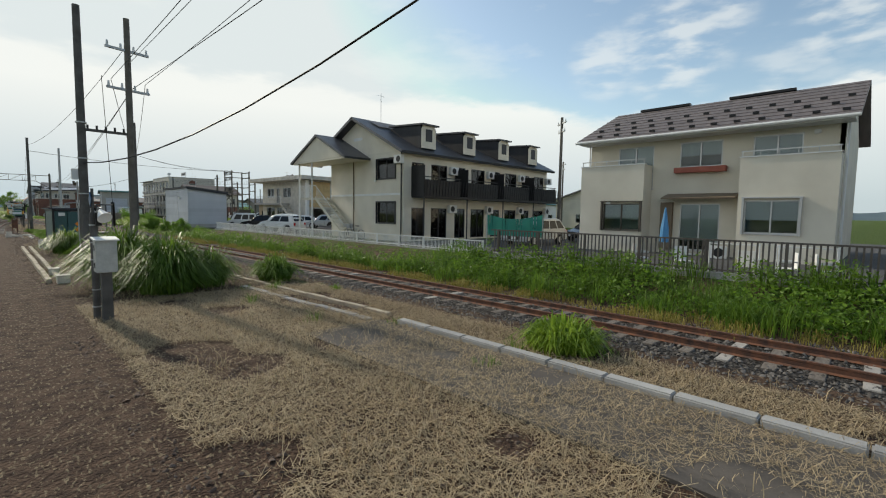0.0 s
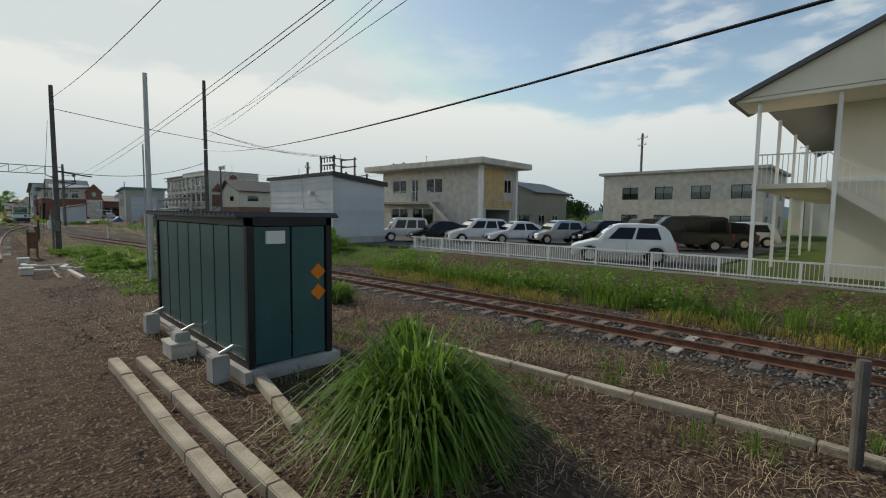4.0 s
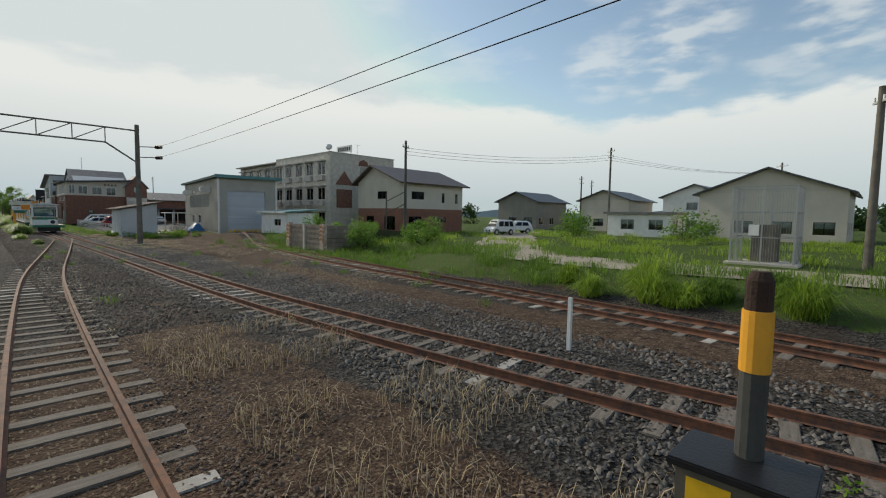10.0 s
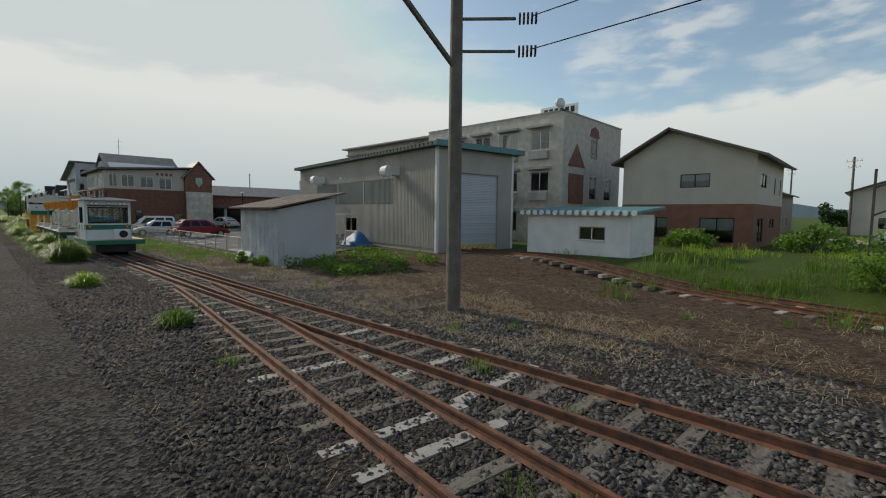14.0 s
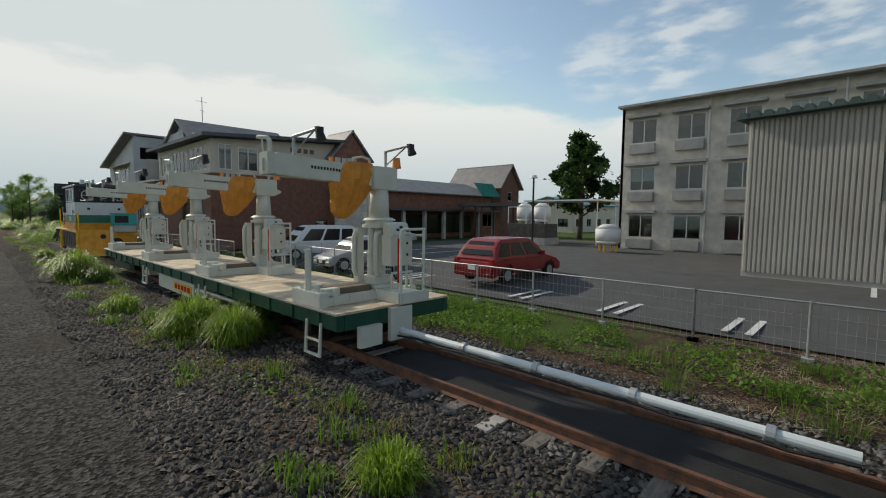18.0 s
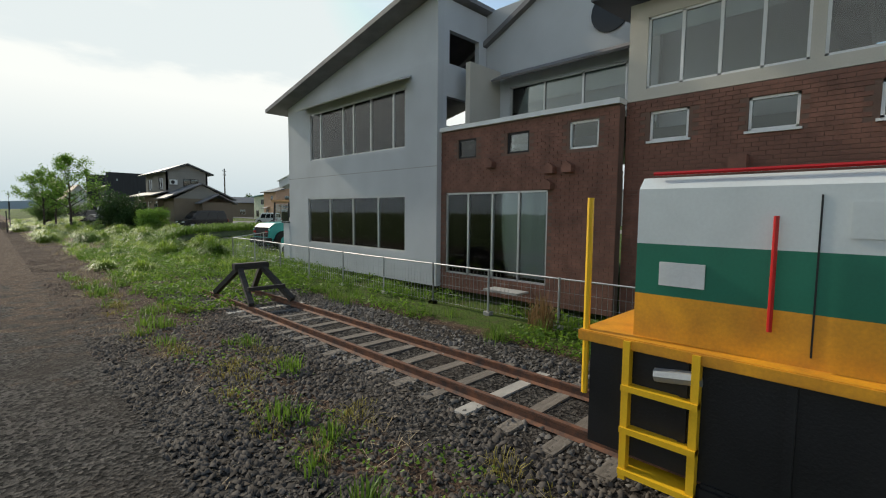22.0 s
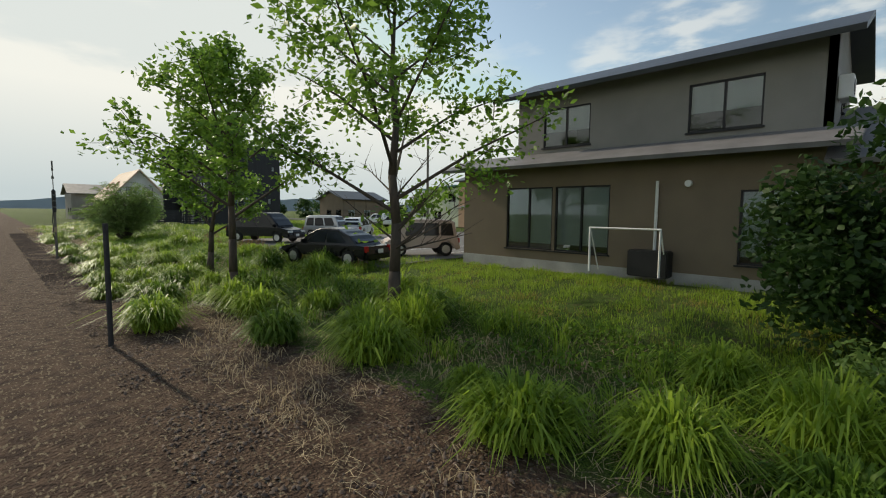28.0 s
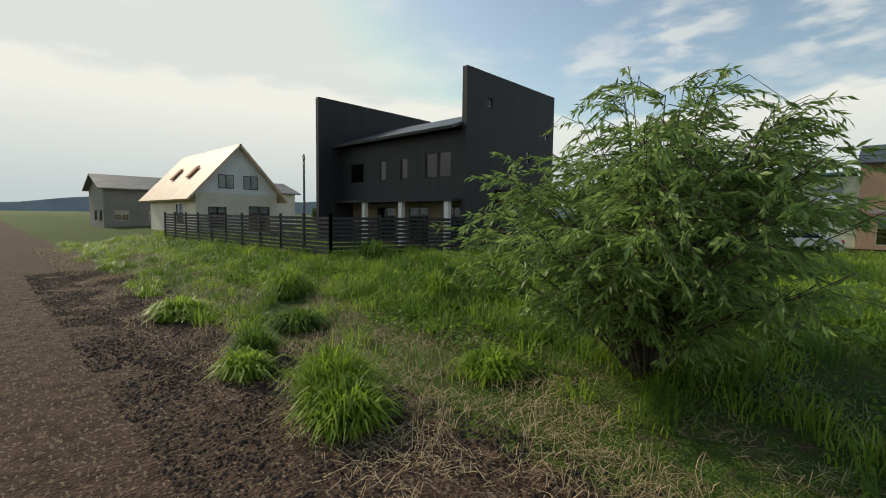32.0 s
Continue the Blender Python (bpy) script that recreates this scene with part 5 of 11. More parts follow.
def plank_fence():
    f = thing("concrete_fence", (16.6, 103.6, 0.0), "old fence of concrete planks and blocks with rusty striped end posts", "fence")
    pale, rust = mat("peeling pale paint", (0.60, 0.52, 0.46), 0.9, var=0.35, scale=5, dirt=(0.30, 0.15, 0.08)), mat("rusty orange stripe", (0.40, 0.17, 0.05), 0.9, var=0.4, scale=6)
    rb = random.Random(13)
    part("post", Mesh().box(-0.16, 0.14, 2.22, 2.48, -0.1, 1.9), CONCW, f, bevel=0.02)
    for y in (-0.05, 4.75):
        part("post", Mesh().box(-0.16, 0.14, y - 0.3, y - 0.16, -0.1, 1.92), pale, f, bevel=0.02)
        part("post", Mesh().box(-0.16, 0.14, y + 0.02, y + 0.16, -0.1, 1.92), pale, f, bevel=0.02)
        part("striped_plate", Mesh().box(-0.19, -0.165, y - 0.3, y + 0.16, 0.12, 1.86), pale, f)
        for j in range(4):
            z = 0.72 + j * 0.28
            part("warning_stripe", Mesh().prism([(y - 0.3, z), (y - 0.07, z + 0.12), (y + 0.16, z), (y + 0.16, z + 0.12), (y - 0.07, z + 0.24), (y - 0.3, z + 0.12)], 0.006, "x", -0.197), rust, f, "peeling orange stripe")
    for b in range(2):
        y0, y1 = (0.12, 2.2) if b == 0 else (2.5, 4.43)
        for j in range(5):
            z = 0.05 + j * 0.36
            part("plank", Mesh().box(-0.08, 0.05, y0, y1, z + 0.13, z + 0.36 - 0.008), STAINC, f, bevel=0.015)
            y = y0
            while y < y1 - 0.1:
                e = min(y1, y + rb.uniform(0.18, 0.42))
                part("block", Mesh().box(-0.02 - rb.uniform(0, 0.02), 0.05, y + 0.006, e - 0.006, z, z + 0.125), STAINC, f)
                y = e
    for j in range(6):
        part("plank", Mesh().box(0.15, 2.6, -0.3, -0.2, 0.02 + j * 0.3, 0.3 + j * 0.3), STAINC, f, bevel=0.015)
    part("backing_earth", Mesh().prism([(0.2, -0.2), (9, -0.2), (9, 1.2), (3, 1.6), (0.2, 1.7)], 4.6, "y", 0.02), mat("dark overgrown earth", (0.06, 0.07, 0.03), 0.95), f, "overgrown earth bank behind the planks")
    return f



plank_fence()


# ---- brick building and grey wing ----
BRICKWORK = []


def brick_building():
    b = thing("brick_building", (10.3, 174.2, 0.25), "two-storey hall of red brown brick and beige upper walls", "building")
    Zb, Zt = 4.85, 6.95
    low = [(0.6 + 1.82 * k, 1.38 + 1.82 * k, 3.95, 4.58) for k in range(6)] + [(1.3, 5.6, 0.05, 3.0)]
    top = [(0.6, 4.2, 5.1, 6.6), (4.4, 7.6, 5.1, 6.6), (7.8, 10.6, 5.1, 6.6)]
    wall(b, "x", 0, 0, 11, 0, Zb, low, MORT, 0.25, "lower_wall")
    wall(b, "x", 0, 0, 11, Zb + 0.01, Zt, top, BEIGE, 0.25, "upper_wall")
    for q in low[:6]:
        window(b, "x", 0, *q, 1, WHITE, 0.0)
    part("roller_shutter", Mesh().box(0.2, 0.24, 1.3, 5.6, 0.05, 3.0), mat("brown shutter", (0.09, 0.05, 0.04), 0.6), b, "dark brown roller shutter")
    part("shutter_panel", Mesh().box(0.12, 0.18, 3.4, 5.5, 0.05, 2.2), mat("green grey door", (0.2, 0.27, 0.24), 0.6), b, "grey green door leaf")
    for q in top:
        window(b, "x", 0, *q, 4, WHITE, 0.25, False)
    sl = [(3.0, 3.7, 0.4, 2.4), (7.2, 8.2, 1.0, 1.9)]
    st = [(0.5, 1.3, 5.1, 6.7), (1.7, 3.0, 5.1, 6.6), (3.6, 5.0, 5.1, 6.5), (5.6, 7.0, 5.0, 6.4)]
    wall(b, "y", 0, 0.25, 8.4, 0, Zb, sl, MORT, 0.25, "lower_wall")
    wall(b, "y", 0, 0.25, 8.4, Zb + 0.01, Zt, st, BEIGE, 0.25, "upper_wall")
    for q in sl + st:
        window(b, "y", 0, *q, 2 if q in st else 1, BLACK if q in sl else WHITE, 0.2, False)
    for k in range(4):
        part("letter_bar", Mesh().box(5.3 + k * 0.5, 5.6 + k * 0.5, -0.03, -0.004, 6.65, 6.95), mat("brown letters", (0.16, 0.11, 0.08)) if k == 0 else bpy.data.materials["brown letters"], b)
    wall(b, "x", 10.0, 0.25, 11, 0, Zt, [], BEIGE)
    wall(b, "y", 16.0, 0.3, 10, 0, Zt, [], BEIGE)
    part("roof", Mesh().slab([(-0.7, -0.8, Zt), (9.5, -0.8, Zt + 0.75), (9.5, 11.6, Zt + 0.85), (-0.7, 11.6, Zt + 0.05)][::-1], 0.2), ROOFD, b)
    part("wall_top", Mesh().prism([(0.0, Zt), (9.0, Zt), (9.0, Zt + 0.66)], 0.2, "y", 0.02), BEIGE, b)
    # recessed middle part with the brick low front
    lf = [(12.8, 16.4, 0.5, 2.95), (11.5, 12.25, 3.9, 4.55), (13.4, 14.1, 3.95, 4.5), (15.2, 15.9, 3.95, 4.5)]
    wall(b, "x", -0.3, 11.02, 16.6, 0, 4.8, lf, MORT, 0.25, "low_front")
    window(b, "x", -0.3, 12.8, 16.4, 0.5, 2.95, 4, ALU, 0.95, False)
    for q in lf[1:]:
        window(b, "x", -0.3, *q, 1, WHITE if q[0] < 12 else BLACK, 0, False)
    BRICKWORK.extend([(b, "x", 0.0, 0, 11, 0, Zb, low), (b, "y", 0.0, 0.0, 8.4, 0, Zb, sl), (b, "x", -0.3, 11.02, 16.6, 0, 4.8, lf)])
    part("coping", Mesh().box(-0.4, 0.0, 11.0, 16.6, 4.8, 4.92), WHITE, b)
    wall(b, "x", 1.8, 11.0, 16.6, 4.6, 9.0, [(11.8, 15.6, 5.0, 6.4)], GREYW)
    window(b, "x", 1.8, 11.8, 15.6, 5.0, 6.4, 3, ALU, 0.4, False)
    part("window_awning", Mesh().slab([(1.2, 11.5, 6.5), (1.2, 15.9, 6.5), (1.8, 15.9, 6.8), (1.8, 11.5, 6.8)], 0.06), ROOFG, b)
    part("flat_roof", Mesh().box(-0.05, 1.8, 11, 16.6, 4.55, 4.7), CONC, b)
    part("middle_gable", Mesh().prism([(8.0, 4.6), (17.0, 4.6), (17.0, 7.0), (12.5, 9.9), (8.0, 7.8)], 8.0, "x", 2.1), GREYW, b)
    gable_roof(b, "x", 1.6, 10.5, 7.2, 18.2, 12.5, 7.2, 10.1, 0.15, ROOFG, "middle_roof")
    part("round_window", Mesh().cyl((1.74, 12.3, 7.8), (1.79, 12.3, 7.8), 0.55, n=20), CARGL, b, "round window")
    for y in (4.0, 6.2, 8.6):
        part("wall_vent", Mesh().box(-0.25, 0, y, y + 0.3, 3.25, 3.5), BRICK, b)
    for y, z in ((12.2, 3.35), (12.7, 3.35), (12.75, 2.95), (14.6, 3.6)):
        part("wall_vent", Mesh().prism([(y - 0.13, z), (y + 0.13, z), (y + 0.13, z + 0.16), (y, z + 0.26), (y - 0.13, z + 0.16)], 0.2, "x", -0.5), BRICK, b)
    part("antenna", Mesh().cyl((4, 13.2, 8), (4, 13.2, 12.4), 0.035).bar((3.5, 13.2, 12.0), (4.5, 13.2, 12.0), 0.02).bar((3.7, 12.9, 11.2), (4.3, 13.5, 11.2), 0.02), GALV, b)
    # tower and arcade
    tw = part("tower", Mesh().prism([(8.4, 0), (11.6, 0), (11.6, 6.6), (10.0, 8.5), (8.4, 6.6)], 3.0, "y", -0.6), BRICK, b, "brick gable tower with pale stone foot")
    part("stone_foot", Mesh().box(8.42, 11.58, -0.68, -0.605, 0, 4.6), CONC, tw)
    part("stone_band", Mesh().box(8.36, 11.64, -0.76, -0.606, 4.6, 4.75), CONCW, tw)
    for x in (8.42, 9.92, 11.4):
        part("stone_pilaster", Mesh().box(x, x + 0.18, -0.75, -0.682, 0, 4.6), CONCW, tw)
    rb = random.Random(8)
    for x0, x1 in ((8.62, 9.9), (10.12, 11.38)):
        for k in range(9):
            c = x0 + (x1 - x0) * rb.choice((0.36, 0.5, 0.64))
            for u0, u1 in ((x0, c), (c, x1)):
                part("stone_block", Mesh().box(u0 + 0.012, u1 - 0.012, -0.72 - rb.uniform(0, 0.025), -0.681, 0.02 + k * 0.508, 0.51 + k * 0.508), CONCW if rb.random() < 0.7 else CREAM, tw)
    part("emblem", Mesh().prism([(9.6, 5.9), (10.0, 5.4), (10.4, 5.9), (10.4, 6.6), (9.6, 6.6)], 0.05, "y", -0.66), mat("green and white emblem", (0.3, 0.45, 0.38), 0.5), tw)
    gable_roof(b, "y", -0.8, 2.6, 8.0, 12.0, 10.0, 6.5, 8.75, 0.12, ROOFG, "tower_roof")
    ar = part("arcade", Mesh().box(12.2, 30, 1.5, 9, 2.9, 4.6).box(12.2, 30, 3.5, 9, 0, 2.9), BRICK, b, "low brick arcade with a canopy")
    for k in range(7):
        part("column", Mesh().box(13.5 + k * 2.6, 13.8 + k * 2.6, 0.4, 0.7, 0, 2.9), CONC, ar)
    part("canopy", Mesh().box(12.2, 30.5, 0.0, 3.6, 2.75, 2.95), ROOFD, ar)
    part("shop_window", Mesh().box(12.8, 29, 3.44, 3.49, 0.5, 2.4), CARGL, ar)
    gable_roof(b, "x", 12.2, 30, 1.0, 9.5, 5.2, 4.5, 6.0, 0.12, ROOFG, "arcade_roof")
    return b


brick_b = brick_building()


def brick_annex():
    h = thing("brick_annex", (42.0, 175.6, 0.35), "brown brick gabled annex with a grey roof behind the arcade", "building")
    wall(h, "x", 0, 0, 8, 0, 5.6, [(1.2, 2.6, 1.0, 2.4)], BRICK)
    window(h, "x", 0, 1.2, 2.6, 1.0, 2.4, 2, ALU, 0.0, False)
    wall(h, "y", 0, 0.2, 3.6, 0, 5.6, [(1.4, 2.2, 4.0, 5.0)], BRICK)
    window(h, "y", 0, 1.4, 2.2, 4.0, 5.0, 1, ALU, 0.0, False)
    wall(h, "x", 3.42, 0.2, 8, 0, 5.6, [], BRICK)
    wall(h, "y", 7.8, 0.2, 3.4, 0, 5.6, [], BRICK)
    gable(h, "y", 0, 0, 3.6, 1.8, 5.6, 8.1, BRICK)
    gable_roof(h, "y", -0.4, 8.3, -0.5, 4.1, 1.8, 5.4, 8.3, 0.14, ROOFG)
    return h


brick_annex()
cn = thing("walkway_canopy", (33.0, 166.3, 0.35), "long flat dark walkway canopy on slim posts", "canopy")
part("roof", Mesh().box(0, 2.6, 0, 7.8, 3.12, 3.42), ROOFD, cn, bevel=0.02)
for y_ in (0.4, 2.7, 5.0, 7.3):
    for x_ in (0.3, 2.2):
        part("post", Mesh().box(x_, x_ + 0.12, y_, y_ + 0.12, 0, 3.12), DCONC, cn)
nf = thing("green_net", (38.0, 175.0, 4.6), "green netting stretched over a low roof", "net")
part("net", Mesh().slab([(0, 0, 0.1), (3.2, 0, 0.1), (3.2, 1.2, 1.6), (0, 1.2, 1.6)], 0.05), GREENN, nf)


def grey_wing():
    g = thing("grey_building", (9.8, 190.8, 0.3), "tall grey rendered building with large reflecting windows", "building")
    top, low = (1.5, 7.65, 4.42, 6.35), (1.5, 7.9, 0.97, 2.86)
    wall(g, "x", 0, 0, 9.6, 0, 6.9, [top, low], GREYW, 0.25)
    window(g, "x", 0, *top, 6, ALU, 0.95, False, cuts=(2.16, 3.42, 4.51, 5.21, 6.87))
    window(g, "x", 0, *low, 4, ALU, 0.95, False, cuts=(3.0, 4.57, 6.2))
    part("gable_wall", Mesh().prism([(0, 6.9), (9.6, 6.9), (0, 8.9)], 0.25, "x", 0), GREYW, g)
    part("joint", Mesh().box(-0.004, 0.0, 0, 9.6, 3.72, 3.745), CONC, g)
    part("window_awning", Mesh().slab([(-0.5, 1.2, 6.42), (-0.5, 8.0, 6.42), (0, 8.0, 6.62), (0, 1.2, 6.62)], 0.06), ALU, g)
    part("roof", Mesh().slab([(-0.7, -0.2, 9.05), (-0.7, 10.4, 6.85), (8, 10.4, 6.85), (8, -0.2, 9.05)][::-1], 0.16), ROOFG, g)
    wall(g, "y", 9.4, 0.25, 8, 0, 6.9, [], GREYW)
    wall(g, "y", 0, 0.25, 8, 0, 8.8, [(0.4, 1.7, 5.0, 5.9), (0.5, 1.9, 6.9, 7.9)], GREYW)
    wall(g, "x", 7.8, 0.2, 9.4, 0, 6.9, [], GREYW)
    part("annex", Mesh().box(0.6, 6, 9.62, 10.35, 0, 3.4), GREYW, g)
    part("lower_annex", Mesh().box(-0.02, 0.6, 9.62, 10.2, 0, 1.75), GREYW, g)
    part("lower_roof", Mesh().box(-0.08, 0.66, 9.62, 10.28, 1.752, 1.82), ROOFD, g)
    part("annex_roof", Mesh().slab([(0.1, 9.62, 3.95), (0.1, 10.85, 3.72), (6, 10.85, 3.72), (6, 9.62, 3.95)][::-1], 0.34), GREYW, g, "deep grey eaves")
    part("roof_edge", Mesh().slab([(0.05, 9.62, 3.99), (0.05, 10.95, 3.74), (6, 10.95, 3.74), (6, 9.62, 3.99)][::-1], 0.035), WHITE, g)
    for k, y in enumerate((9.9, 10.35)):
        part("meter_box", Mesh().box(0.4 + 0.5 * k, 0.8 + 0.5 * k, 10.36, 10.5, 1.45 - 0.6 * k, 2.0 - 0.4 * k), BEIGE if k == 0 else WHITE, g, bevel=0.02)
    part("heater_box", Mesh().box(0.7, 1.5, 10.4, 10.9, 0.1, 1.1), WHITE, g, "white water heater casing", bevel=0.04)
    part("plinth", Mesh().box(-0.3, 2.2, 10.36, 11.3, -0.1, 0.1), CONC, g)
    ac_unit(g, 0.3, 10.6, 0.12)
    part("step_plate", Mesh().box(-0.6, -0.1, -3.5, -2.4, 0.25, 0.3), CONC, g)
    return g


grey_wing()


def grass_bank():
    """A long low bank of earth with a concrete edge towards the yard."""
    m, nu, nv_ = Mesh(), 26, 9
    for i in range(nu):
        for j in range(nv_):
            u, v = i / (nu - 1), j / (nv_ - 1)
            x, y = 7.2 + 11.5 * u, 212.6 + 5.2 * v + 0.9 * u
            top = 0.75 * math.sin(math.pi * min(1, v * 1.5 + 0.12)) ** 0.6 if v < 0.6 else 0.75 * (1 - (v - 0.6) / 0.4)
            z = top * ease(0, 0.16, u) * (1 - ease(0.86, 1, u)) + 0.08 * noise.noise((x * 0.8, y * 0.8, 1))
            m.v.append((x, y, H(x, y) + z - 0.04))
    m.f = [(i * nv_ + j, (i + 1) * nv_ + j, (i + 1) * nv_ + j + 1, i * nv_ + j + 1) for i in range(nu - 1) for j in range(nv_ - 1)]
    b = thing("grass_bank", (0, 0, 0), "low overgrown earth bank with a concrete edge", "bank", kind="structure")
    part("earth", m, mat("overgrown soil", (0.05, 0.07, 0.02), 0.95, var=0.4, scale=2), b, smooth=True)
    for k in range(8):
        x = 10.2 + k * 1.0
        y = 212.9 + 0.078 * (x - 7.2)
        part("edge_block", Mesh().box(x, x + 0.98, y - 0.28, y - 0.14, H(x, y) - 0.1, H(x, y) + 0.32), CONC, b, bevel=0.015)
    rng = np.random.default_rng(97)
    n = 9000
    x, y = rng.uniform(7.4, 18.4, n), rng.uniform(0.15, 1, n)
    v = y * 5.2
    z = 0.75 * np.sin(np.pi * np.minimum(1, v / 5.2 * 1.5 + 0.12)).clip(0.02) ** 0.6
    z = np.where(v / 5.2 < 0.6, z, 0.75 * (1 - (v / 5.2 - 0.6) / 0.4)) * np.clip((x - 7.2) / 1.8, 0, 1) * np.clip((18.7 - x) / 1.6, 0, 1)
    yy = 212.6 + v + 0.078 * (x - 7.2)
    vs, fs, sz = blade_mesh(rng, x, yy, HN(x, yy) + z, rng.uniform(0.25, 0.6, n), rng.uniform(0.015, 0.04, n), 1.2)
    ob = fill("bank_grass", vs, fs, sz, G_TALL, "", "", parent=b)
    tagged(ob, "long green grass on the bank", kind="stuff")
    return b


def buffer_stop():
    s = thing("buffer_stop", (5.2, 193.6, 0.1), "buffer stop of dark tarred timbers bolted to the rails", "buffer stop")
    for x in (-0.56, 0.56):
        part("brace", Mesh().bar((x, -1.35, 0.1), (x * 0.55, 0.0, 0.92), 0.13), DWOOD, s)
        part("brace", Mesh().bar((x, 1.2, 0.1), (x * 0.55, 0.0, 0.92), 0.13), DWOOD, s)
    part("cross_beam", Mesh().box(-0.48, 0.48, -0.13, 0.13, 0.86, 1.04), DWOOD, s, bevel=0.02)
    part("tie", Mesh().bar((-0.5, -1.0, 0.45), (0.5, -1.0, 0.45), 0.1), DWOOD, s)
    return s


buffer_stop()


# ---- houses by the last stretch ----
def brown_house():
    h = thing("house", (13.4, 238.4, 0.85), "brown two-storey house with grey upper storey", "house")
    lo = [(5.0, 6.9, 0.5, 2.65), (7.0, 8.9, 0.5, 2.65), (0.3, 1.6, 0.5, 2.4)]
    wall(h, "x", 0, 0, 11, 0, 3.4, lo, BROWNS)
    for q in lo:
        window(h, "x", 0, *q, 2, BLACK, 0.9, True)
    part("plinth", Mesh().box(-0.02, 0.0, 0, 11, -0.3, 0.15), CONC, h)
    up = [(6.2, 8.0, 4.1, 5.45), (1.4, 3.2, 4.1, 5.45)]
    wall(h, "x", 0.9, 0, 9.1, 3.3, 6.05, up, GREYS, name="upper_wall")
    for q in up:
        window(h, "x", 0.9, *q, 2, BLACK, 0.6, True)
    wall(h, "y", 0, 0.9, 5.2, 3.3, 6.05, [(2.6, 4.2, 4.5, 5.3)], GREYS, name="upper_wall")
    window(h, "y", 0, 2.6, 4.2, 4.5, 5.3, 2, BLACK, 0.2)
    ac_unit(h, 1.2, -0.3, 4.6, "y")
    wall(h, "x", 5.0, 0, 9.1, 0, 6.05, [], GREYS)
    wall(h, "y", 8.92, 1.1, 5.0, 3.3, 6.05, [], GREYS)
    gable(h, "y", 0, 0.9, 5.2, 3.0, 6.05, 6.95, GREYS)
    gable_roof(h, "y", -0.5, 9.8, 0.15, 5.8, 3.0, 5.95, 7.08, 0.14, ROOFD)
    part("lean_roof", Mesh().slab([(-0.7, -0.6, 3.25), (0.95, -0.6, 3.8), (0.95, 11.6, 3.8), (-0.7, 11.6, 3.25)][::-1], 0.12), ROOFG, h)
    part("side_roof", Mesh().slab([(0.95, 9.1, 3.8), (5, 9.1, 3.8), (5, 11.6, 3.0), (0.95, 11.6, 3.3)], 0.12), ROOFG, h)
    wall(h, "y", 10.8, 0.18, 7.4, 0, 3.0, [], BROWNS)
    wall(h, "y", 0.0, 0.18, 7.4, 0, 3.3, [], BROWNS)
    # lower wing
    part("wing", Mesh().box(0.6, 6.2, -3.9, -0.02, 0, 3.0), BROWNS, h, "single-storey brown wing")
    gable_roof(h, "y", -4.3, 0.0, -0.4, 6.9, 3.3, 3.0, 4.7, 0.12, ROOFG, "wing_roof")
    part("wing_gable", Mesh().prism([(0.6, 3.0), (6.2, 3.0), (3.3, 4.5)], 0.15, "y", -3.9), GREYS, h)
    part("porch", Mesh().box(2.9, 6.0, -5.3, -3.92, 0, 2.6), BROWNS, h)
    gable_roof(h, "y", -5.7, -3.95, 2.5, 6.5, 4.5, 2.5, 3.5, 0.1, ROOFG, "porch_roof")
    for y in (3.4, 6.0):
        part("wall_lamp", Mesh().cyl((-0.12, y - 3.2, 2.6), (0, y - 3.2, 2.6), 0.09, n=10), WHITE, h)
    part("downpipe", Mesh().cyl((-0.08, 3.6, 0), (-0.08, 3.6, 2.7), 0.045), WHITE, h)
    return h


brown_house()
g_ = thing("goal_frame", (12.6, 241.6, 0.9), "small white tube goal on the lawn", "goal")
part("frame", Mesh().tube([(0, 0, 0), (0, 0, 1.3), (0, 2.0, 1.3), (0, 2.0, 0)], 0.03).tube([(0.6, 0, 0), (0, 0, 1.3)], 0.02).tube([(0.6, 2, 0), (0, 2, 1.3)], 0.02), WHITE, g_)
b_ = thing("storage_box", (13.0, 241.5, 0.85), "dark plastic box by the house wall", "box")
part("body", Mesh().box(-0.1, 0.35, 0, 1.1, 0, 0.75), BLACK, b_, bevel=0.03)


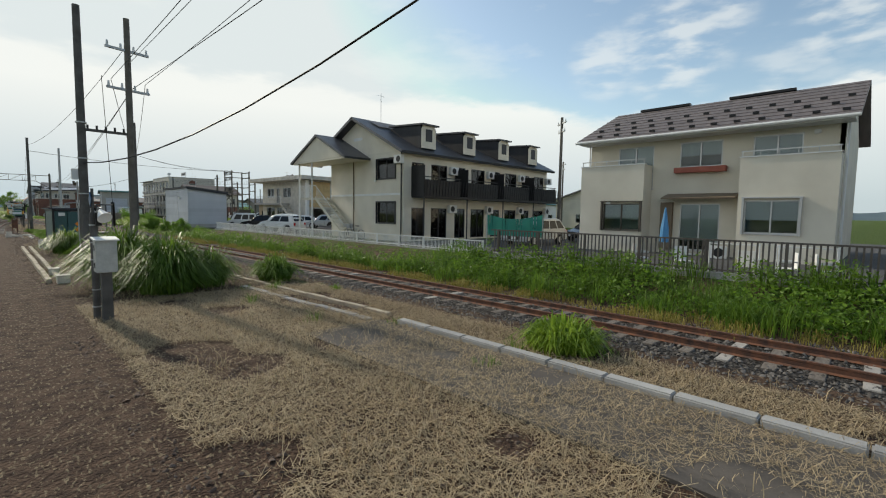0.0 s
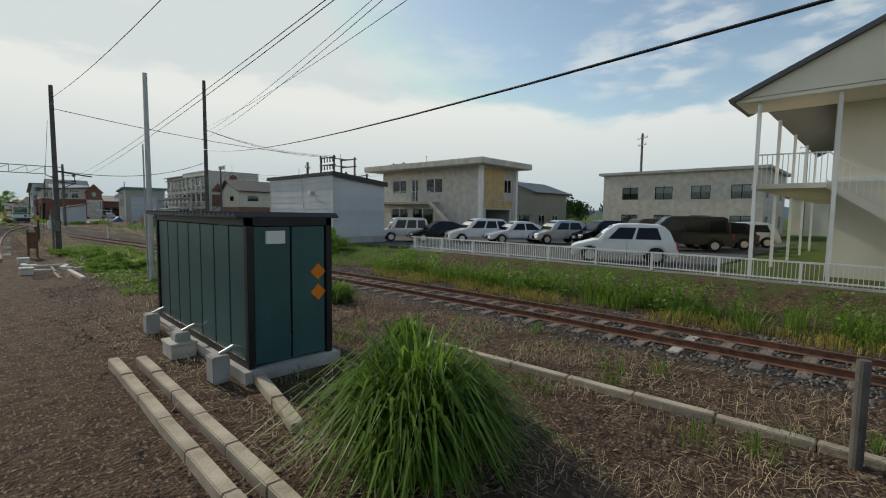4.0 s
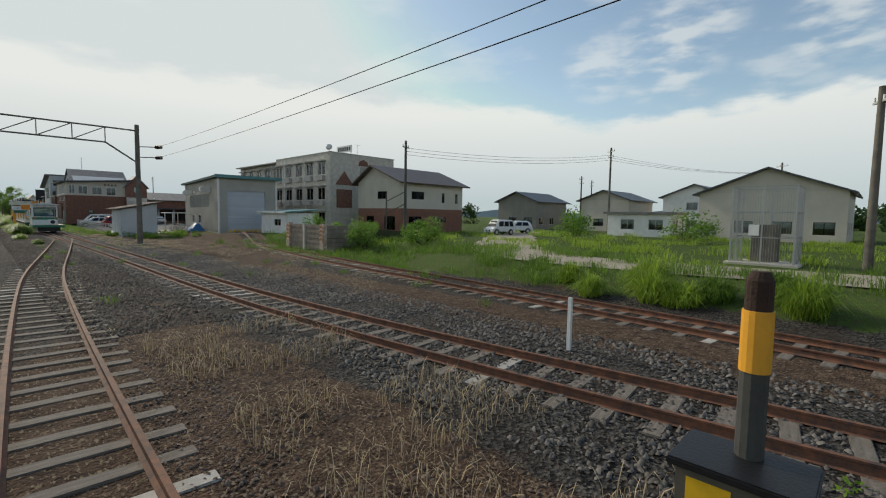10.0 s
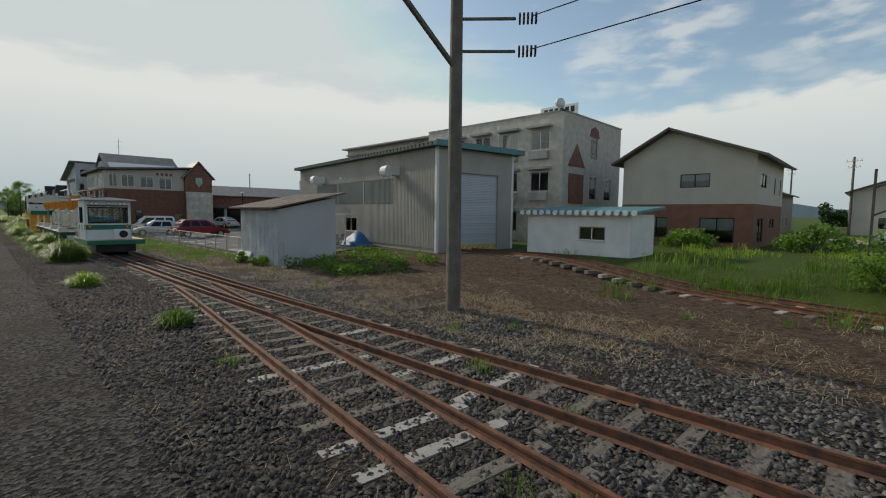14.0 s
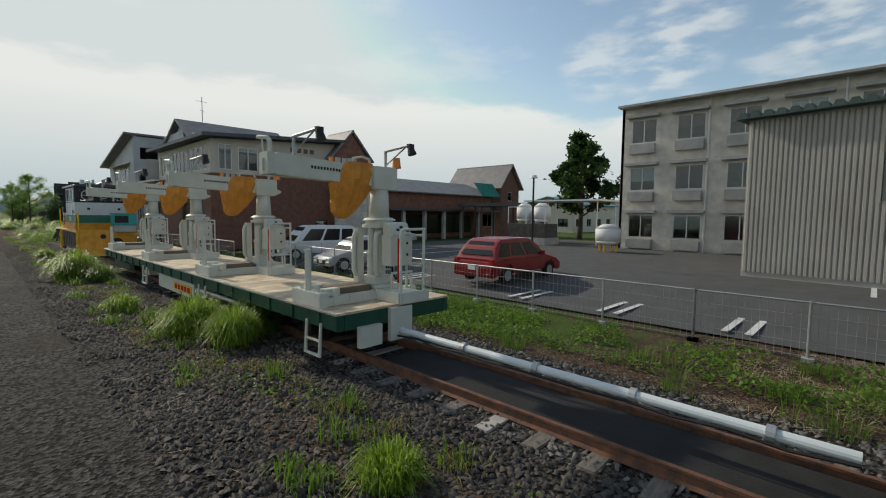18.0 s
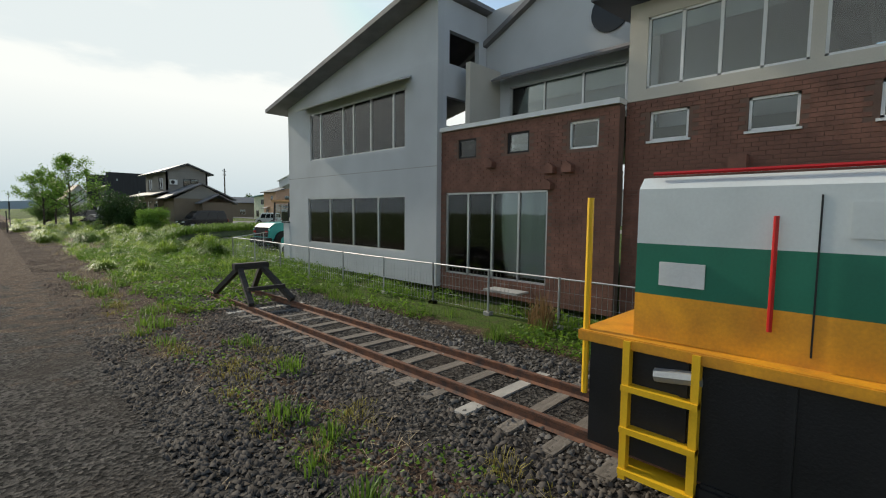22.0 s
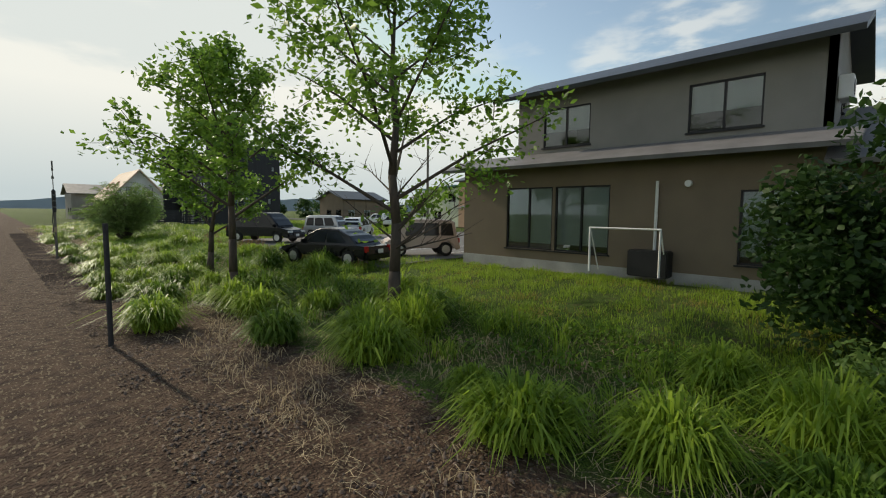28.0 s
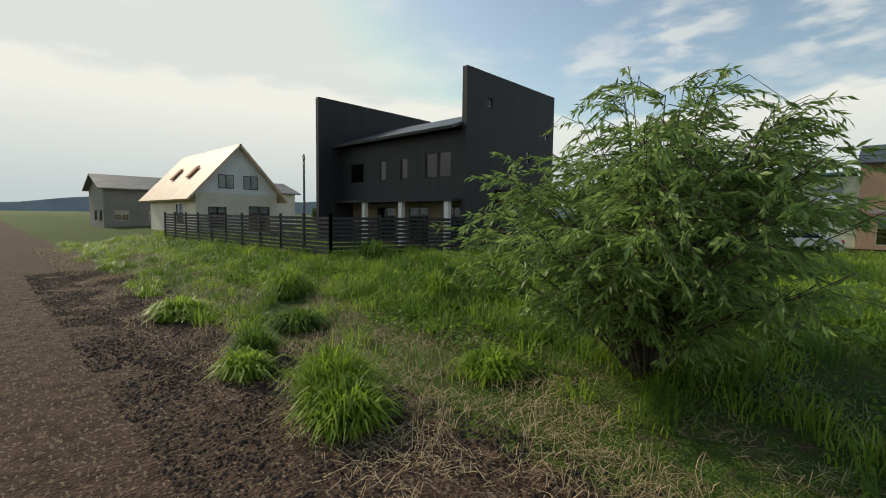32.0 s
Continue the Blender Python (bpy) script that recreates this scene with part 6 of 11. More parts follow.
def black_house():
    h = thing("black_house", (16.8, 290, 0.9), "black modern house with two sloping parapet walls", "house")
    for y, name in ((0, "parapet_wall"), (10.8, "parapet_wall")):
        x0 = 0 if y == 0 else -1.7
        hs = [(1.6, 2.0, 7.3, 7.8), (2.4, 3.3, 2.4, 3.2), (3.7, 4.5, 2.4, 3.2), (5.2, 5.6, 4.8, 5.5), (3.0, 5.0, 0.3, 1.0), (6.6, 7.0, 2.4, 3.1), (7.1, 7.5, 6.3, 6.9)] if y == 0 else []
        wall(h, "y", y, x0, 8.1, 0, 9.0, hs, BLACKW, 0.3, name)
        for q in hs:
            window(h, "y", y, *q, 1, BLACK, 0.9, False)
    up = [(1.0, 1.9, 3.7, 5.0), (2.0, 2.9, 3.7, 5.0), (4.3, 4.9, 3.7, 4.9), (6.2, 6.8, 3.7, 4.9), (8.4, 9.8, 3.7, 4.9)]
    lo = [(0.8, 2.4, 0.2, 2.2), (3.5, 5.2, 0.2, 2.2), (6.4, 8.2, 0.2, 2.2)]
    wall(h, "x", 0.0, 0.3, 10.8, 2.6, 6.0, up, BLACKW, 0.2, "front_wall")
    wall(h, "x", 0.9, 0.3, 10.8, 0, 2.6, lo, BROWNS, 0.2, "front_wall")
    for q in up:
        window(h, "x", 0.0, *q, 1, BLACK, 1.0, False)
    for q in lo:
        window(h, "x", 0.9, *q, 2, BLACK, 0.5, False)
    part("eaves_band", Mesh().box(-0.6, 0.9, 0.3, 10.8, 2.45, 2.6), BLACKW, h)
    for y in (0.7, 4.2, 7.6):
        part("column", Mesh().box(-0.5, -0.25, y, y + 0.28, 0, 2.45), WHITE, h, "white porch column")
    part("roof", Mesh().slab([(-0.7, 0.3, 5.95), (4.0, 0.3, 7.6), (4.0, 10.8, 7.6), (-0.7, 10.8, 5.95)][::-1], 0.15), ROOFD, h)
    sm = Mesh()
    for k in range(26):
        sm.bar((-0.7, 0.5 + k * 0.4, 6.0), (4.0, 0.5 + k * 0.4, 7.65), 0.035)
    part("roof_seams", sm, ROOFD, h)
    part("roof", Mesh().slab([(4.0, 0.3, 7.6), (8.3, 0.3, 6.0), (8.3, 10.8, 6.0), (4.0, 10.8, 7.6)][::-1], 0.15), ROOFD, h)
    wall(h, "x", 7.8, 0.3, 10.8, 0, 6.0, [], BLACKW)
    return h


black_house()


def slat_screen(a, b, z0, z1):
    f = thing("slat_screen", (*a, 0), "tall dark fence of horizontal slats", "fence")
    d = Vector((b[0] - a[0], b[1] - a[1], 0))
    n = round(d.length / 2)
    for k in range(n + 1):
        p = d * (k / n)
        part("post", Mesh().box(p.x - 0.05, p.x + 0.05, p.y - 0.05, p.y + 0.05, z0 - 0.3, z1), BLACK, f)
    for j in range(9):
        z = z0 + 0.08 + j * (z1 - z0 - 0.15) / 9
        part("slat", Mesh().slab([(0, 0, z), (d.x, d.y, z), (d.x, d.y, z + 0.13), (0, 0, z + 0.13)], 0.03), BLACKW, f)
    return f


slat_screen((10.2, 291.6), (9.4, 312), 0.85, 2.62)
slat_screen((10.2, 291.6), (16.5, 289.8), 0.85, 2.62)


def a_frame_house():
    h = thing("house", (15.2, 313.5, 0.9), "white house with a steep pale orange roof and skylights", "house")
    wall(h, "y", 0, -3.3, 3.3, 0, 3.3, [(-2.4, -1.0, 0.6, 2.2), (0.8, 2.6, 0.3, 2.3)], CREAM)
    for q in ((-2.4, -1.0, 0.6, 2.2), (0.8, 2.6, 0.3, 2.3)):
        window(h, "y", 0, *q, 2, BLACK, 0.3)
    part("gable_wall", Mesh().prism([(-3.4, 3.3), (3.4, 3.3), (0, 7.1)], 0.2, "y", 0), WHITE, h)
    for x in (-1.6, 0.4):
        window(h, "y", -0.06, x, x + 1.2, 3.7, 4.8, 2, BLACK, 0.4, False)
    wall(h, "x", -3.3, 0.2, 13, 0, 3.3, [(3, 5, 0.8, 2.4)], CREAM)
    window(h, "x", -3.3, 3, 5, 0.8, 2.4, 2, BLACK, 0.3)
    wall(h, "x", 3.1, 0.2, 13, 0, 3.3, [], CREAM)
    wall(h, "y", 12.8, -3.1, 3.1, 0, 3.3, [], CREAM)
    gable_roof(h, "y", -0.6, 14, -4.1, 4.1, 0, 2.75, 7.35, 0.16, ROOFT)
    for y in (4.0, 8.5):
        part("skylight", Mesh().slab([(-2.5, y, 4.68), (-2.5, y + 0.8, 4.68), (-1.6, y + 0.8, 5.68), (-1.6, y, 5.68)], 0.1), mat("rust skylight", (0.35, 0.14, 0.07)) if y < 5 else bpy.data.materials["rust skylight"], h)
    return h


a_frame_house()


def salmon_shop():
    h = thing("house", (42.0, 270.8, 0.75), "two-storey salmon house with a shop front and pale green annex", "house")
    W, D, Z = 11.5, 5.6, 5.9
    up, lo = [(2.0, 5.2, 3.7, 5.0), (6.2, 9.4, 3.7, 5.0)], [(1.2, 3.0, 0.2, 2.2), (3.8, 8.4, 0.2, 2.4)]
    wall(h, "y", 0, 0.18, W, 0, Z, up + lo, SALM)
    for q in up + lo:
        window(h, "y", 0, *q, 3, ALU, 0.4, False)
    side = [(1.2, 2.2, 3.9, 5.0), (3.4, 4.6, 0.3, 2.2)]
    wall(h, "x", 0, 0, D, 0, Z, side, SALM)
    for q in side:
        window(h, "x", 0, *q, 2, ALU, 0.4, False)
    wall(h, "x", W - 0.18, 0.18, D, 0, Z, [], SALM)
    wall(h, "y", D - 0.18, 0.18, W - 0.18, 0, Z, [], SALM)
    gable(h, "y", 0, 0, W, W / 2, Z, 7.5, SALM)
    gable_roof(h, "y", -0.7, D + 0.2, -0.7, W + 0.7, W / 2, Z - 0.1, 7.7, 0.15, ROOFD)
    part("shop_canopy", Mesh().slab([(1.0, -1.5, 2.5), (10.5, -1.5, 2.5), (10.5, 0, 2.95), (1.0, 0, 2.95)], 0.08), ROOFD, h)
    for x in (1.3, 4.3, 7.3, 10.2):
        part("canopy_post", Mesh().box(x, x + 0.1, -1.4, -1.3, 0, 2.5), BROWNS, h)
    part("side_canopy", Mesh().slab([(-1.0, 2.9, 2.35), (-1.0, 5.0, 2.35), (0, 5.0, 2.7), (0, 2.9, 2.7)], 0.06), ROOFG, h)
    pale = mat("pale green wall", (0.60, 0.63, 0.48))
    hs = [(6.4, 7.8, 3.2, 4.3), (9.0, 10.4, 0.5, 2.0)]
    wall(h, "x", 0.3, D + 0.02, 11.4, 0, 5.0, hs, pale, name="annex_wall")
    for q in hs:
        window(h, "x", 0.3, *q, 2, ALU, 0.5, False)
    wall(h, "y", 11.2, 0.5, 8, 0, 5.0, [], pale, name="annex_wall")
    part("annex_roof", Mesh().slab([(-0.3, D + 0.2, 5.35), (-0.3, 12.0, 5.0), (8.4, 12.0, 5.0), (8.4, D + 0.2, 5.35)][::-1], 0.14), ROOFB, h)
    return h



salmon_shop()


# ---- plain houses further off ----
def plain_house(x, y, w, d, h, wallm, roofm, turn=0.0, ridge="x", rise=1.4, label="two-storey house with a pitched roof", z=None):
    z = H(x, y) if z is None else z
    b = thing("house", (x, y, z), label, "house", turn=turn)
    hs = []
    for f in range(max(1, int(h / 2.7))):
        for k in range(max(1, int(d / 3.2))):
            hs.append((0.8 + k * 3.2, 2.4 + k * 3.2, 0.8 + f * 2.7, 2.0 + f * 2.7))
    wall(b, "x", 0, 0, d, 0, h, hs, wallm)
    for q in hs:
        window(b, "x", 0, *q, 2, BLACK if wallm is not WHITE else ALU, 0.5, False)
    hs = []
    for f in range(max(1, int(h / 2.7))):
        for k in range(max(1, int(w / 3.4))):
            hs.append((1.0 + k * 3.4, 2.4 + k * 3.4, 0.8 + f * 2.7, 2.0 + f * 2.7))
    wall(b, "y", 0, 0.18, w, 0, h, hs, wallm)
    for q in hs:
        window(b, "y", 0, *q, 2, ALU, 0.4, False)
    wall(b, "x", w - 0.18, 0.18, d, 0, h, [], wallm)
    wall(b, "y", d - 0.18, 0.18, w - 0.18, 0, h, [], wallm)
    if rise < 0.3:
        part("roof", Mesh().box(-0.4, w + 0.4, -0.4, d + 0.4, h, h + 0.25), roofm, b)
    elif ridge == "x":
        gable(b, "x", 0, 0, d, d / 2, h, h + rise, wallm)
        gable_roof(b, "x", -0.6, w + 0.6, -0.6, d + 0.6, d / 2, h - 0.1, h + rise + 0.1, 0.15, roofm)
    else:
        gable(b, "y", 0, 0, w, w / 2, h, h + rise, wallm)
        gable_roof(b, "y", -0.6, d + 0.6, -0.6, w + 0.6, w / 2, h - 0.1, h + rise + 0.1, 0.15, roofm)
    return b


plain_house(56, 244, 9, 9, 5.4, GREENH, ROOFD, rise=0.9, ridge="y", label="grey green two-storey house with a flat pitched roof")
plain_house(60, 228, 10, 9, 5.2, SALM, ROOFD, rise=0.5, label="salmon two-storey house with wide balconies")
plain_house(76, 216, 14, 9, 6.4, BEIGE, ROOFG, rise=0.2, label="beige flat-roofed house with a roof terrace rail")
plain_house(80, 256, 9, 8, 5.2, WHITE, ROOFD, label="white house with a dark roof")
plain_house(53.4, 92.6, 4.5, 7.2, 2.6, WHITE, ROOFG, rise=0.2, label="low white garage block")
plain_house(76, 92, 12, 9, 5.6, WHITE, ROOFD, rise=1.8, ridge="x", label="white house with dark hipped roof and glazed porch")
plain_house(70, 104, 10, 8, 5.0, BEIGE, ROOFD, rise=1.5, label="beige house with a dark roof")
plain_house(45, 134, 9, 7, 3.4, WHITE, ROOFB, rise=1.0, label="white single-storey house with green roof")
plain_house(66, 118, 10, 8, 4.8, GREYS, ROOFD, rise=1.6, label="grey house with a dark roof")
plain_house(84, 130, 11, 8, 4.8, CREAM, ROOFT, rise=1.6, label="cream house with a reddish roof")
plain_house(46, 37, 11, 14, 6.0, CONCW, CONC, rise=0.2, label="pale two-storey flat-roofed building behind the car park")
plain_house(62, 28, 9, 9, 4.2, CREAM, ROOFG, rise=1.4, label="cream house with a hipped grey roof")
plain_house(70, 46, 12, 8, 4.0, WHITE, ROOFB, rise=1.6, label="long house with a teal roof")
plain_house(50, 62, 8, 8, 5.0, GREYS, ROOFD, rise=1.4, label="grey house with a dark roof")
plain_house(29.6, 66.2, 5, 3.3, 2.9, mat("tan block wall", (0.42, 0.33, 0.22)), CONC, rise=0.2, label="tan substation control hut")
plain_house(30, -14, 9, 9, 5.2, GREYS, ROOFB, rise=1.2, label="grey house with a teal roof")
plain_house(86, 292, 12, 9, 4.6, CREAM, mat("red tile roof", (0.38, 0.10, 0.06)), rise=1.5, label="cream house with a red tiled roof")
plain_house(62, 300, 9, 8, 4.8, WHITE, ROOFG, rise=1.6, ridge="y", label="white house with a grey gable roof")
plain_house(44, 306, 9, 8, 4.0, BROWNS, ROOFD, rise=1.4, label="brown house with a dark roof")
plain_house(100, 312, 10, 9, 5.0, CREAM, ROOFD, rise=1.4, label="cream house with a dark roof")
plain_house(10, 338, 9, 9, 4.6, GREYS, ROOFG, rise=1.6, label="grey house with a grey roof")
plain_house(22, 334, 9, 9, 4.6, CREAM, ROOFG, rise=1.4, label="cream house with a grey roof")
plain_house(90, 176, 16, 10, 4.6, GREYW, ROOFB, rise=1.2, label="long grey building with teal roof")
plain_house(60, 176, 14, 8, 4.2, CREAM, ROOFB, rise=1.0, label="pale low building with teal roof")
plain_house(64, 154, 12, 9, 5.0, GREYS, ROOFD, rise=1.4, label="grey house with a dark roof")
plain_house(55, 78.1, 13, 12.2, 4.9, BEIGE, ROOFD, rise=2.4, ridge="x", label="large beige house with a dark pitched roof")


# ---- writing ----
def words(text, size, m, material, parent, name="writing"):
    c = bpy.data.curves.new(name, "FONT")
    c.body, c.size, c.extrude = text, size, 0.003
    c.align_x, c.align_y = "CENTER", "CENTER"
    tmp = bpy.data.objects.new(name, c)
    scene.collection.objects.link(tmp)
    bpy.context.view_layer.update()
    me = bpy.data.meshes.new_from_object(tmp.evaluated_get(bpy.context.evaluated_depsgraph_get()))
    bpy.data.objects.remove(tmp)
    me.materials.clear()
    me.materials.append(material)
    ob = new(name, me)
    ob.parent = parent
    ob.matrix_basis = m
    return ob


FACE_X = pose(0, 0, 0, 90, 0, -90)     # letters that face the passing train


# ---- road vehicles ----
def car(loc, turn, paint, style="hatch", label="parked car", group="parked cars"):
    """A car whose nose points along local +y."""
    dims = {"hatch": (3.8, 1.66, 1.52), "kei": (3.4, 1.48, 1.66), "sedan": (4.5, 1.76, 1.45), "suv": (4.5, 1.84, 1.62), "van": (4.7, 1.72, 1.85), "bus": (4.9, 1.7, 2.0)}
    L, W, Hh = dims[style]
    b = thing("car", loc, label, "car", group, turn)
    y0, y1 = -L / 2, L / 2
    belt, clear = Hh * (0.58 if style not in ("van", "bus", "kei") else 0.52), 0.2
    nose = belt * (0.86 if style in ("van", "bus", "kei") else 0.8)
    ya, yb = y1 - L * 0.19, y0 + L * 0.19
    r = 0.31
    def arch(yc):
        return [(yc + r * 1.15 * math.cos(t), r + r * 1.15 * math.sin(t)) for t in (0.15, 0.7, 1.25, 1.9, 2.45, 2.99)]
    low = [(y1 - 0.02, clear + 0.05), (y1, nose * 0.7), (y1 - 0.1, nose * 0.93), (y1 - L * ({"van": 0.19, "bus": 0.08, "kei": 0.14}.get(style, 0.24)), belt)]
    low += [(y0 + L * (0.03 if style != "sedan" else 0.16), belt), (y0 + 0.03, belt * 0.92), (y0, belt * 0.6), (y0 + 0.04, clear + 0.05)]
    low += [(p[0], p[1]) for p in reversed(arch(yb))] + [(p[0], p[1]) for p in reversed(arch(ya))]
    body = part("body", Mesh().prism(low, W, "x", -W / 2), paint, b, bevel=0.075)
    front = y1 - L * {"van": 0.17, "bus": 0.06, "kei": 0.16}.get(style, 0.25)
    rear = y0 + L * {"sedan": 0.1}.get(style, 0.03)
    tf, tr = front - L * (0.12 if style in ("bus", "kei") else 0.17), rear + L * {"sedan": 0.2, "hatch": 0.09, "suv": 0.1}.get(style, 0.04)
    big = style in ("van", "bus", "kei")
    tum = 0.11 if big else 0.2
    outline = [(front, belt - 0.04), ((front + tf) / 2 + 0.02, (belt + Hh) / 2 + 0.02), (tf, Hh - 0.07), (tf - 0.22, Hh - 0.012), ((tf + tr) / 2, Hh), (tr + 0.18, Hh - 0.03), (tr, Hh - 0.1), ((rear + tr) / 2 - 0.02, (belt + Hh) / 2 + 0.03), (rear, belt - 0.04)]
    zc, cab = (belt + Hh) / 2, Mesh()
    slices = ((-1, 0.93, 0.045), (-0.94, 0.985, 0.012), (-0.8, 1, 0.0), (0.8, 1, 0.0), (0.94, 0.985, 0.012), (1, 0.93, 0.045))
    for fx, sc, drop in slices:
        for yy, zz in outline:
            up = max(0.0, (zz - belt) / (Hh - belt))
            cab.v.append((fx * (W / 2 - 0.035 - tum * up), (front + rear) / 2 + (yy - (front + rear) / 2) * (1 - (1 - sc) * 0.25), zz - drop * up))
    n = len(outline)
    for j in range(len(slices) - 1):
        cab.f += [(j * n + i, j * n + (i + 1) % n, (j + 1) * n + (i + 1) % n, (j + 1) * n + i) for i in range(n)]
    cab.f += [tuple(range(n)), tuple(range((len(slices) - 1) * n, len(slices) * n))]
    part("cabin", cab, paint, b, smooth=False)

    def pane(name, q):
        c = sum((Vector(p) for p in q), Vector()) / 4
        nv = (Vector(q[1]) - Vector(q[0])).cross(Vector(q[3]) - Vector(q[0])).normalized()
        if nv.dot(c - Vector((0, (front + rear) / 2, zc - 0.3))) < 0:
            nv = -nv
        return part(name, Mesh().add([tuple(Vector(p) + nv * 0.004) for p in q] + [tuple(Vector(p) + nv * 0.012) for p in q], [(3, 2, 1, 0), (4, 5, 6, 7), (0, 1, 5, 4), (1, 2, 6, 5), (2, 3, 7, 6), (3, 0, 4, 7)]), CARGL, b, "dark tinted glass")

    def on(f, up, xs, off=0.0):
        yy = (front + (rear - front) * f) * (1 - up) + (tf + (tr - tf) * f) * up
        return (xs * (W / 2 - 0.035 + off - tum * up), yy, belt + (Hh - 0.07 - belt) * up)
    wf = [on(0, 0.08, -0.88), on(0, 0.08, 0.88), on(0, 0.95, 0.84), on(0, 0.95, -0.84)]
    pane("windscreen", [(p[0], p[1] + 0.03, p[2]) for p in wf])
    wr = [on(1, 0.15, -0.82), on(1, 0.15, 0.82), on(1, 0.9, 0.78), on(1, 0.9, -0.78)]
    pane("rear_window", [(p[0], p[1] - 0.03, p[2]) for p in wr])
    cuts = ((0.1, 0.38), (0.42, 0.68), (0.72, 0.94)) if big or style == "suv" else ((0.14, 0.46), (0.5, 0.84))
    for xs in (-1, 1):
        for f0, f1 in cuts:
            pane("side_window", [on(f0, 0.08, xs), on(f1, 0.08, xs), on(f1, 0.84, xs), on(f0, 0.84, xs)])
        part("door_seam", Mesh().box(xs * (W / 2 + 0.002) - 0.004, xs * (W / 2 + 0.002) + 0.004, front + (rear - front) * 0.4, front + (rear - front) * 0.4 + 0.012, 0.3, belt - 0.06), BLACK, b)
    part("grille", Mesh().box(-W * 0.24, W * 0.24, y1 - 0.03, y1 + 0.006, nose * 0.48, nose * 0.74), BLACK, b, bevel=0.01)
    for s in (-1, 1):
        part("mirror", Mesh().box(s * (W / 2 + 0.02) - 0.08, s * (W / 2 + 0.02) + 0.08, front - 0.35, front - 0.22, belt, belt + 0.16), paint, b, bevel=0.03)
        part("headlight", Mesh().box(s * W * 0.36 - 0.2, s * W * 0.36 + 0.2, y1 - 0.14, y1 - 0.02, nose * 0.72, nose * 0.9), LAMPW, b, bevel=0.03)
        part("tail_light", Mesh().box(s * W * 0.43 - 0.09, s * W * 0.43 + 0.09, y0 - 0.005, y0 + 0.12, belt * 0.68, belt * 0.95), LAMPR, b, bevel=0.02)
        for yc in (ya, yb):
            w = part("wheel", Mesh().cyl((s * (W / 2 - 0.2), yc, r), (s * (W / 2 - 0.01), yc, r), r, n=18), RUBBER, b, bevel=0.02)
            part("rim", Mesh().cyl((s * (W / 2 - 0.05), yc, r), (s * (W / 2 + 0.004), yc, r), r * 0.62, n=10), ALU, w)
    part("bumper", Mesh().box(-W / 2 + 0.06, W / 2 - 0.06, y0 - 0.05, y0 + 0.1, 0.3, 0.5), paint, b, bevel=0.03)
    part("plate", Mesh().box(-0.17, 0.17, y0 - 0.058, y0 - 0.05, 0.52, 0.68), WHITE, b)
    part("plate", Mesh().box(-0.17, 0.17, y1 - 0.01, y1 + 0.01, 0.38, 0.54), WHITE, b)
    return b


def parked(x, y, turn, paint, style, label, group="parked cars"):
    return car((x, y, H(x, y) + 0.055), turn, paint, style, label, group)


parked(23.5, 15.4, 90, SILCAR, "suv", "silver estate car parked beside the apartment house")
parked(30, 15.0, 70, BLKCAR, "hatch", "dark hatchback parked in the yard")
parked(17.6, 37.0, 28, WHTCAR, "hatch", "white hatchback parked beside the white fence")
for k, (p_, s_, n_) in enumerate(((SILCAR, "kei", "pale silver small car"), (BLKCAR, "sedan", "dark sedan"), (WHTCAR, "suv", "white estate car"), (WHTCAR, "sedan", "white saloon car"), (SILCAR, "hatch", "silver hatchback"), (BLKCAR, "hatch", "dark blue hatchback"), (BLKCAR, "kei", "black small car"))):
    parked(21.0 + 1.3 * k, 54.0 - 2.3 * k, 60, p_, s_, n_ + " in the row behind the siding")
parked(26.5, 37.5, 30, BLKCAR, "van", "black van in the row behind the siding")
parked(29.5, 36.5, 30, BLKCAR, "hatch", "black hatchback in the row behind the siding")
parked(33, 36, 30, WHTCAR, "hatch", "white hatchback in the row behind the siding")
parked(40, 106, 80, WHTCAR, "kei", "white small van far along the sandy track")
parked(46, 108, 60, WHTCAR, "hatch", "white hatchback by the far garages")
parked(14.35, 154.5, -90, REDP, "suv", "dark red sport utility car on the car park")
parked(13.3, 167.0, 82, WHTCAR, "van", "white minivan parked behind the fence")
parked(12.35, 161.6, 84, SILCAR, "hatch", "silver hatchback parked behind the fence")
parked(22.8, 172.4, 15, SILCAR, "sedan", "silver saloon beside the brick building")
parked(18.7, 204.2, 55, WHTCAR, "bus", "white high-roof van on the sandy yard")
parked(25, 220, 60, WHTCAR, "van", "white minivan on the sandy yard")
parked(28, 218.6, 60, WHTCAR, "van", "white minivan parked in a row")
parked(26.4, 215.2, 70, SILCAR, "hatch", "silver hatchback parked in a row")
parked(29.5, 213.6, 70, WHTCAR, "kei", "white small car parked in a row")
parked(28.4, 244, 30, WHTCAR, "kei", "white small van by the dark houses")
parked(15.8, 231.6, 101, BLKCAR, "van", "black van in front of the brown house")
parked(9.9, 253.4, 18, BLKCAR, "sedan", "black saloon parked behind the trees")
parked(13.9, 252.6, 60, PNKCAR, "kei", "beige pink small car parked on the asphalt")
parked(12.3, 265.4, -152, BLKCAR, "van", "black minivan parked at the grass edge")
parked(17.2, 266.0, -150, SILCAR, "kei", "silver small car behind the black minivan")
parked(20.0, 266.5, -50, WHTCAR, "hatch", "white hatchback on the asphalt")
parked(33.5, 279, 20, WHTCAR, "sedan", "white saloon on the road")
parked(36.5, 286, 10, WHTCAR, "hatch", "white hatchback on the road")


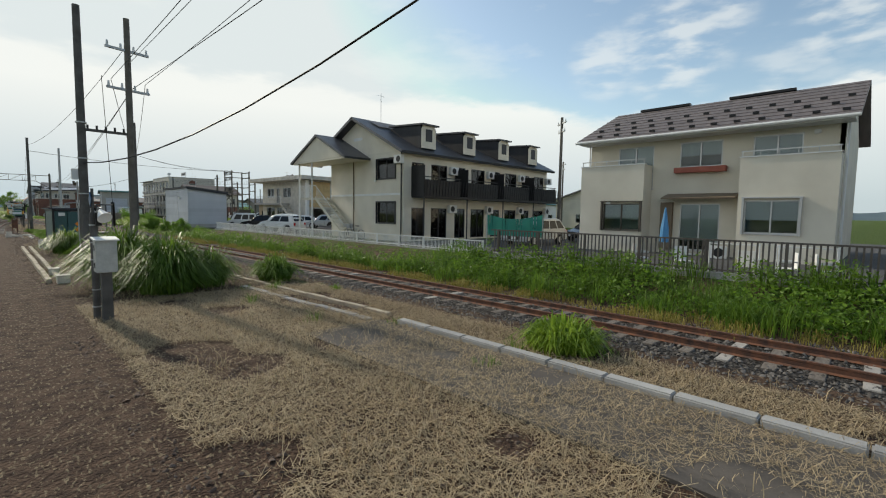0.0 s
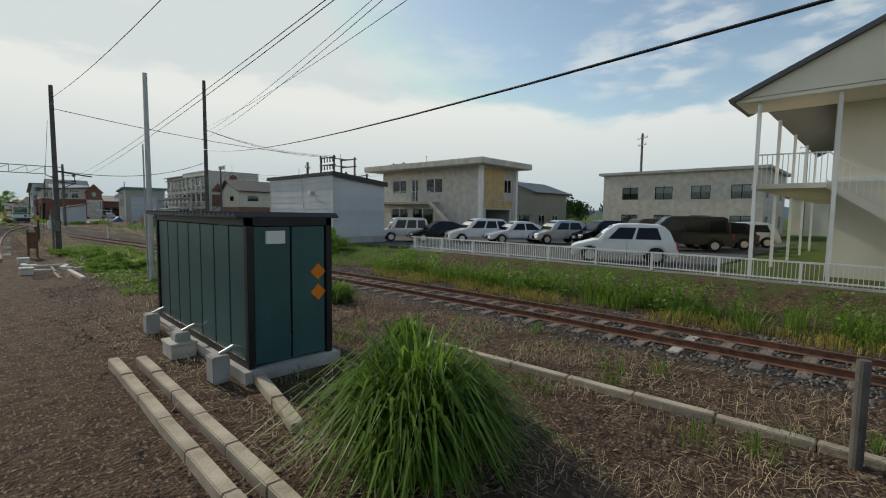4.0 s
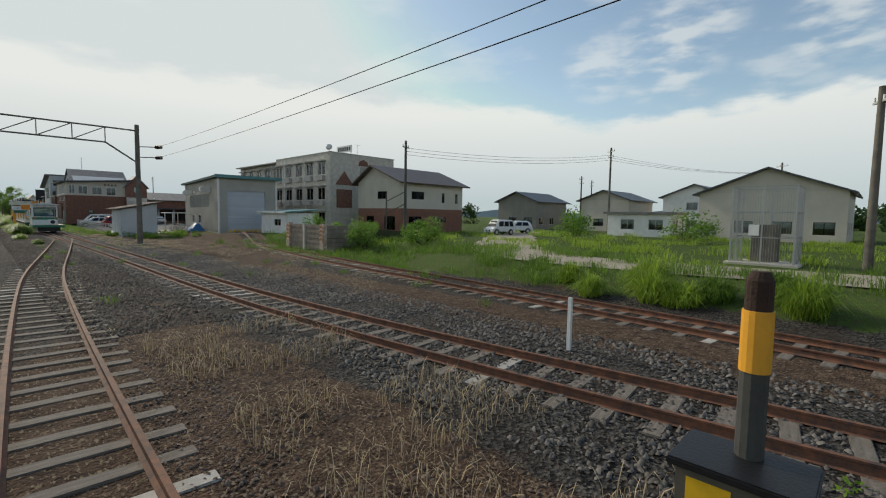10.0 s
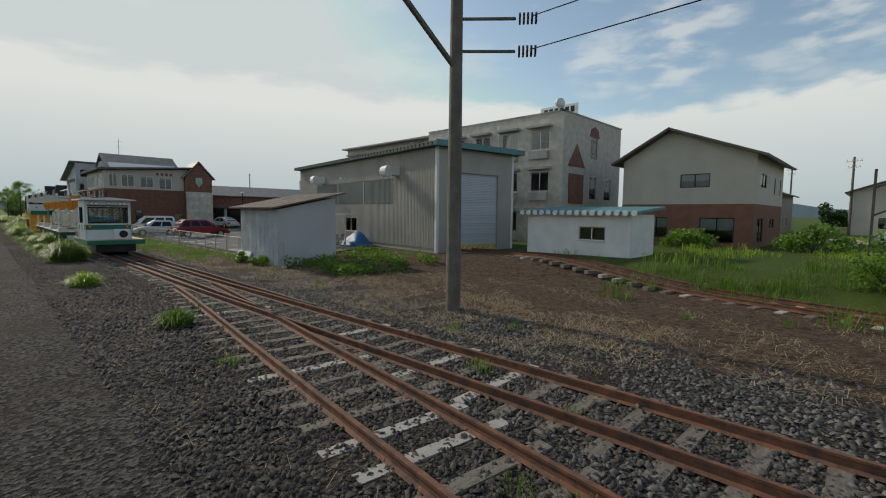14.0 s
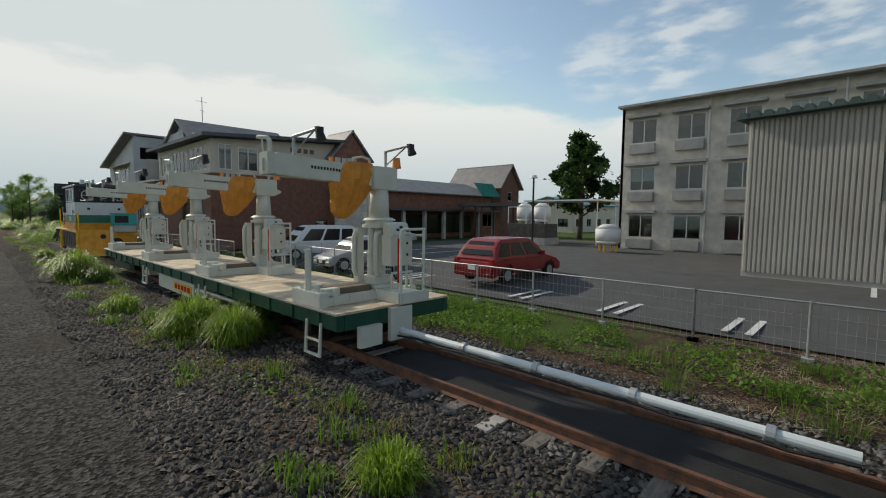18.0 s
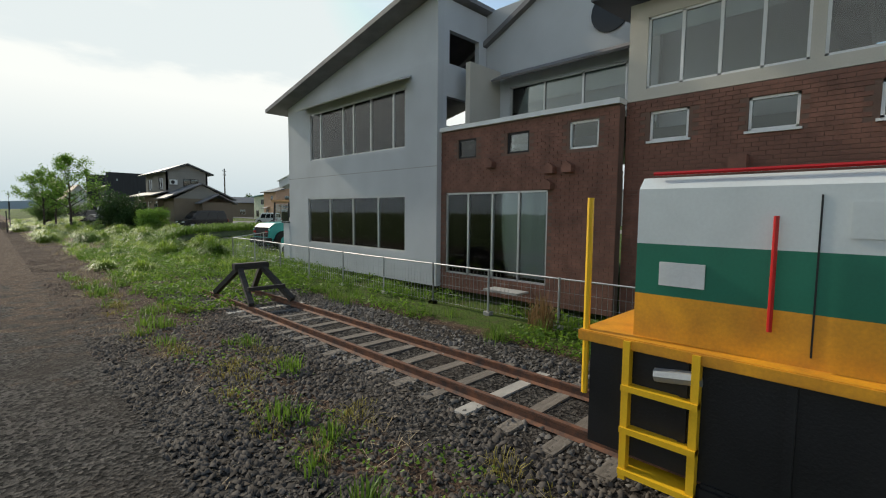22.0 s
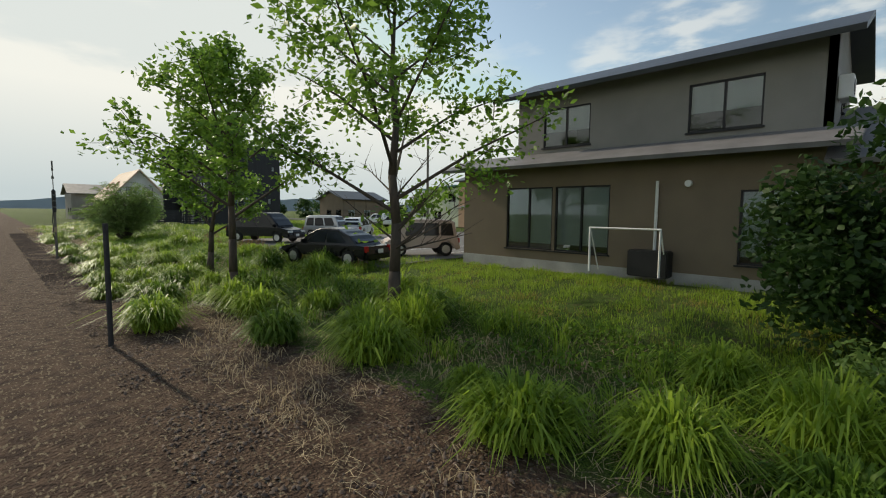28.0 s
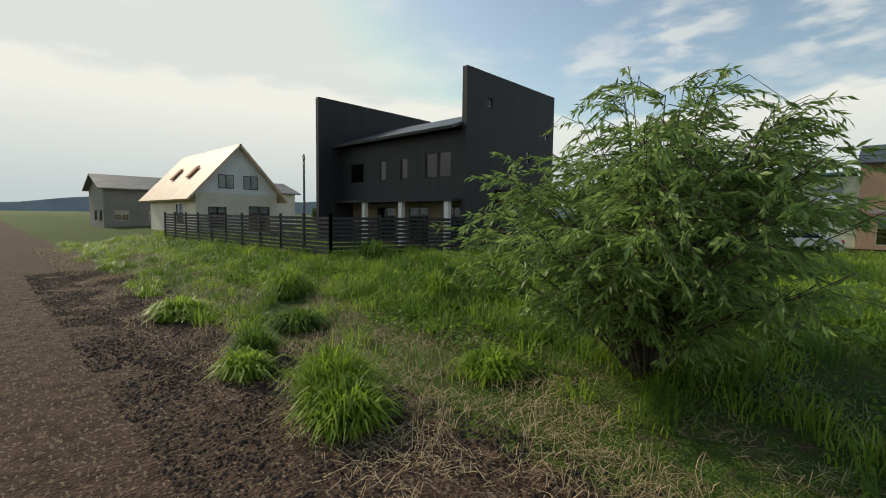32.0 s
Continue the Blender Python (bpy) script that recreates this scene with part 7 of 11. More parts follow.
# ---- rail vehicles on the siding ----
def wheels(parent, y, z=0.17):
    for x in (-0.56, 0.56):
        w = part("wheel", Mesh().cyl((x - 0.06, y, z + 0.3), (x + 0.06, y, z + 0.3), 0.33, n=20), BLACK, parent)
        part("axle_box", Mesh().box(x * 1.45 - 0.1, x * 1.45 + 0.1, y - 0.16, y + 0.16, z + 0.15, z + 0.5), BLACK, w)


def motor_car():
    c = thing("track_motor_car", (5.2, 139.0, 0.0), "white and green track motor car with a cab at one end", "rail vehicle")
    part("chassis", Mesh().box(-1.3, 1.3, 0, 4.95, 0.72, 0.95), LGREEN, c, "green side beams", bevel=0.02)
    part("deck", Mesh().box(-1.27, 1.27, 0.03, 4.92, 0.952, 0.985), DECK, c)
    part("underframe", Mesh().box(-0.9, 0.9, 0.3, 5.0, 0.3, 0.72), BLACK, c)
    for y in (1.0, 4.2):
        wheels(c, y)
    cab = (-1.3, 0.75, 0.45, 2.45)
    x0, x1, y0, y1 = cab
    sh = [(0.5, 2.1, 1.95, 2.75)]
    wall(c, "x", x0, y0, y1, 0.985, 3.1, [(y0 + 0.62, y1 - 0.26, 1.86, 2.74)], LWHITE, 0.05, "cab_wall")
    wall(c, "x", x1 - 0.05, y0, y1, 0.985, 3.1, [(y0 + 0.62, y1 - 0.26, 1.86, 2.74)], LWHITE, 0.05, "cab_wall")
    wall(c, "y", y0, x0 + 0.05, x1 - 0.05, 0.985, 3.1, [(x0 + 0.13, x1 - 0.13, 1.85, 2.74)], LWHITE, 0.05, "cab_wall")
    wall(c, "y", y1 - 0.05, x0 + 0.05, x1 - 0.05, 0.985, 3.1, [(x0 + 0.13, x1 - 0.13, 1.85, 2.74)], LWHITE, 0.05, "cab_wall")
    for axis, pos, a, b in (("x", x0 - 0.03, y0 + 0.62, y1 - 0.26), ("x", x1 - 0.09, y0 + 0.62, y1 - 0.26)):
        window(c, axis, pos, a, b, 1.86, 2.74, 2, RUBBER, 0, False)
    for pos in (y0 - 0.03, y1 - 0.09):
        window(c, "y", pos, x0 + 0.13, x1 - 0.13, 1.85, 2.74, 1, RUBBER, 0, False)
    part("stripe", Mesh().box(x0 + 0.02, x1 - 0.02, y0 - 0.006, y0 - 0.002, 1.52, 1.78), LGREEN, c, "green stripe")
    m = Mesh().prism([(y0, 1.52), (y0 + 0.42, 1.52), (y0 + 0.3, 1.78), (y0, 1.78)], 0.004, "x", x0 - 0.006)
    m.prism([(y1 - 0.4, 1.52), (y1, 1.52), (y1, 1.78), (y1 - 0.32, 1.78)], 0.004, "x", x0 - 0.006)
    part("stripe", m, LGREEN, c, "green stripe")
    part("emblem", Mesh().cyl((x0 - 0.008, (y0 + y1) / 2, 1.68), (x0 - 0.002, (y0 + y1) / 2, 1.68), 0.13, n=20), LGREEN, c, "green round emblem")
    part("letter_bar", Mesh().box(x0 - 0.008, x0 - 0.002, (y0 + y1) / 2 - 0.16, (y0 + y1) / 2 + 0.16, 1.47, 1.52), BLACK, c)
    part("roof", Mesh().prism([(x0 - 0.2, 3.1), (x1 + 0.2, 3.1), (x1 + 0.18, 3.16), ((x0 + x1) / 2, 3.26), (x0 - 0.18, 3.16)], 3.3, "y", 0.1), LWHITE, c, bevel=0.01)
    for k, x in enumerate((-1.0, -0.8, -0.25, 0.25, 0.45)):
        hl = part("headlamp", Mesh().cyl((x, y0 - 0.16, 2.93), (x, y0, 2.93), 0.11, 0.08, n=14), BLACK, c, "black round headlamp")
        part("lens", Mesh().cyl((x, y0 - 0.17, 2.93), (x, y0 - 0.161, 2.93), 0.092, n=14), LAMPW, hl, "bright glass lens")
    part("lamp_bar", Mesh().box(x0 + 0.1, x1 - 0.1, y0 - 0.1, y0 - 0.03, 2.79, 2.84), BLACK, c)
    for x in (-1.1, 0.55):
        part("marker_lamp", Mesh().box(x - 0.05, x + 0.05, y0 - 0.08, y0, 1.62, 1.82), LAMPO, c, "orange marker lamp", bevel=0.02)
    part("exhaust", Mesh().cyl((-0.6, 1.3, 3.2), (-0.6, 1.3, 3.65), 0.04).cyl((-0.2, 1.3, 3.2), (-0.2, 1.3, 3.6), 0.04), BLACK, c)
    ac = part("air_conditioner", Mesh().box(-0.1, 0.62, y0 - 0.4, y0 - 0.08, 1.0, 1.55), WHITE, c, "outdoor air conditioner on the front platform", bevel=0.02)
    part("fan_grille", Mesh().cyl((0.3, y0 - 0.412, 1.28), (0.3, y0 - 0.402, 1.28), 0.2, n=16), BLACK, ac)
    part("driver_seat", Mesh().box(-0.7, -0.3, 1.4, 1.8, 1.2, 1.35).box(-0.7, -0.3, 1.72, 1.82, 1.35, 1.95), BLACK, c, bevel=0.03)
    g = part("generator", Mesh().box(-1.0, 0.6, 3.6, 4.95, 0.99, 2.2), BLUEP, c, "blue generator cabinet with grey foot", bevel=0.02)
    part("foot", Mesh().box(-1.01, 0.61, 3.59, 4.96, 0.988, 1.28), mat("dark grey paint", (0.09, 0.1, 0.11)), g)
    for k in range(8):
        part("louvre", Mesh().box(-1.012, -1.0, 4.1, 4.7, 1.6 + k * 0.06, 1.63 + k * 0.06), LWHITE, g)
    part("door_handle", Mesh().box(-1.02, -1.0, 3.75, 3.8, 1.6, 1.72), BLACK, g)
    part("tank", Mesh().box(-0.3, 0.9, 2.6, 3.4, 0.99, 1.5), CRANEW, c, bevel=0.04)
    part("handrail", Mesh().tube([(-1.24, 2.6, 0.97), (-1.24, 2.6, 1.75), (-1.24, 3.15, 1.75), (-1.24, 3.15, 0.97)], 0.025), CRANEW, c)
    part("handrail", Mesh().tube([(-1.24, 3.5, 0.97), (-1.24, 3.5, 1.9)], 0.025).tube([(-1.24, 4.25, 0.97), (-1.24, 4.25, 1.9)], 0.025), CRANEW, c)
    part("chain_bar", Mesh().bar((-1.24, 3.5, 1.8), (-1.24, 4.25, 1.72), 0.03), LAMPR, c)
    part("step", Mesh().tube([(-1.3, 3.5, 0.8), (-1.32, 3.5, 0.35), (-1.32, 4.2, 0.35), (-1.3, 4.2, 0.8)], 0.025), CRANEW, c)
    part("tool_bag", Mesh().box(-1.15, -0.95, 2.8, 3.15, 1.25, 1.4), mat("dark red cloth", (0.12, 0.02, 0.03)), c, bevel=0.03)
    return c


motor_car()


def crane(y):
    c = thing("loading_crane", (5.2, y, 1.02), "cream loading crane with an orange tarpaulin over its winch", "crane", "cranes on the wagon")
    for sy in (-0.36, 0.3):
        part("base_beam", Mesh().box(-1.1, 0.95, sy - 0.06, sy + 0.06, 0, 0.17), CRANEW, c, bevel=0.012)
        for k in range(6):
            part("stiffener", Mesh().box(-0.95 + k * 0.3, -0.93 + k * 0.3, sy - 0.075, sy + 0.075, 0.0, 0.16), CRANEW, c)
    part("front_box", Mesh().box(-1.27, -1.1, -0.48, 0.48, 0, 0.26), CRANEW, c, "cream anchor box at the deck edge", bevel=0.012)
    for sy in (-0.3, 0.25):
        part("clamp", Mesh().box(-1.12, -0.82, sy - 0.09, sy + 0.09, 0.17, 0.3).cyl((-0.95, sy - 0.14, 0.22), (-0.95, sy + 0.14, 0.22), 0.07, n=12).cyl((-1.2, sy, 0.26), (-1.2, sy, 0.36), 0.035), CRANEW, c, bevel=0.01)
    for k in range(2):
        part("timber", Mesh().box(-0.98, -0.06, -0.25 + k * 0.26, -0.02 + k * 0.26, 0.06, 0.27), BROWNS, c, "brown timber block", bevel=0.01)
    part("stake", Mesh().cyl((-1.2, 0.02, 0.26), (-1.2, 0.02, 0.97), 0.055, n=12), CRANEW, c)
    part("pedestal", Mesh().box(0.0, 0.62, -0.3, 0.3, 0.17, 0.24).box(0.08, 0.5, -0.22, 0.22, 0.24, 0.4), CRANEW, c, bevel=0.012)
    part("column", Mesh().box(-0.08, 0.06, 0.12, 0.26, 0.2, 1.32), CRANEW, c, "square cream support post", bevel=0.01)
    part("cylinder", Mesh().cyl((0.16, 0.02, 0.3), (0.16, 0.02, 0.82), 0.075, n=14).cyl((0.16, 0.02, 0.8), (0.16, 0.02, 0.86), 0.095, n=14).cyl((0.16, 0.02, 0.86), (0.16, 0.02, 1.34), 0.065, n=14), CRANEW, c, smooth=False)
    part("column", Mesh().cyl((0.38, 0.05, 0.4), (0.38, 0.05, 1.34), 0.13, n=14), CRANEW, c)
    for px_, py_ in ((-0.12, 0.2), (0.1, -0.2)):
        part("pipe", Mesh().tube([(px_ + 0.12, py_, 0.42), (px_ + 0.03, py_, 0.44), (px_, py_, 0.52), (px_, py_, 1.12), (px_ + 0.03, py_, 1.22), (px_ + 0.14, py_, 1.25)], 0.045, 10), CRANEW, c, "rounded cream pipe")
    part("turret", Mesh().cyl((0.34, 0, 1.33), (0.34, 0, 1.39), 0.33, n=20).cyl((0.34, 0, 1.39), (0.34, 0, 1.47), 0.27, n=20).cyl((0.34, 0, 1.47), (0.34, 0, 1.52), 0.33, 0.26, 20), CRANEW, c)
    part("mast", Mesh().cyl((0.34, 0, 1.5), (0.34, 0, 2.12), 0.2, 0.17, 18), CRANEW, c, "cream round mast", smooth=True)
    part("mast_head", Mesh().prism([(0.08, 2.06), (0.58, 2.06), (0.78, 2.16), (0.78, 2.2), (0.66, 2.24), (0.66, 2.5), (0.08, 2.5)], 0.36, "y", -0.18), CRANEW, c, bevel=0.012)
    part("boom", Mesh().prism([(0.1, 2.12), (0.1, 2.46), (-1.78, 2.56), (-1.9, 2.5), (-1.9, 2.26), (-1.8, 2.2)], 0.24, "y", -0.12), CRANEW, c, "cream box boom", bevel=0.012)
    part("boom_head", Mesh().box(-1.97, -1.86, -0.16, 0.16, 2.2, 2.56).box(-2.0, -1.95, -0.03, 0.03, 2.26, 2.46), CRANEW, c, bevel=0.012)
    for k in range(12):
        part("letter_bar", Mesh().box(-1.2 + k * 0.06, -1.165 + k * 0.06, -0.126, -0.121, 2.35 - 0.002 * k, 2.40 - 0.002 * k), BLACK, c)
    part("pipe_hoop", Mesh().tube([(-1.86, 0.0, 2.54), (-1.86, 0.0, 2.74), (-1.88, 0.06, 2.8), (-1.92, 0.3, 2.82)], 0.035, 8).tube([(-1.95, 0.02, 2.5), (-1.97, 0.04, 2.76)], 0.015, 6), CRANEW, c)
    for x, z in ((-1.45, 2.54), (0.5, 2.5)):
        arm = part("lamp_arm", Mesh().tube([(x, 0, z), (x, 0, z + 0.32), (x + 0.12, -0.62, z + 0.4)], 0.026, 8).tube([(x, 0, z + 0.04), (x + 0.09, -0.48, z + 0.36)], 0.014, 6), GALV, c, "grey steel lamp arm")
        part("work_lamp", Mesh().cyl((x + 0.12, -0.6, z + 0.36), (x + 0.13, -0.64, z + 0.22), 0.06, 0.085, 12).box(x + 0.06, x + 0.18, -0.64, -0.56, z + 0.34, z + 0.42), BLACK, arm, "black work lamp")
    part("beacon", Mesh().cyl((0.68, -0.12, 2.5), (0.68, -0.12, 2.54), 0.09, n=12).cyl((0.68, -0.12, 2.54), (0.68, -0.12, 2.7), 0.085, 0.07, 12), LAMPO, c, "orange beacon")
    for k in range(4):
        part("valve", Mesh().cyl((-0.72 + k * 0.14, 0.02, 2.5), (-0.72 + k * 0.14, 0.02, 2.6), 0.045, n=10), GALV if k else LAMPO, c)
    part("hose", Mesh().tube([(-0.3, 0, 2.52), (-0.28, -0.02, 2.62), (-0.1, -0.03, 2.66), (0.08, -0.02, 2.63), (0.14, 0, 2.5)], 0.022, 8), CRANEW, c, "cream hydraulic hose")
    tm, n = Mesh(), 22
    ring = [(0.06, 0.46, 0.15, 2.54), (0.05, 0.47, 0.19, 2.38), (0.02, 0.42, 0.21, 2.2), (-0.02, 0.35, 0.2, 2.0), (-0.08, 0.29, 0.17, 1.82), (-0.13, 0.21, 0.13, 1.66), (-0.15, 0.13, 0.08, 1.54), (-0.16, 0.05, 0.04, 1.5)]
    for j, (ox, rx_, ry_, z) in enumerate(ring):
        for k in range(n):
            t = 2 * math.pi * k / n
            w = 1 + (0.06 + 0.035 * j) * math.sin(5 * t + 1.7 * z) + 0.07 * math.sin(9 * t - 4 * z) + 0.05 * math.sin(13 * t + 6 * z)
            dip = 0.24 * max(0, -math.cos(t) - 0.35) if j < 3 else 0.0
            tm.v.append((-0.36 + ox + rx_ * w * math.cos(t), ry_ * w * math.sin(t), z - dip + 0.04 * math.sin(4 * t + 1) * (0 < j < 6)))
    for j in range(len(ring) - 1):
        for k in range(n):
            tm.f.append((j * n + k, j * n + (k + 1) % n, (j + 1) * n + (k + 1) % n, (j + 1) * n + k))
    tm.f.append(tuple((len(ring) - 1) * n + k for k in range(n)))
    tm.f.append(tuple(range(n)))
    part("tarpaulin", tm, TARP, c, "sagging orange tarpaulin bag")
    box = part("control_box", Mesh().box(0.14, 0.66, -0.62, -0.32, 0.62, 1.2), CRANEW, c, "cream control cabinet with a door", bevel=0.015)
    part("cabinet_door", Mesh().box(0.36, 0.65, -0.628, -0.621, 0.64, 1.18), CRANEW, box)
    part("switch_panel", Mesh().prism([(-0.62, 1.2), (-0.32, 1.2), (-0.32, 1.44), (-0.52, 1.42)], 0.44, "x", 0.18), CRANEW, box, bevel=0.01)
    for xx, zz in ((0.3, 1.28), (0.38, 1.33), (0.46, 1.28), (0.54, 1.26)):
        part("switch", Mesh().box(xx, xx + 0.045, -0.605, -0.57, zz, zz + 0.04), BLACK, box)
    for zz in (0.8, 1.02):
        part("latch", Mesh().box(0.5, 0.54, -0.64, -0.629, zz, zz + 0.05), BLACK, box)
    part("cable_loop", Mesh().tube([(0.3, -0.45, 0.62), (0.28, -0.5, 0.45), (0.36, -0.5, 0.36), (0.46, -0.48, 0.46), (0.46, -0.45, 0.62)], 0.018, 6), RUBBER, c)
    part("box_frame", Mesh().tube([(0.12, -0.66, 0.1), (0.12, -0.66, 0.5), (0.6, -0.66, 0.5), (0.6, -0.66, 0.1)], 0.022, 6), CRANEW, c)
    part("side_platform", Mesh().box(-0.02, 0.66, -1.06, -0.42, 0.1, 0.15).box(-0.06, -0.02, -1.06, -0.42, 0.0, 0.2).box(-0.02, 0.66, -1.1, -1.06, 0.0, 0.2), CRANEW, c, "cream operator platform", bevel=0.008)
    part("guard_rail", Mesh().tube([(0.04, -1.0, 0.12), (0.04, -1.0, 1.24), (0.06, -1.0, 1.3), (0.12, -1.0, 1.32), (0.6, -1.0, 1.32), (0.6, -1.0, 0.12)], 0.024, 8).tube([(0.04, -1.0, 0.5), (0.6, -1.0, 0.5)], 0.018, 6), CRANEW, c)
    part("guard_rail", Mesh().tube([(0.62, -0.95, 1.2), (0.62, -0.5, 1.2), (0.62, -0.5, 0.12)], 0.022, 8).tube([(0.62, -0.95, 0.66), (0.62, -0.5, 0.66)], 0.018, 6), CRANEW, c)
    part("lever", Mesh().cyl((0.04, -0.94, 0.36), (0.04, -0.94, 1.16), 0.022), LAMPR, c, "red control lever")
    return c



def flat_wagon(y0, y1):
    w = thing("flat_wagon", (5.2, y0, 0), "green flat wagon with a sand-coloured plywood deck", "rail wagon")
    L = y1 - y0
    part("side_beam", Mesh().box(-1.28, -1.14, 0, L, 0.72, 0.98), WGREEN, w, "dark green side beam", bevel=0.015)
    part("deck_edge", Mesh().box(-1.31, -1.282, 0, L, 0.985, 1.015), ALU, w, "worn metal deck edge")
    for k in range(int(L / 0.9)):
        part("beam_rib", Mesh().box(-1.31, -1.282, 0.5 + k * 0.9, 0.54 + k * 0.9, 0.74, 0.97), WGREEN, w)
    part("side_beam", Mesh().box(1.14, 1.28, 0, L, 0.72, 0.98), WGREEN, w, "dark green side beam", bevel=0.015)
    part("end_beam", Mesh().box(-1.14, 1.14, 0, 0.14, 0.72, 0.98), WGREEN, w)
    part("end_beam", Mesh().box(-1.14, 1.14, L - 0.14, L, 0.72, 0.98), WGREEN, w)
    n = round(L / 1.82)
    for k in range(n):
        part("deck_panel", Mesh().box(-1.27, 1.27, k * L / n + 0.004, (k + 1) * L / n - 0.004, 0.982, 1.02), DECK, w, "worn plywood deck panel")
    part("centre_sill", Mesh().box(-0.3, 0.3, 0.2, L - 0.2, 0.5, 0.72), BLACK, w)
    for y in (1.6, 3.3, L - 3.3, L - 1.6):
        wheels(w, y)
    for y in (0.45, 5.8, 11.2):
        st = part("step", Mesh().tube([(-1.3, y, 0.8), (-1.33, y, 0.25), (-1.33, y + 0.45, 0.25), (-1.3, y + 0.45, 0.8)], 0.025).bar((-1.33, y, 0.5), (-1.33, y + 0.45, 0.5), 0.03), CRANEW, w, "cream ladder step")
    bx = part("tool_locker", Mesh().box(-1.22, -0.7, 6.9, 10.2, 0.28, 0.7), CRANEW, w, "pale underfloor locker", bevel=0.02)
    sg = part("warning_board", Mesh().box(-1.235, -1.222, 7.1, 8.6, 0.38, 0.6), YEL, bx, "yellow board with red writing bars")
    for k in range(5):
        part("letter_bar", Mesh().box(-1.242, -1.237, 7.2 + k * 0.27, 7.4 + k * 0.27, 0.42, 0.56), LAMPR, sg)
    bx = part("tool_box", Mesh().box(-0.95, -0.5, 12.45, 13.3, 0.36, 0.69), CRANEW, w, "pale underfloor tool box with dark writing bars", bevel=0.012)
    part("lid_rail", Mesh().box(-0.985, -0.952, 12.42, 13.33, 0.66, 0.7), GPOLE, bx)
    part("bottom_rail", Mesh().box(-0.975, -0.952, 12.42, 13.33, 0.345, 0.375), GPOLE, bx)
    for k in range(3):
        part("letter_bar", Mesh().box(-0.957, -0.952, 12.96 + k * 0.1, 13.03 + k * 0.1, 0.5, 0.58), BLACK, bx)
    rack = [(-1.12, 0.6), (-1.12, 0.4), (-1.2, 0.4), (-1.2, 0.385), (-1.1, 0.385), (-1.1, 0.6)]
    part("pole_rack", Mesh().prism(rack, 2.7, "y", 14.4), WGREEN, w, "dark steel channel under the side beam")
    for k in range(4):
        part("rack_hanger", Mesh().box(-1.12, -1.06, 14.5 + k * 0.82, 14.56 + k * 0.82, 0.6, 0.72), WGREEN, w)
    ring = Mesh()
    for k in range(20):
        a, b = 0.1 + k * 0.147, 0.1 + (k + 1) * 0.147
        i = len(ring.v)
        ring.v += [(0.2 + r * math.cos(q), 11.62 + r * math.sin(q), 1.024) for q in (a, b) for r in (0.76, 0.98)]
        ring.f.append((i, i + 1, i + 3, i + 2))
    part("turning_mark", ring, mat("scraped pale paint", (0.68, 0.58, 0.42), 0.8, var=0.25, scale=4), w, "pale ring scraped by the crane")
    part("pipe", Mesh().cyl((-1.2, 3.6, 0.6), (-1.2, 6.6, 0.6), 0.05), GALV, w)
    for y in (0, L):
        s = -1 if y == 0 else 1
        part("coupler_plate", Mesh().box(-0.25, 0.25, min(y, y + s * 0.08), max(y, y + s * 0.08), 0.4, 0.98), CRANEW, w)
        part("buffer_flap", Mesh().box(-0.9, -0.45, min(y, y + s * 0.1), max(y, y + s * 0.1), 0.4, 0.75), CRANEW, w)
    return w


flat_wagon(150.4, 168.6)
for y_ in (151.4, 156.5, 161.9, 167.4):
    crane(y_)


def draw_bar(y0, y1):
    d = thing("draw_bar", (5.2, y0, 0.55), "long white steel draw bar with a black hose", "draw bar")
    part("bar", Mesh().cyl((0, 0, 0), (0, y1 - y0, 0), 0.058, n=12), LWHITE, d)
    for k in range(int((y1 - y0) / 1.3)):
        part("strap", Mesh().cyl((0, 0.6 + k * 1.3, 0), (0, 0.68 + k * 1.3, 0), 0.085, n=12), GALV, d)
    pts = [(-0.09, (y1 - y0) * t / 12, -0.03 - 0.05 * abs(math.sin(t * 1.7))) for t in range(13)]
    part("hose", Mesh().tube(pts, 0.018, 5), RUBBER, d)
    return d


draw_bar(144.3, 150.33)
draw_bar(168.68, 174.6)


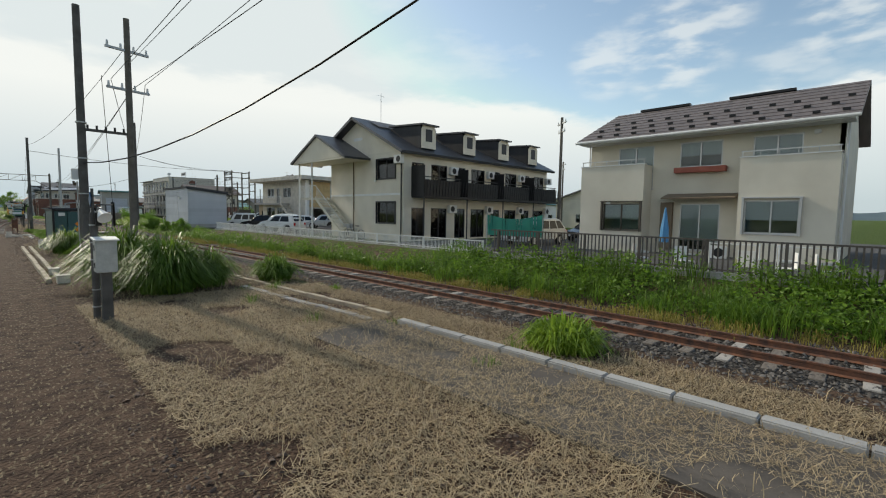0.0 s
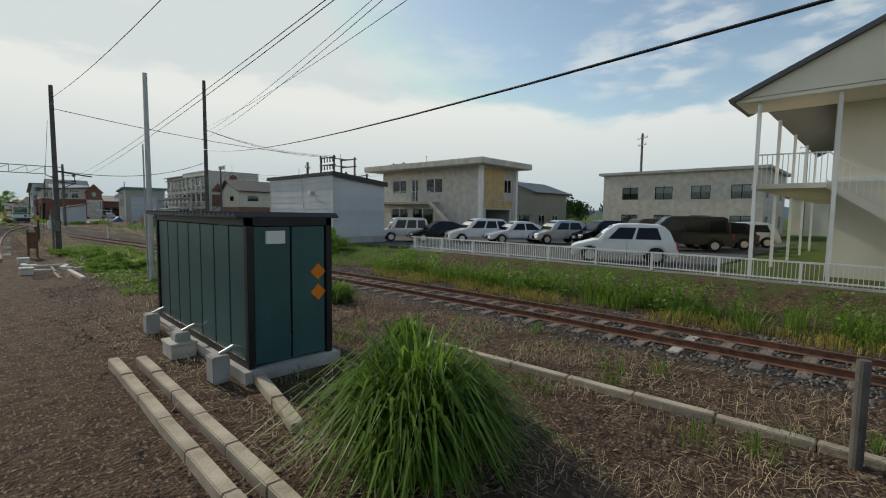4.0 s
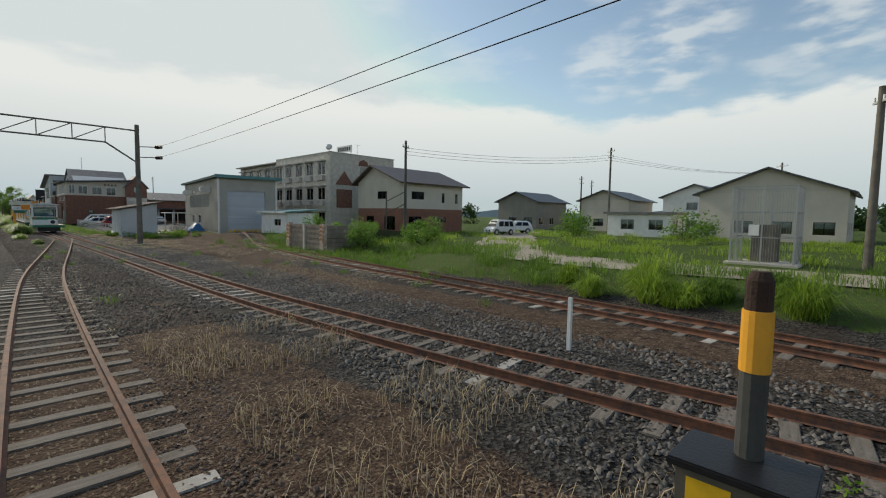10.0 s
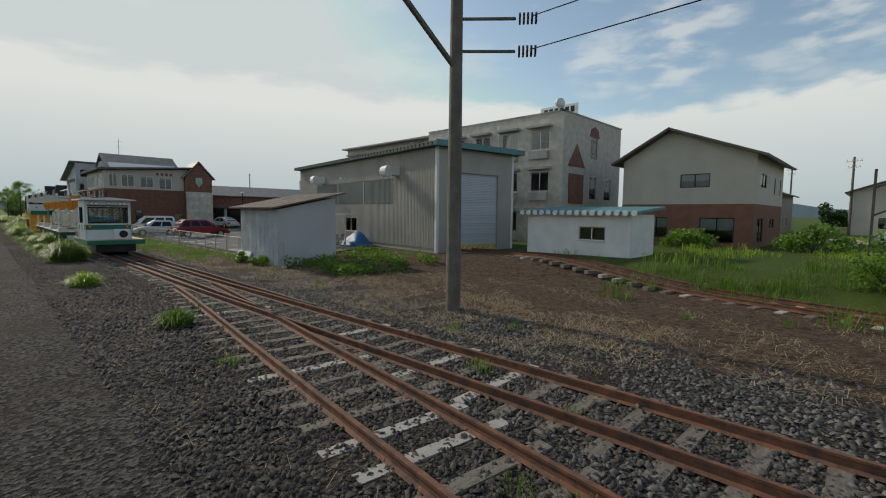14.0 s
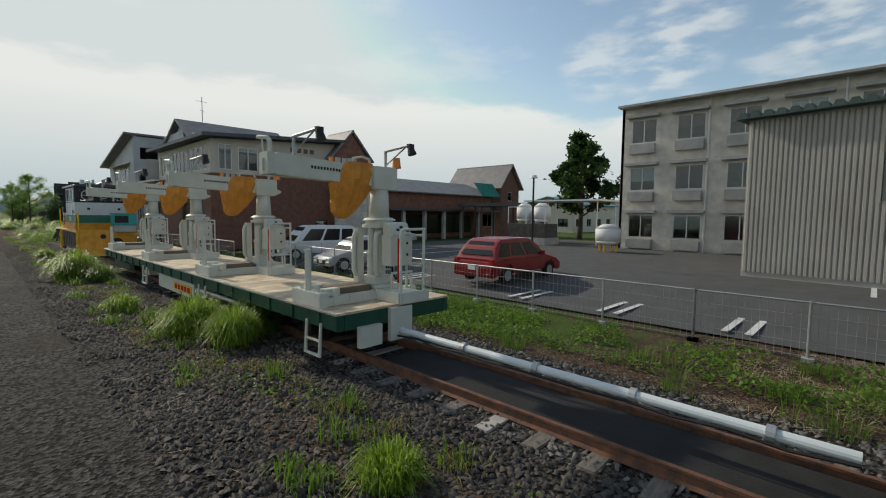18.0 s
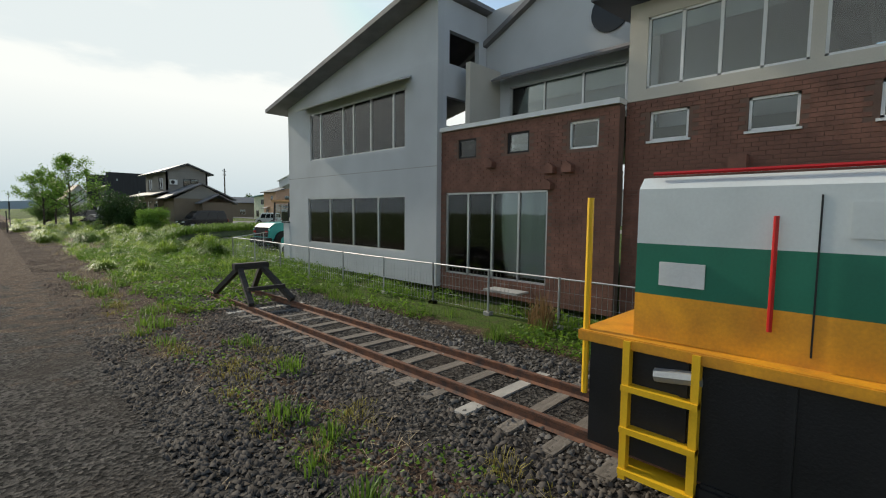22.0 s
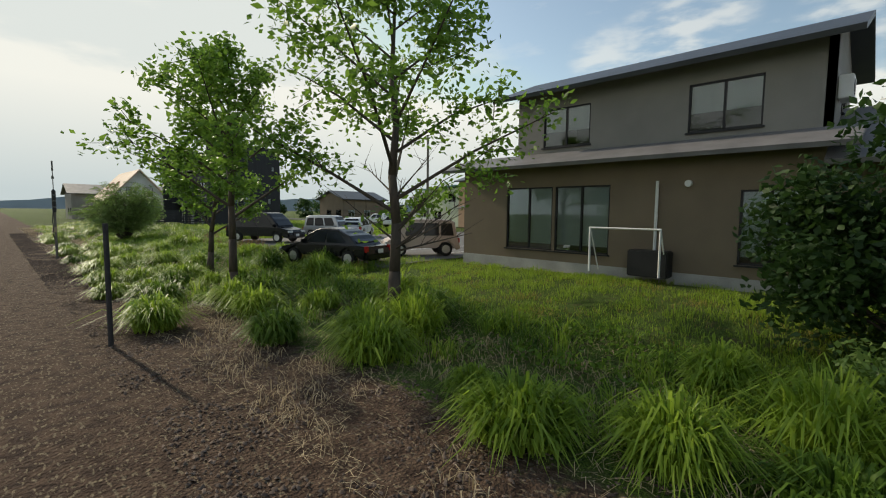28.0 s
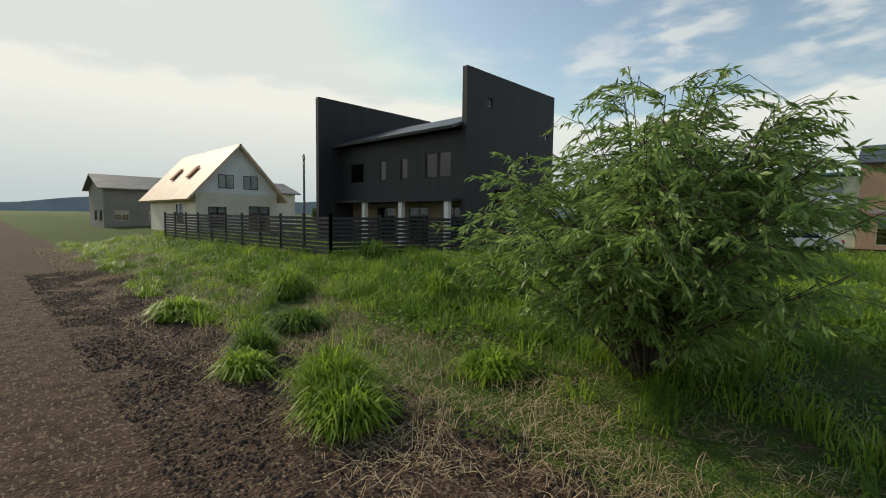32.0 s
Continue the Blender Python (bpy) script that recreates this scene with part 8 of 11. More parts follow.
def locomotive():
    c = thing("locomotive", (5.2, 174.8, 0), "white, green and yellow shunting locomotive with a snow plough", "locomotive")
    lo, mid, hi = 1.55, 1.96, 2.4
    part("underframe", Mesh().box(-1.25, 1.25, 1.2, 7.95, 0.45, 1.42), BLACK, c)
    part("running_board", Mesh().box(-1.32, 1.32, 1.2, 8.05, 1.42, 1.52), ORANGE, c, "worn yellow running board", bevel=0.01)
    for y in (2.6, 6.6):
        wheels(c, y, 0.15)
    # cab body in three bands
    for z0, z1, m_ in ((1.52, mid, ORANGE), (mid, hi, LGREEN), (hi, 3.1, LWHITE)):
        part("cab_band", Mesh().box(-1.3, 1.3, 1.4, 4.75, z0, z1), m_, c)
    side = [(1.75, 4.6, 3.14, 3.9)]
    wall(c, "x", -1.3, 1.4, 4.75, 3.1, 4.0, side, BLACK, 0.06, "cab_wall")
    wall(c, "x", 1.24, 1.4, 4.75, 3.1, 4.0, side, BLACK, 0.06, "cab_wall")
    fr = [(-1.1, -0.35, 3.15, 3.85), (-0.22, 0.22, 3.15, 3.85), (0.35, 1.1, 3.15, 3.85)]
    wall(c, "y", 1.4, -1.24, 1.24, 3.1, 4.0, fr, BLACK, 0.06, "cab_wall")
    wall(c, "y", 4.69, -1.24, 1.24, 3.1, 4.0, fr, BLACK, 0.06, "cab_wall")
    window(c, "x", -1.33, *side[0], 3, LWHITE, 0, False)
    window(c, "x", 1.2, *side[0], 3, LWHITE, 0, False)
    for q in fr:
        w = window(c, "y", 1.37, *q, 1, RUBBER, 0, False)
        x = (q[0] + q[1]) / 2
        rr = 0.26 if abs(x) > 0.3 else 0.17
        ring = [(x + rr * math.cos(t * math.pi / 10), 1.385, 3.5 + rr * math.sin(t * math.pi / 10)) for t in range(21)]
        part("spin_window_ring", Mesh().tube(ring, 0.02, 6), ALU, w, "round clear-view window")
        part("spin_window_hub", Mesh().cyl((x, 1.36, 3.5), (x, 1.39, 3.5), 0.05, n=10).bar((x - rr, 1.38, 3.5), (x + rr, 1.38, 3.5), 0.02), ALU, w)
    part("roof", Mesh().prism([(-1.38, 4.0), (1.38, 4.0), (1.25, 4.1), (0, 4.16), (-1.25, 4.1)], 3.6, "y", 1.25), ROOFD, c, "dark cab roof", bevel=0.02)
    part("roof_gutter", Mesh().box(-1.42, -1.36, 1.3, 4.85, 3.96, 4.04), LWHITE, c)
    for x in (-0.9, 1.1):
        part("beacon", Mesh().cyl((x, 1.6, 4.1), (x, 1.6, 4.36), 0.12, 0.1, 12), LAMPW, c, "pale round beacon")
    for x in (-0.4, 0.1, 0.45):
        part("horn", Mesh().cyl((x, 1.7, 4.12), (x, 1.7, 4.4), 0.06, n=10), GALV, c)
    # hood behind the cab
    for z0, z1, m_ in ((1.52, mid - 0.05, ORANGE), (mid - 0.05, hi - 0.05, LGREEN), (hi - 0.05, 2.82, LWHITE)):
        part("hood_band", Mesh().box(-1.15, 1.15, 4.75, 7.6, z0, z1), m_, c)
    part("hood_top", Mesh().prism([(-1.15, 2.82), (1.15, 2.82), (1.05, 2.92), (-1.05, 2.92)], 2.85, "y", 4.75), LWHITE, c)
    part("hood_rail", Mesh().tube([(-1.1, 4.9, 2.95), (-1.1, 7.5, 2.95)], 0.018), LAMPR, c, "red hand rail")
    part("grab_rail", Mesh().cyl((-1.2, 6.6, 1.75), (-1.2, 6.6, 2.6), 0.018), LAMPR, c)
    part("type_plate", Mesh().box(-1.165, -1.151, 7.05, 7.4, 2.0, 2.2), WHITE, c)
    part("emblem", Mesh().box(-1.308, -1.301, 2.95, 3.45, 2.06, 2.3), LWHITE, c, "white plate with a green dot")
    part("emblem_dot", Mesh().cyl((-1.314, 3.2, 2.18), (-1.309, 3.2, 2.18), 0.08, n=16), LGREEN, c)
    words("S0812R", 0.24, Matrix.Translation((-1.305, 1.95, 2.56)) @ FACE_X, BLACK, c, "running_number")
    # plough
    prow = [(-1.3, 0.15), (-0.1, -0.35), (0.1, -0.35), (1.3, 0.15)]
    pm = Mesh()
    for (xa, ya), (xb, yb) in zip(prow[:-1], prow[1:]):
        pm.slab([(xa, ya, 0.2), (xb, yb, 0.2), (xb, yb + 0.1, 1.62), (xa, ya + 0.1, 1.62)], 0.06)
    part("plough", pm, ORANGE, c, "scratched yellow plough blade")
    part("plough_brace", Mesh().box(-1.1, -0.95, 0.2, 1.3, 0.8, 0.95).box(0.95, 1.1, 0.2, 1.3, 0.8, 0.95), ORANGE, c)
    part("coupler", Mesh().cyl((0.2, -0.75, 0.95), (0.2, 0.1, 0.95), 0.24, 0.2, 12), BLACK, c)
    part("plough_hole", Mesh().cyl((-0.35, -0.28, 1.25), (-0.35, -0.2, 1.25), 0.13, n=12), BLACK, c)
    for y0 in (0.55, 7.0):
        st = part("ladder", Mesh().box(-1.34, -1.26, y0, y0 + 0.06, 0.25, 1.5).box(-1.34, -1.26, y0 + 0.55, y0 + 0.61, 0.25, 1.5), YEL, c, "yellow step ladder")
        for z in (0.3, 0.68, 1.06):
            part("rung", Mesh().box(-1.36, -1.1, y0, y0 + 0.61, z, z + 0.05), YEL, st)
    for x in (-1.3, 1.3):
        part("handrail", Mesh().tube([(x, 0.35, 1.6), (x, 0.45, 2.5), (x, 1.3, 2.2), (x, 1.4, 1.6)], 0.025), YEL, c)
    part("handrail", Mesh().tube([(-1.25, 8.0, 0.9), (-1.25, 8.0, 2.75)], 0.03), YEL, c)
    part("signal_post", Mesh().cyl((1.0, 0.5, 1.6), (1.0, 0.5, 3.4), 0.05), YEL, c)
    part("fuel_tank", Mesh().cyl((-0.95, 4.2, 0.8), (-0.95, 5.6, 0.8), 0.3, n=14), BLACK, c)
    part("running_lamp", Mesh().cyl((-1.28, 7.0, 1.3), (-1.28, 7.35, 1.25), 0.06), GALV, c)
    part("headlight", Mesh().cyl((-0.7, 1.3, 2.75), (-0.7, 1.4, 2.75), 0.07, n=10), BLACK, c)
    part("headlight", Mesh().cyl((0.7, 1.3, 2.75), (0.7, 1.4, 2.75), 0.07, n=10), BLACK, c)
    part("exhaust_duct", Mesh().bar((-1.36, 4.82, 2.5), (-1.3, 4.8, 4.05), 0.14), BLACK, c, "black exhaust duct beside the cab", bevel=0.02)
    for k in range(9):
        part("frame_gusset", Mesh().box(-1.27, -1.251, 1.5 + k * 0.7, 1.56 + k * 0.7, 0.6, 1.4), BLACK, c)
    for y, z in ((2.2, 1.72), (2.9, 1.72), (3.6, 1.74)):
        part("latch", Mesh().box(-1.318, -1.301, y, y + 0.12, z, z + 0.05), ALU, c)
    part("side_reflector", Mesh().box(-1.308, -1.301, 1.6, 1.75, 1.62, 1.7).box(-1.308, -1.301, 1.6, 1.75, 1.75, 1.82), BLACK, c)
    part("spring_hanger", Mesh().box(-1.3, -1.2, 2.2, 3.0, 0.25, 0.45).box(-1.3, -1.2, 6.2, 7.0, 0.25, 0.45), BLACK, c, bevel=0.03)
    for y in (1.42, 2.3, 3.2):
        part("panel_seam", Mesh().box(-1.306, -1.3, y + 0.85, y + 0.862, 1.6, 3.05), BLACK, c)
    for y in (5.4, 6.35):
        part("hood_seam", Mesh().box(-1.156, -1.15, y, y + 0.012, 1.6, 2.75), BLACK, c)
    part("hood_handle", Mesh().bar((-1.17, 5.6, 2.15), (-1.17, 5.72, 2.3), 0.03), ALU, c)
    part("vent_panel", Mesh().box(-1.16, -1.15, 5.55, 6.2, 2.45, 2.7), LWHITE, c, bevel=0.004)
    return c


locomotive()


def compressor(loc):
    c = thing("turquoise_machine", loc, "turquoise engine box on the front of the locomotive", "machine")
    part("body", Mesh().box(0, 1.1, -0.3, 0.4, 0.36, 0.98), TURQ, c, bevel=0.04)
    part("engine_panel", Mesh().box(0.08, 0.7, -0.32, -0.3, 0.5, 0.88), BLACK, c)
    part("lid", Mesh().box(-0.03, 1.13, -0.33, 0.43, 0.98, 1.02), TURQ, c)
    for y in (-0.2, 0.25):
        part("stand", Mesh().box(0.05, 1.05, y, y + 0.08, 0.0, 0.36), GALV, c)
    return c


compressor((5.3, 174.75, 1.5))


def wheel_loader(loc, turn):
    c = thing("wheel_loader", loc, "turquoise wheel loader with a glazed cab", "loader", turn=turn)
    part("engine_hood", Mesh().prism([(-2.0, 0.6), (-0.2, 0.6), (-0.2, 1.6), (-1.7, 1.5), (-2.0, 1.25)], 1.5, "x", -0.75), TURQ, c, bevel=0.06)
    part("front_frame", Mesh().prism([(-0.2, 0.5), (1.6, 0.5), (1.5, 1.0), (0.4, 1.35), (-0.2, 1.35)], 1.2, "x", -0.6), TURQ, c, bevel=0.05)
    part("grille", Mesh().box(-0.6, 0.6, -2.02, -1.98, 0.8, 1.3), BLACK, c)
    part("rear_bumper", Mesh().box(-0.85, 0.85, -2.15, -1.9, 0.45, 0.75), BLACK, c, bevel=0.03)
    for x in (-0.68, 0.68):
        for y in (-0.75, 0.68):
            part("cab_post", Mesh().bar((x, y, 1.3), (x * 0.95, y * 0.9, 2.65), 0.08), BLACK, c)
    part("cab_glass", Mesh().box(-0.64, 0.64, -0.68, 0.62, 1.55, 2.55), GLASS, c)
    part("seat", Mesh().box(-0.28, 0.28, -0.5, 0.0, 1.4, 1.6).box(-0.28, 0.28, -0.52, -0.4, 1.6, 2.15), BLACK, c, bevel=0.03)
    part("cab_roof", Mesh().box(-0.8, 0.8, -0.85, 0.75, 2.65, 2.8), mat("faded orange roof", (0.5, 0.3, 0.15)), c, bevel=0.05)
    for x in (-0.75, 0.75):
        for y in (-1.2, 1.25):
            w = part("wheel", Mesh().cyl((x - 0.22, y, 0.55), (x + 0.22, y, 0.55), 0.55, n=20), RUBBER, c, bevel=0.05)
            part("rim", Mesh().cyl((x - 0.23, y, 0.55), (x + 0.23, y, 0.55), 0.28, n=14), TURQ, w)
        part("lift_arm", Mesh().bar((x * 0.6, 0.4, 1.4), (x * 0.6, 2.3, 0.6), 0.16), TURQ, c)
        part("lamp", Mesh().box(x * 0.7 - 0.1, x * 0.7 + 0.1, -2.05, -1.97, 1.0, 1.12), LAMPR, c)
    part("bucket", Mesh().prism([(2.1, 0.15), (3.0, 0.1), (2.2, 0.3), (2.15, 1.0), (2.05, 1.0)], 2.0, "x", -1.0), GALV, c)
    return c


wheel_loader((12.3, 205.1, H(12.3, 205.1)), -80)


# ---- poles and wires ----
def pole(name, x, y, h, r, material, label, z=None, arms=()):
    z = H(x, y) if z is None else z
    p = thing(name, (x, y, z - 0.05), label, "pole")
    part("shaft", Mesh().cyl((0, 0, 0), (0, 0, h), r, r * 0.72, 28), material, p)
    for az, ah, length in arms:
        dx, dy = math.cos(az), math.sin(az)
        a = part("cross_arm", Mesh().bar((-dx * length / 2, -dy * length / 2, ah), (dx * length / 2, dy * length / 2, ah), 0.09), GALV, p)
        for k in (-0.45, -0.15, 0.15, 0.45):
            part("insulator", Mesh().cyl((dx * length * k, dy * length * k, ah + 0.04), (dx * length * k, dy * length * k, ah + 0.24), 0.05, 0.035, 8), WHITE, a)
    return p


def wire(pts, sag, r, label, n=14):
    w = thing("overhead_wire", pts[0], label, "wire")
    o = Vector(pts[0])
    for a, b in zip(pts[:-1], pts[1:]):
        a, b = Vector(a) - o, Vector(b) - o
        line = [a.lerp(b, t / n) - Vector((0, 0, sag * 4 * (t / n) * (1 - t / n))) for t in range(n + 1)]
        part("cable", Mesh().tube(line, r, 4), WIRE, w)
    return w


p1 = pole("signal_pole", 2.75, 23.0, 10.5, 0.17, DCONC, "dark concrete line pole with a number plate and camera", arms=())
part("number_plate", Mesh().box(-0.215, -0.185, -0.11, 0.11, 2.71, 2.85), WHITE, p1, "white plate with a black number")
words("28", 0.13, Matrix.Translation((-0.22, -0.04, 2.78)) @ FACE_X, BLACK, p1, "pole_number")
part("letter_bar", Mesh().box(-0.222, -0.216, 0.05, 0.095, 2.73, 2.83), BLACK, p1)
part("terminal_box", Mesh().box(-0.36, -0.14, 0.02, 0.26, 3.78, 4.2), WHITE, p1, "white terminal box", bevel=0.02)
part("camera_head", Mesh().cyl((-0.3, 0.12, 3.68), (-0.24, 0.36, 3.6), 0.045, 0.06, 12), GPOLE, p1, "white camera")
part("conduit", Mesh().cyl((-0.19, 0.12, 0), (-0.19, 0.12, 3.7), 0.03), GALV, p1)
for z_ in (1.0, 3.2, 4.6, 6.0):
    part("band", Mesh().cyl((0, 0, z_), (0, 0, z_ + 0.05), 0.185, n=14), GALV, p1)
p2 = pole("line_pole", 4.4, 23.1, 10.5, 0.15, GPOLE, "grey concrete line pole with cross arms", arms=((0.2, 7.6, 1.6), (0.2, 9.2, 1.6)))
beam = thing("pole_beam", (2.75, 23.0, 5.72), "dark steel beam with insulators between two poles", "beam")
part("beam", Mesh().bar((0, 0, 0), (1.65, 0.1, 0), 0.1), DCONC, beam)
for k in range(5):
    part("insulator", Mesh().cyl((0.2 + k * 0.3, 0, 0.05), (0.2 + k * 0.3, 0, 0.2), 0.04, n=8), BLACK, beam)
ld = thing("ladder_platform", (3.4, 23.9, 0), "dull grey steel ladder with a small railed platform", "ladder")
part("platform", Mesh().box(-0.25, 0.35, -0.45, 0.35, 1.55, 1.6), DGALV, ld)
for x_ in (-0.22, 0.22):
    part("stile", Mesh().bar((x_, 0.4, 0), (x_, 0.4, 2.75), 0.05), DGALV, ld)
for k in range(6):
    part("rung", Mesh().bar((-0.22, 0.4, 0.25 + k * 0.25), (0.22, 0.4, 0.25 + k * 0.25), 0.03), DGALV, ld)
part("guard_rail", Mesh().tube([(-0.22, 0.4, 2.75), (-0.22, -0.45, 2.75), (0.3, -0.45, 2.75), (0.3, -0.45, 1.6)], 0.025).tube([(-0.22, -0.45, 1.6), (-0.22, -0.45, 2.75)], 0.025).tube([(-0.22, 0.4, 2.2), (-0.22, -0.45, 2.2)], 0.02), DGALV, ld)


def relay_post():
    p = thing("relay_post", (1.7, 13.05, 0), "dark steel post with a blue diamond sign and a lamp", "post")
    part("shaft", Mesh().cyl((0, 0, 0), (0, 0, 2.5), 0.075, n=12).cyl((0, 0, 2.5), (0, 0, 3.05), 0.03, n=10), DCONC, p)
    d = 0.17
    part("diamond_sign", Mesh().prism([(0, 2.8 - d), (d, 2.8), (0, 2.8 + d), (-d, 2.8)], 0.015, "x", -0.05), mat("blue sign", (0.03, 0.10, 0.2), 0.5), p, "blue diamond sign")
    part("lamp_arm", Mesh().tube([(0.05, -0.05, 2.5), (0.1, -0.15, 2.62), (0.12, -0.3, 2.6)], 0.015), GALV, p)
    part("lamp_shade", Mesh().cyl((0.1, -0.22, 2.55), (0.16, -0.42, 2.38), 0.04, 0.15, 14), WHITE, p, "white conical lamp shade")
    for z in (0.3, 0.7, 1.4, 1.8, 2.2):
        part("band", Mesh().cyl((0, 0, z), (0, 0, z + 0.03), 0.085, n=12), GALV, p)
    part("junction_box", Mesh().box(0.02, 0.14, -0.18, -0.06, 2.2, 2.5), BLACK, p)
    return p


relay_post()
rb = thing("relay_box", (1.85, 12.72, 0), "grey-white steel relay cabinet on a short stand", "cabinet")
part("stand", Mesh().box(-0.1, 0.1, -0.1, 0.1, 0, 1.15), DCONC, rb)
part("body", Mesh().box(-0.2, 0.2, -0.19, 0.19, 1.15, 1.88), mat("weathered pale paint", (0.5, 0.5, 0.46), 0.6, var=0.25, scale=4), rb, bevel=0.015)
part("lid", Mesh().slab([(-0.24, -0.23, 1.9), (0.24, -0.23, 1.9), (0.24, 0.23, 1.95), (-0.24, 0.23, 1.95)], 0.03), WHITE, rb)
for z_ in (1.25, 1.65):
    part("hinge", Mesh().box(-0.215, -0.2, -0.05, -0.02, z_, z_ + 0.12), BLACK, rb)


def hedge_shelter():
    s = thing("battery_cabinet", (2.75, 36.4, 0), "dark green steel equipment cabinet with panel doors", "cabinet")
    LX, LY, Z = 1.45, 5.0, 2.5
    part("base", Mesh().box(-0.1, LX + 0.1, -0.1, LY + 0.1, 0, 0.18), CONC, s)
    part("frame", Mesh().box(0, 0.1, 0, 0.1, 0.18, Z).box(LX - 0.1, LX, 0, 0.1, 0.18, Z).box(0, 0.1, LY - 0.1, LY, 0.18, Z).box(0, LX, 0, 0.1, Z - 0.12, Z).box(0, 0.1, 0, LY, Z - 0.12, Z).box(0, 0.1, 0.1, LY - 0.1, 0.18, 0.3), BLACK, s, "black steel frame")
    for k in range(7):
        part("panel", Mesh().box(0.03, 0.07, 0.12 + k * 0.68, 0.74 + k * 0.68, 0.3, Z - 0.14), TEAL, s, "dark teal panel")
    for k in range(2):
        part("panel", Mesh().box(0.12 + k * 0.62, 0.7 + k * 0.62, 0.03, 0.07, 0.22, Z - 0.14), TEAL, s, "dark teal panel")
    part("back", Mesh().box(LX - 0.06, LX - 0.02, 0.1, LY - 0.1, 0.2, Z - 0.1).box(0.1, LX - 0.1, LY - 0.07, LY - 0.03, 0.2, Z - 0.1), TEAL, s)
    part("roof", Mesh().box(-0.14, LX + 0.14, 0.0, 5.2, Z + 0.001, Z + 0.02), BLACK, s)
    for k in range(26):
        part("roof_rib", Mesh().prism([(k * 0.2, Z + 0.02), (k * 0.2 + 0.1, Z + 0.09), (k * 0.2 + 0.2, Z + 0.02)], LX + 0.3, "x", -0.15), BLACK, s, "rib of the black corrugated roof")
    part("plate", Mesh().box(0.3, 0.6, -0.02, 0.03, 2.1, 2.3), WHITE, s)
    for z in (1.25, 1.6):
        part("reflector", Mesh().prism([(1.2, z - 0.14), (1.34, z), (1.2, z + 0.14), (1.06, z)], 0.012, "y", 0.016), LAMPO, s, "orange diamond reflector")
    for y in (0.35, 2.2, 4.2):
        part("foot_block", Mesh().box(-0.45, -0.2, y - 0.15, y + 0.15, 0, 0.42), CONC, s, bevel=0.02)
        part("anchor", Mesh().tube([(-0.3, y, 0.42), (-0.1, y, 0.5), (0.02, y, 0.45)], 0.03), GALV, s)
    return s


hedge_shelter()


def kerb(name, pts, w, h, material, label, piece=1.0):
    """A row of concrete pieces along a line."""
    k = thing(name, (*pts[0], 0), label, "concrete edging")
    rnd = random.Random(int(pts[0][1] * 10))
    for a, b in zip(pts[:-1], pts[1:]):
        d = Vector((b[0] - a[0], b[1] - a[1], 0))
        n = max(1, round(d.length / piece))
        me = Mesh().box(-w / 2, w / 2, 0.008, d.length / n - 0.008, -0.1, h).data("edging_piece", material, bevel=0.012)
        ang = math.atan2(d.y, d.x) - math.pi / 2
        for j in range(n):
            p = d * (j / n)
            ob = part("edging_piece", me, material, k)
            x, y = a[0] - pts[0][0] + p.x, a[1] - pts[0][1] + p.y
            ob.matrix_basis = Matrix.LocRotScale((x, y, H(a[0] + p.x, a[1] + p.y) + rnd.uniform(-0.015, 0.015)), Euler((0, 0, ang + rnd.uniform(-0.012, 0.012))), None)
    return k


kerb("concrete_edging", [(7.0, 8.8), (6.6, 18.3), (6.5, 30), (6.1, 36)], 0.16, 0.1, TROUGH, "pale concrete edging strip in the straw")
kerb("concrete_edging", [(6.4, 8.8), (6.0, 15.5)], 0.22, 0.05, CONC, "second row of broken edging stones", 0.55)
kerb("cable_trough", [(1.38, 20.5), (1.43, 38.6)], 0.15, 0.14, TROUGH, "cable trough wall of pale concrete pieces")
kerb("cable_trough", [(1.68, 20.5), (1.78, 38.4)], 0.15, 0.14, TROUGH, "second wall of the cable trough")
kerb("cable_trough", [(2.5, 34.4), (2.85, 36.2), (2.7, 41)], 0.16, 0.12, TROUGH, "low concrete edging beside the cabinet")
kerb("cable_trough", [(2.54, 50.6), (2.47, 53.9)], 0.16, 0.1, CONCW, "long cable trough edge of pale concrete")
kerb("cable_trough", [(3.1, 54.5), (2.66, 54.42), (2.33, 54.8), (2.62, 56.15), (2.1, 56.18), (1.5, 56.3)], 0.2, 0.11, CONCW, "bent cable trough of pale concrete", 0.6)
kerb("cable_trough", [(1.26, 57.6), (1.2, 56.75)], 0.2, 0.1, CONCW, "short cable trough between two pits")
kerb("cable_trough", [(1.95, 54.25), (1.35, 54.55)], 0.2, 0.1, CONCW, "broken cable trough across the gravel", 0.5)
kerb("drain_rail", [(1.95, 51.5), (2.05, 55.8)], 0.1, 0.05, DCONC, "old dark rail lying in the gravel", 2.2)
kerb("cable_trough", [(5.85, 54.05), (7.9, 54.15)], 0.3, 0.08, CONCW, "cable trough leading to the rails")
kerb("cable_trough", [(5.4, 53.75), (5.25, 52.4)], 0.18, 0.07, CONC, "low concrete edging beside the slab")
kerb("cable_trough", [(5.24, 51.45), (5.5, 51.73), (8.4, 51.73)], 0.2, 0.1, CONCW, "bent cable trough beside the rails", 0.7)
kerb("cable_trough", [(5.55, 51.35), (5.1, 50.3)], 0.16, 0.08, CONC, "branch of the cable trough", 0.6)
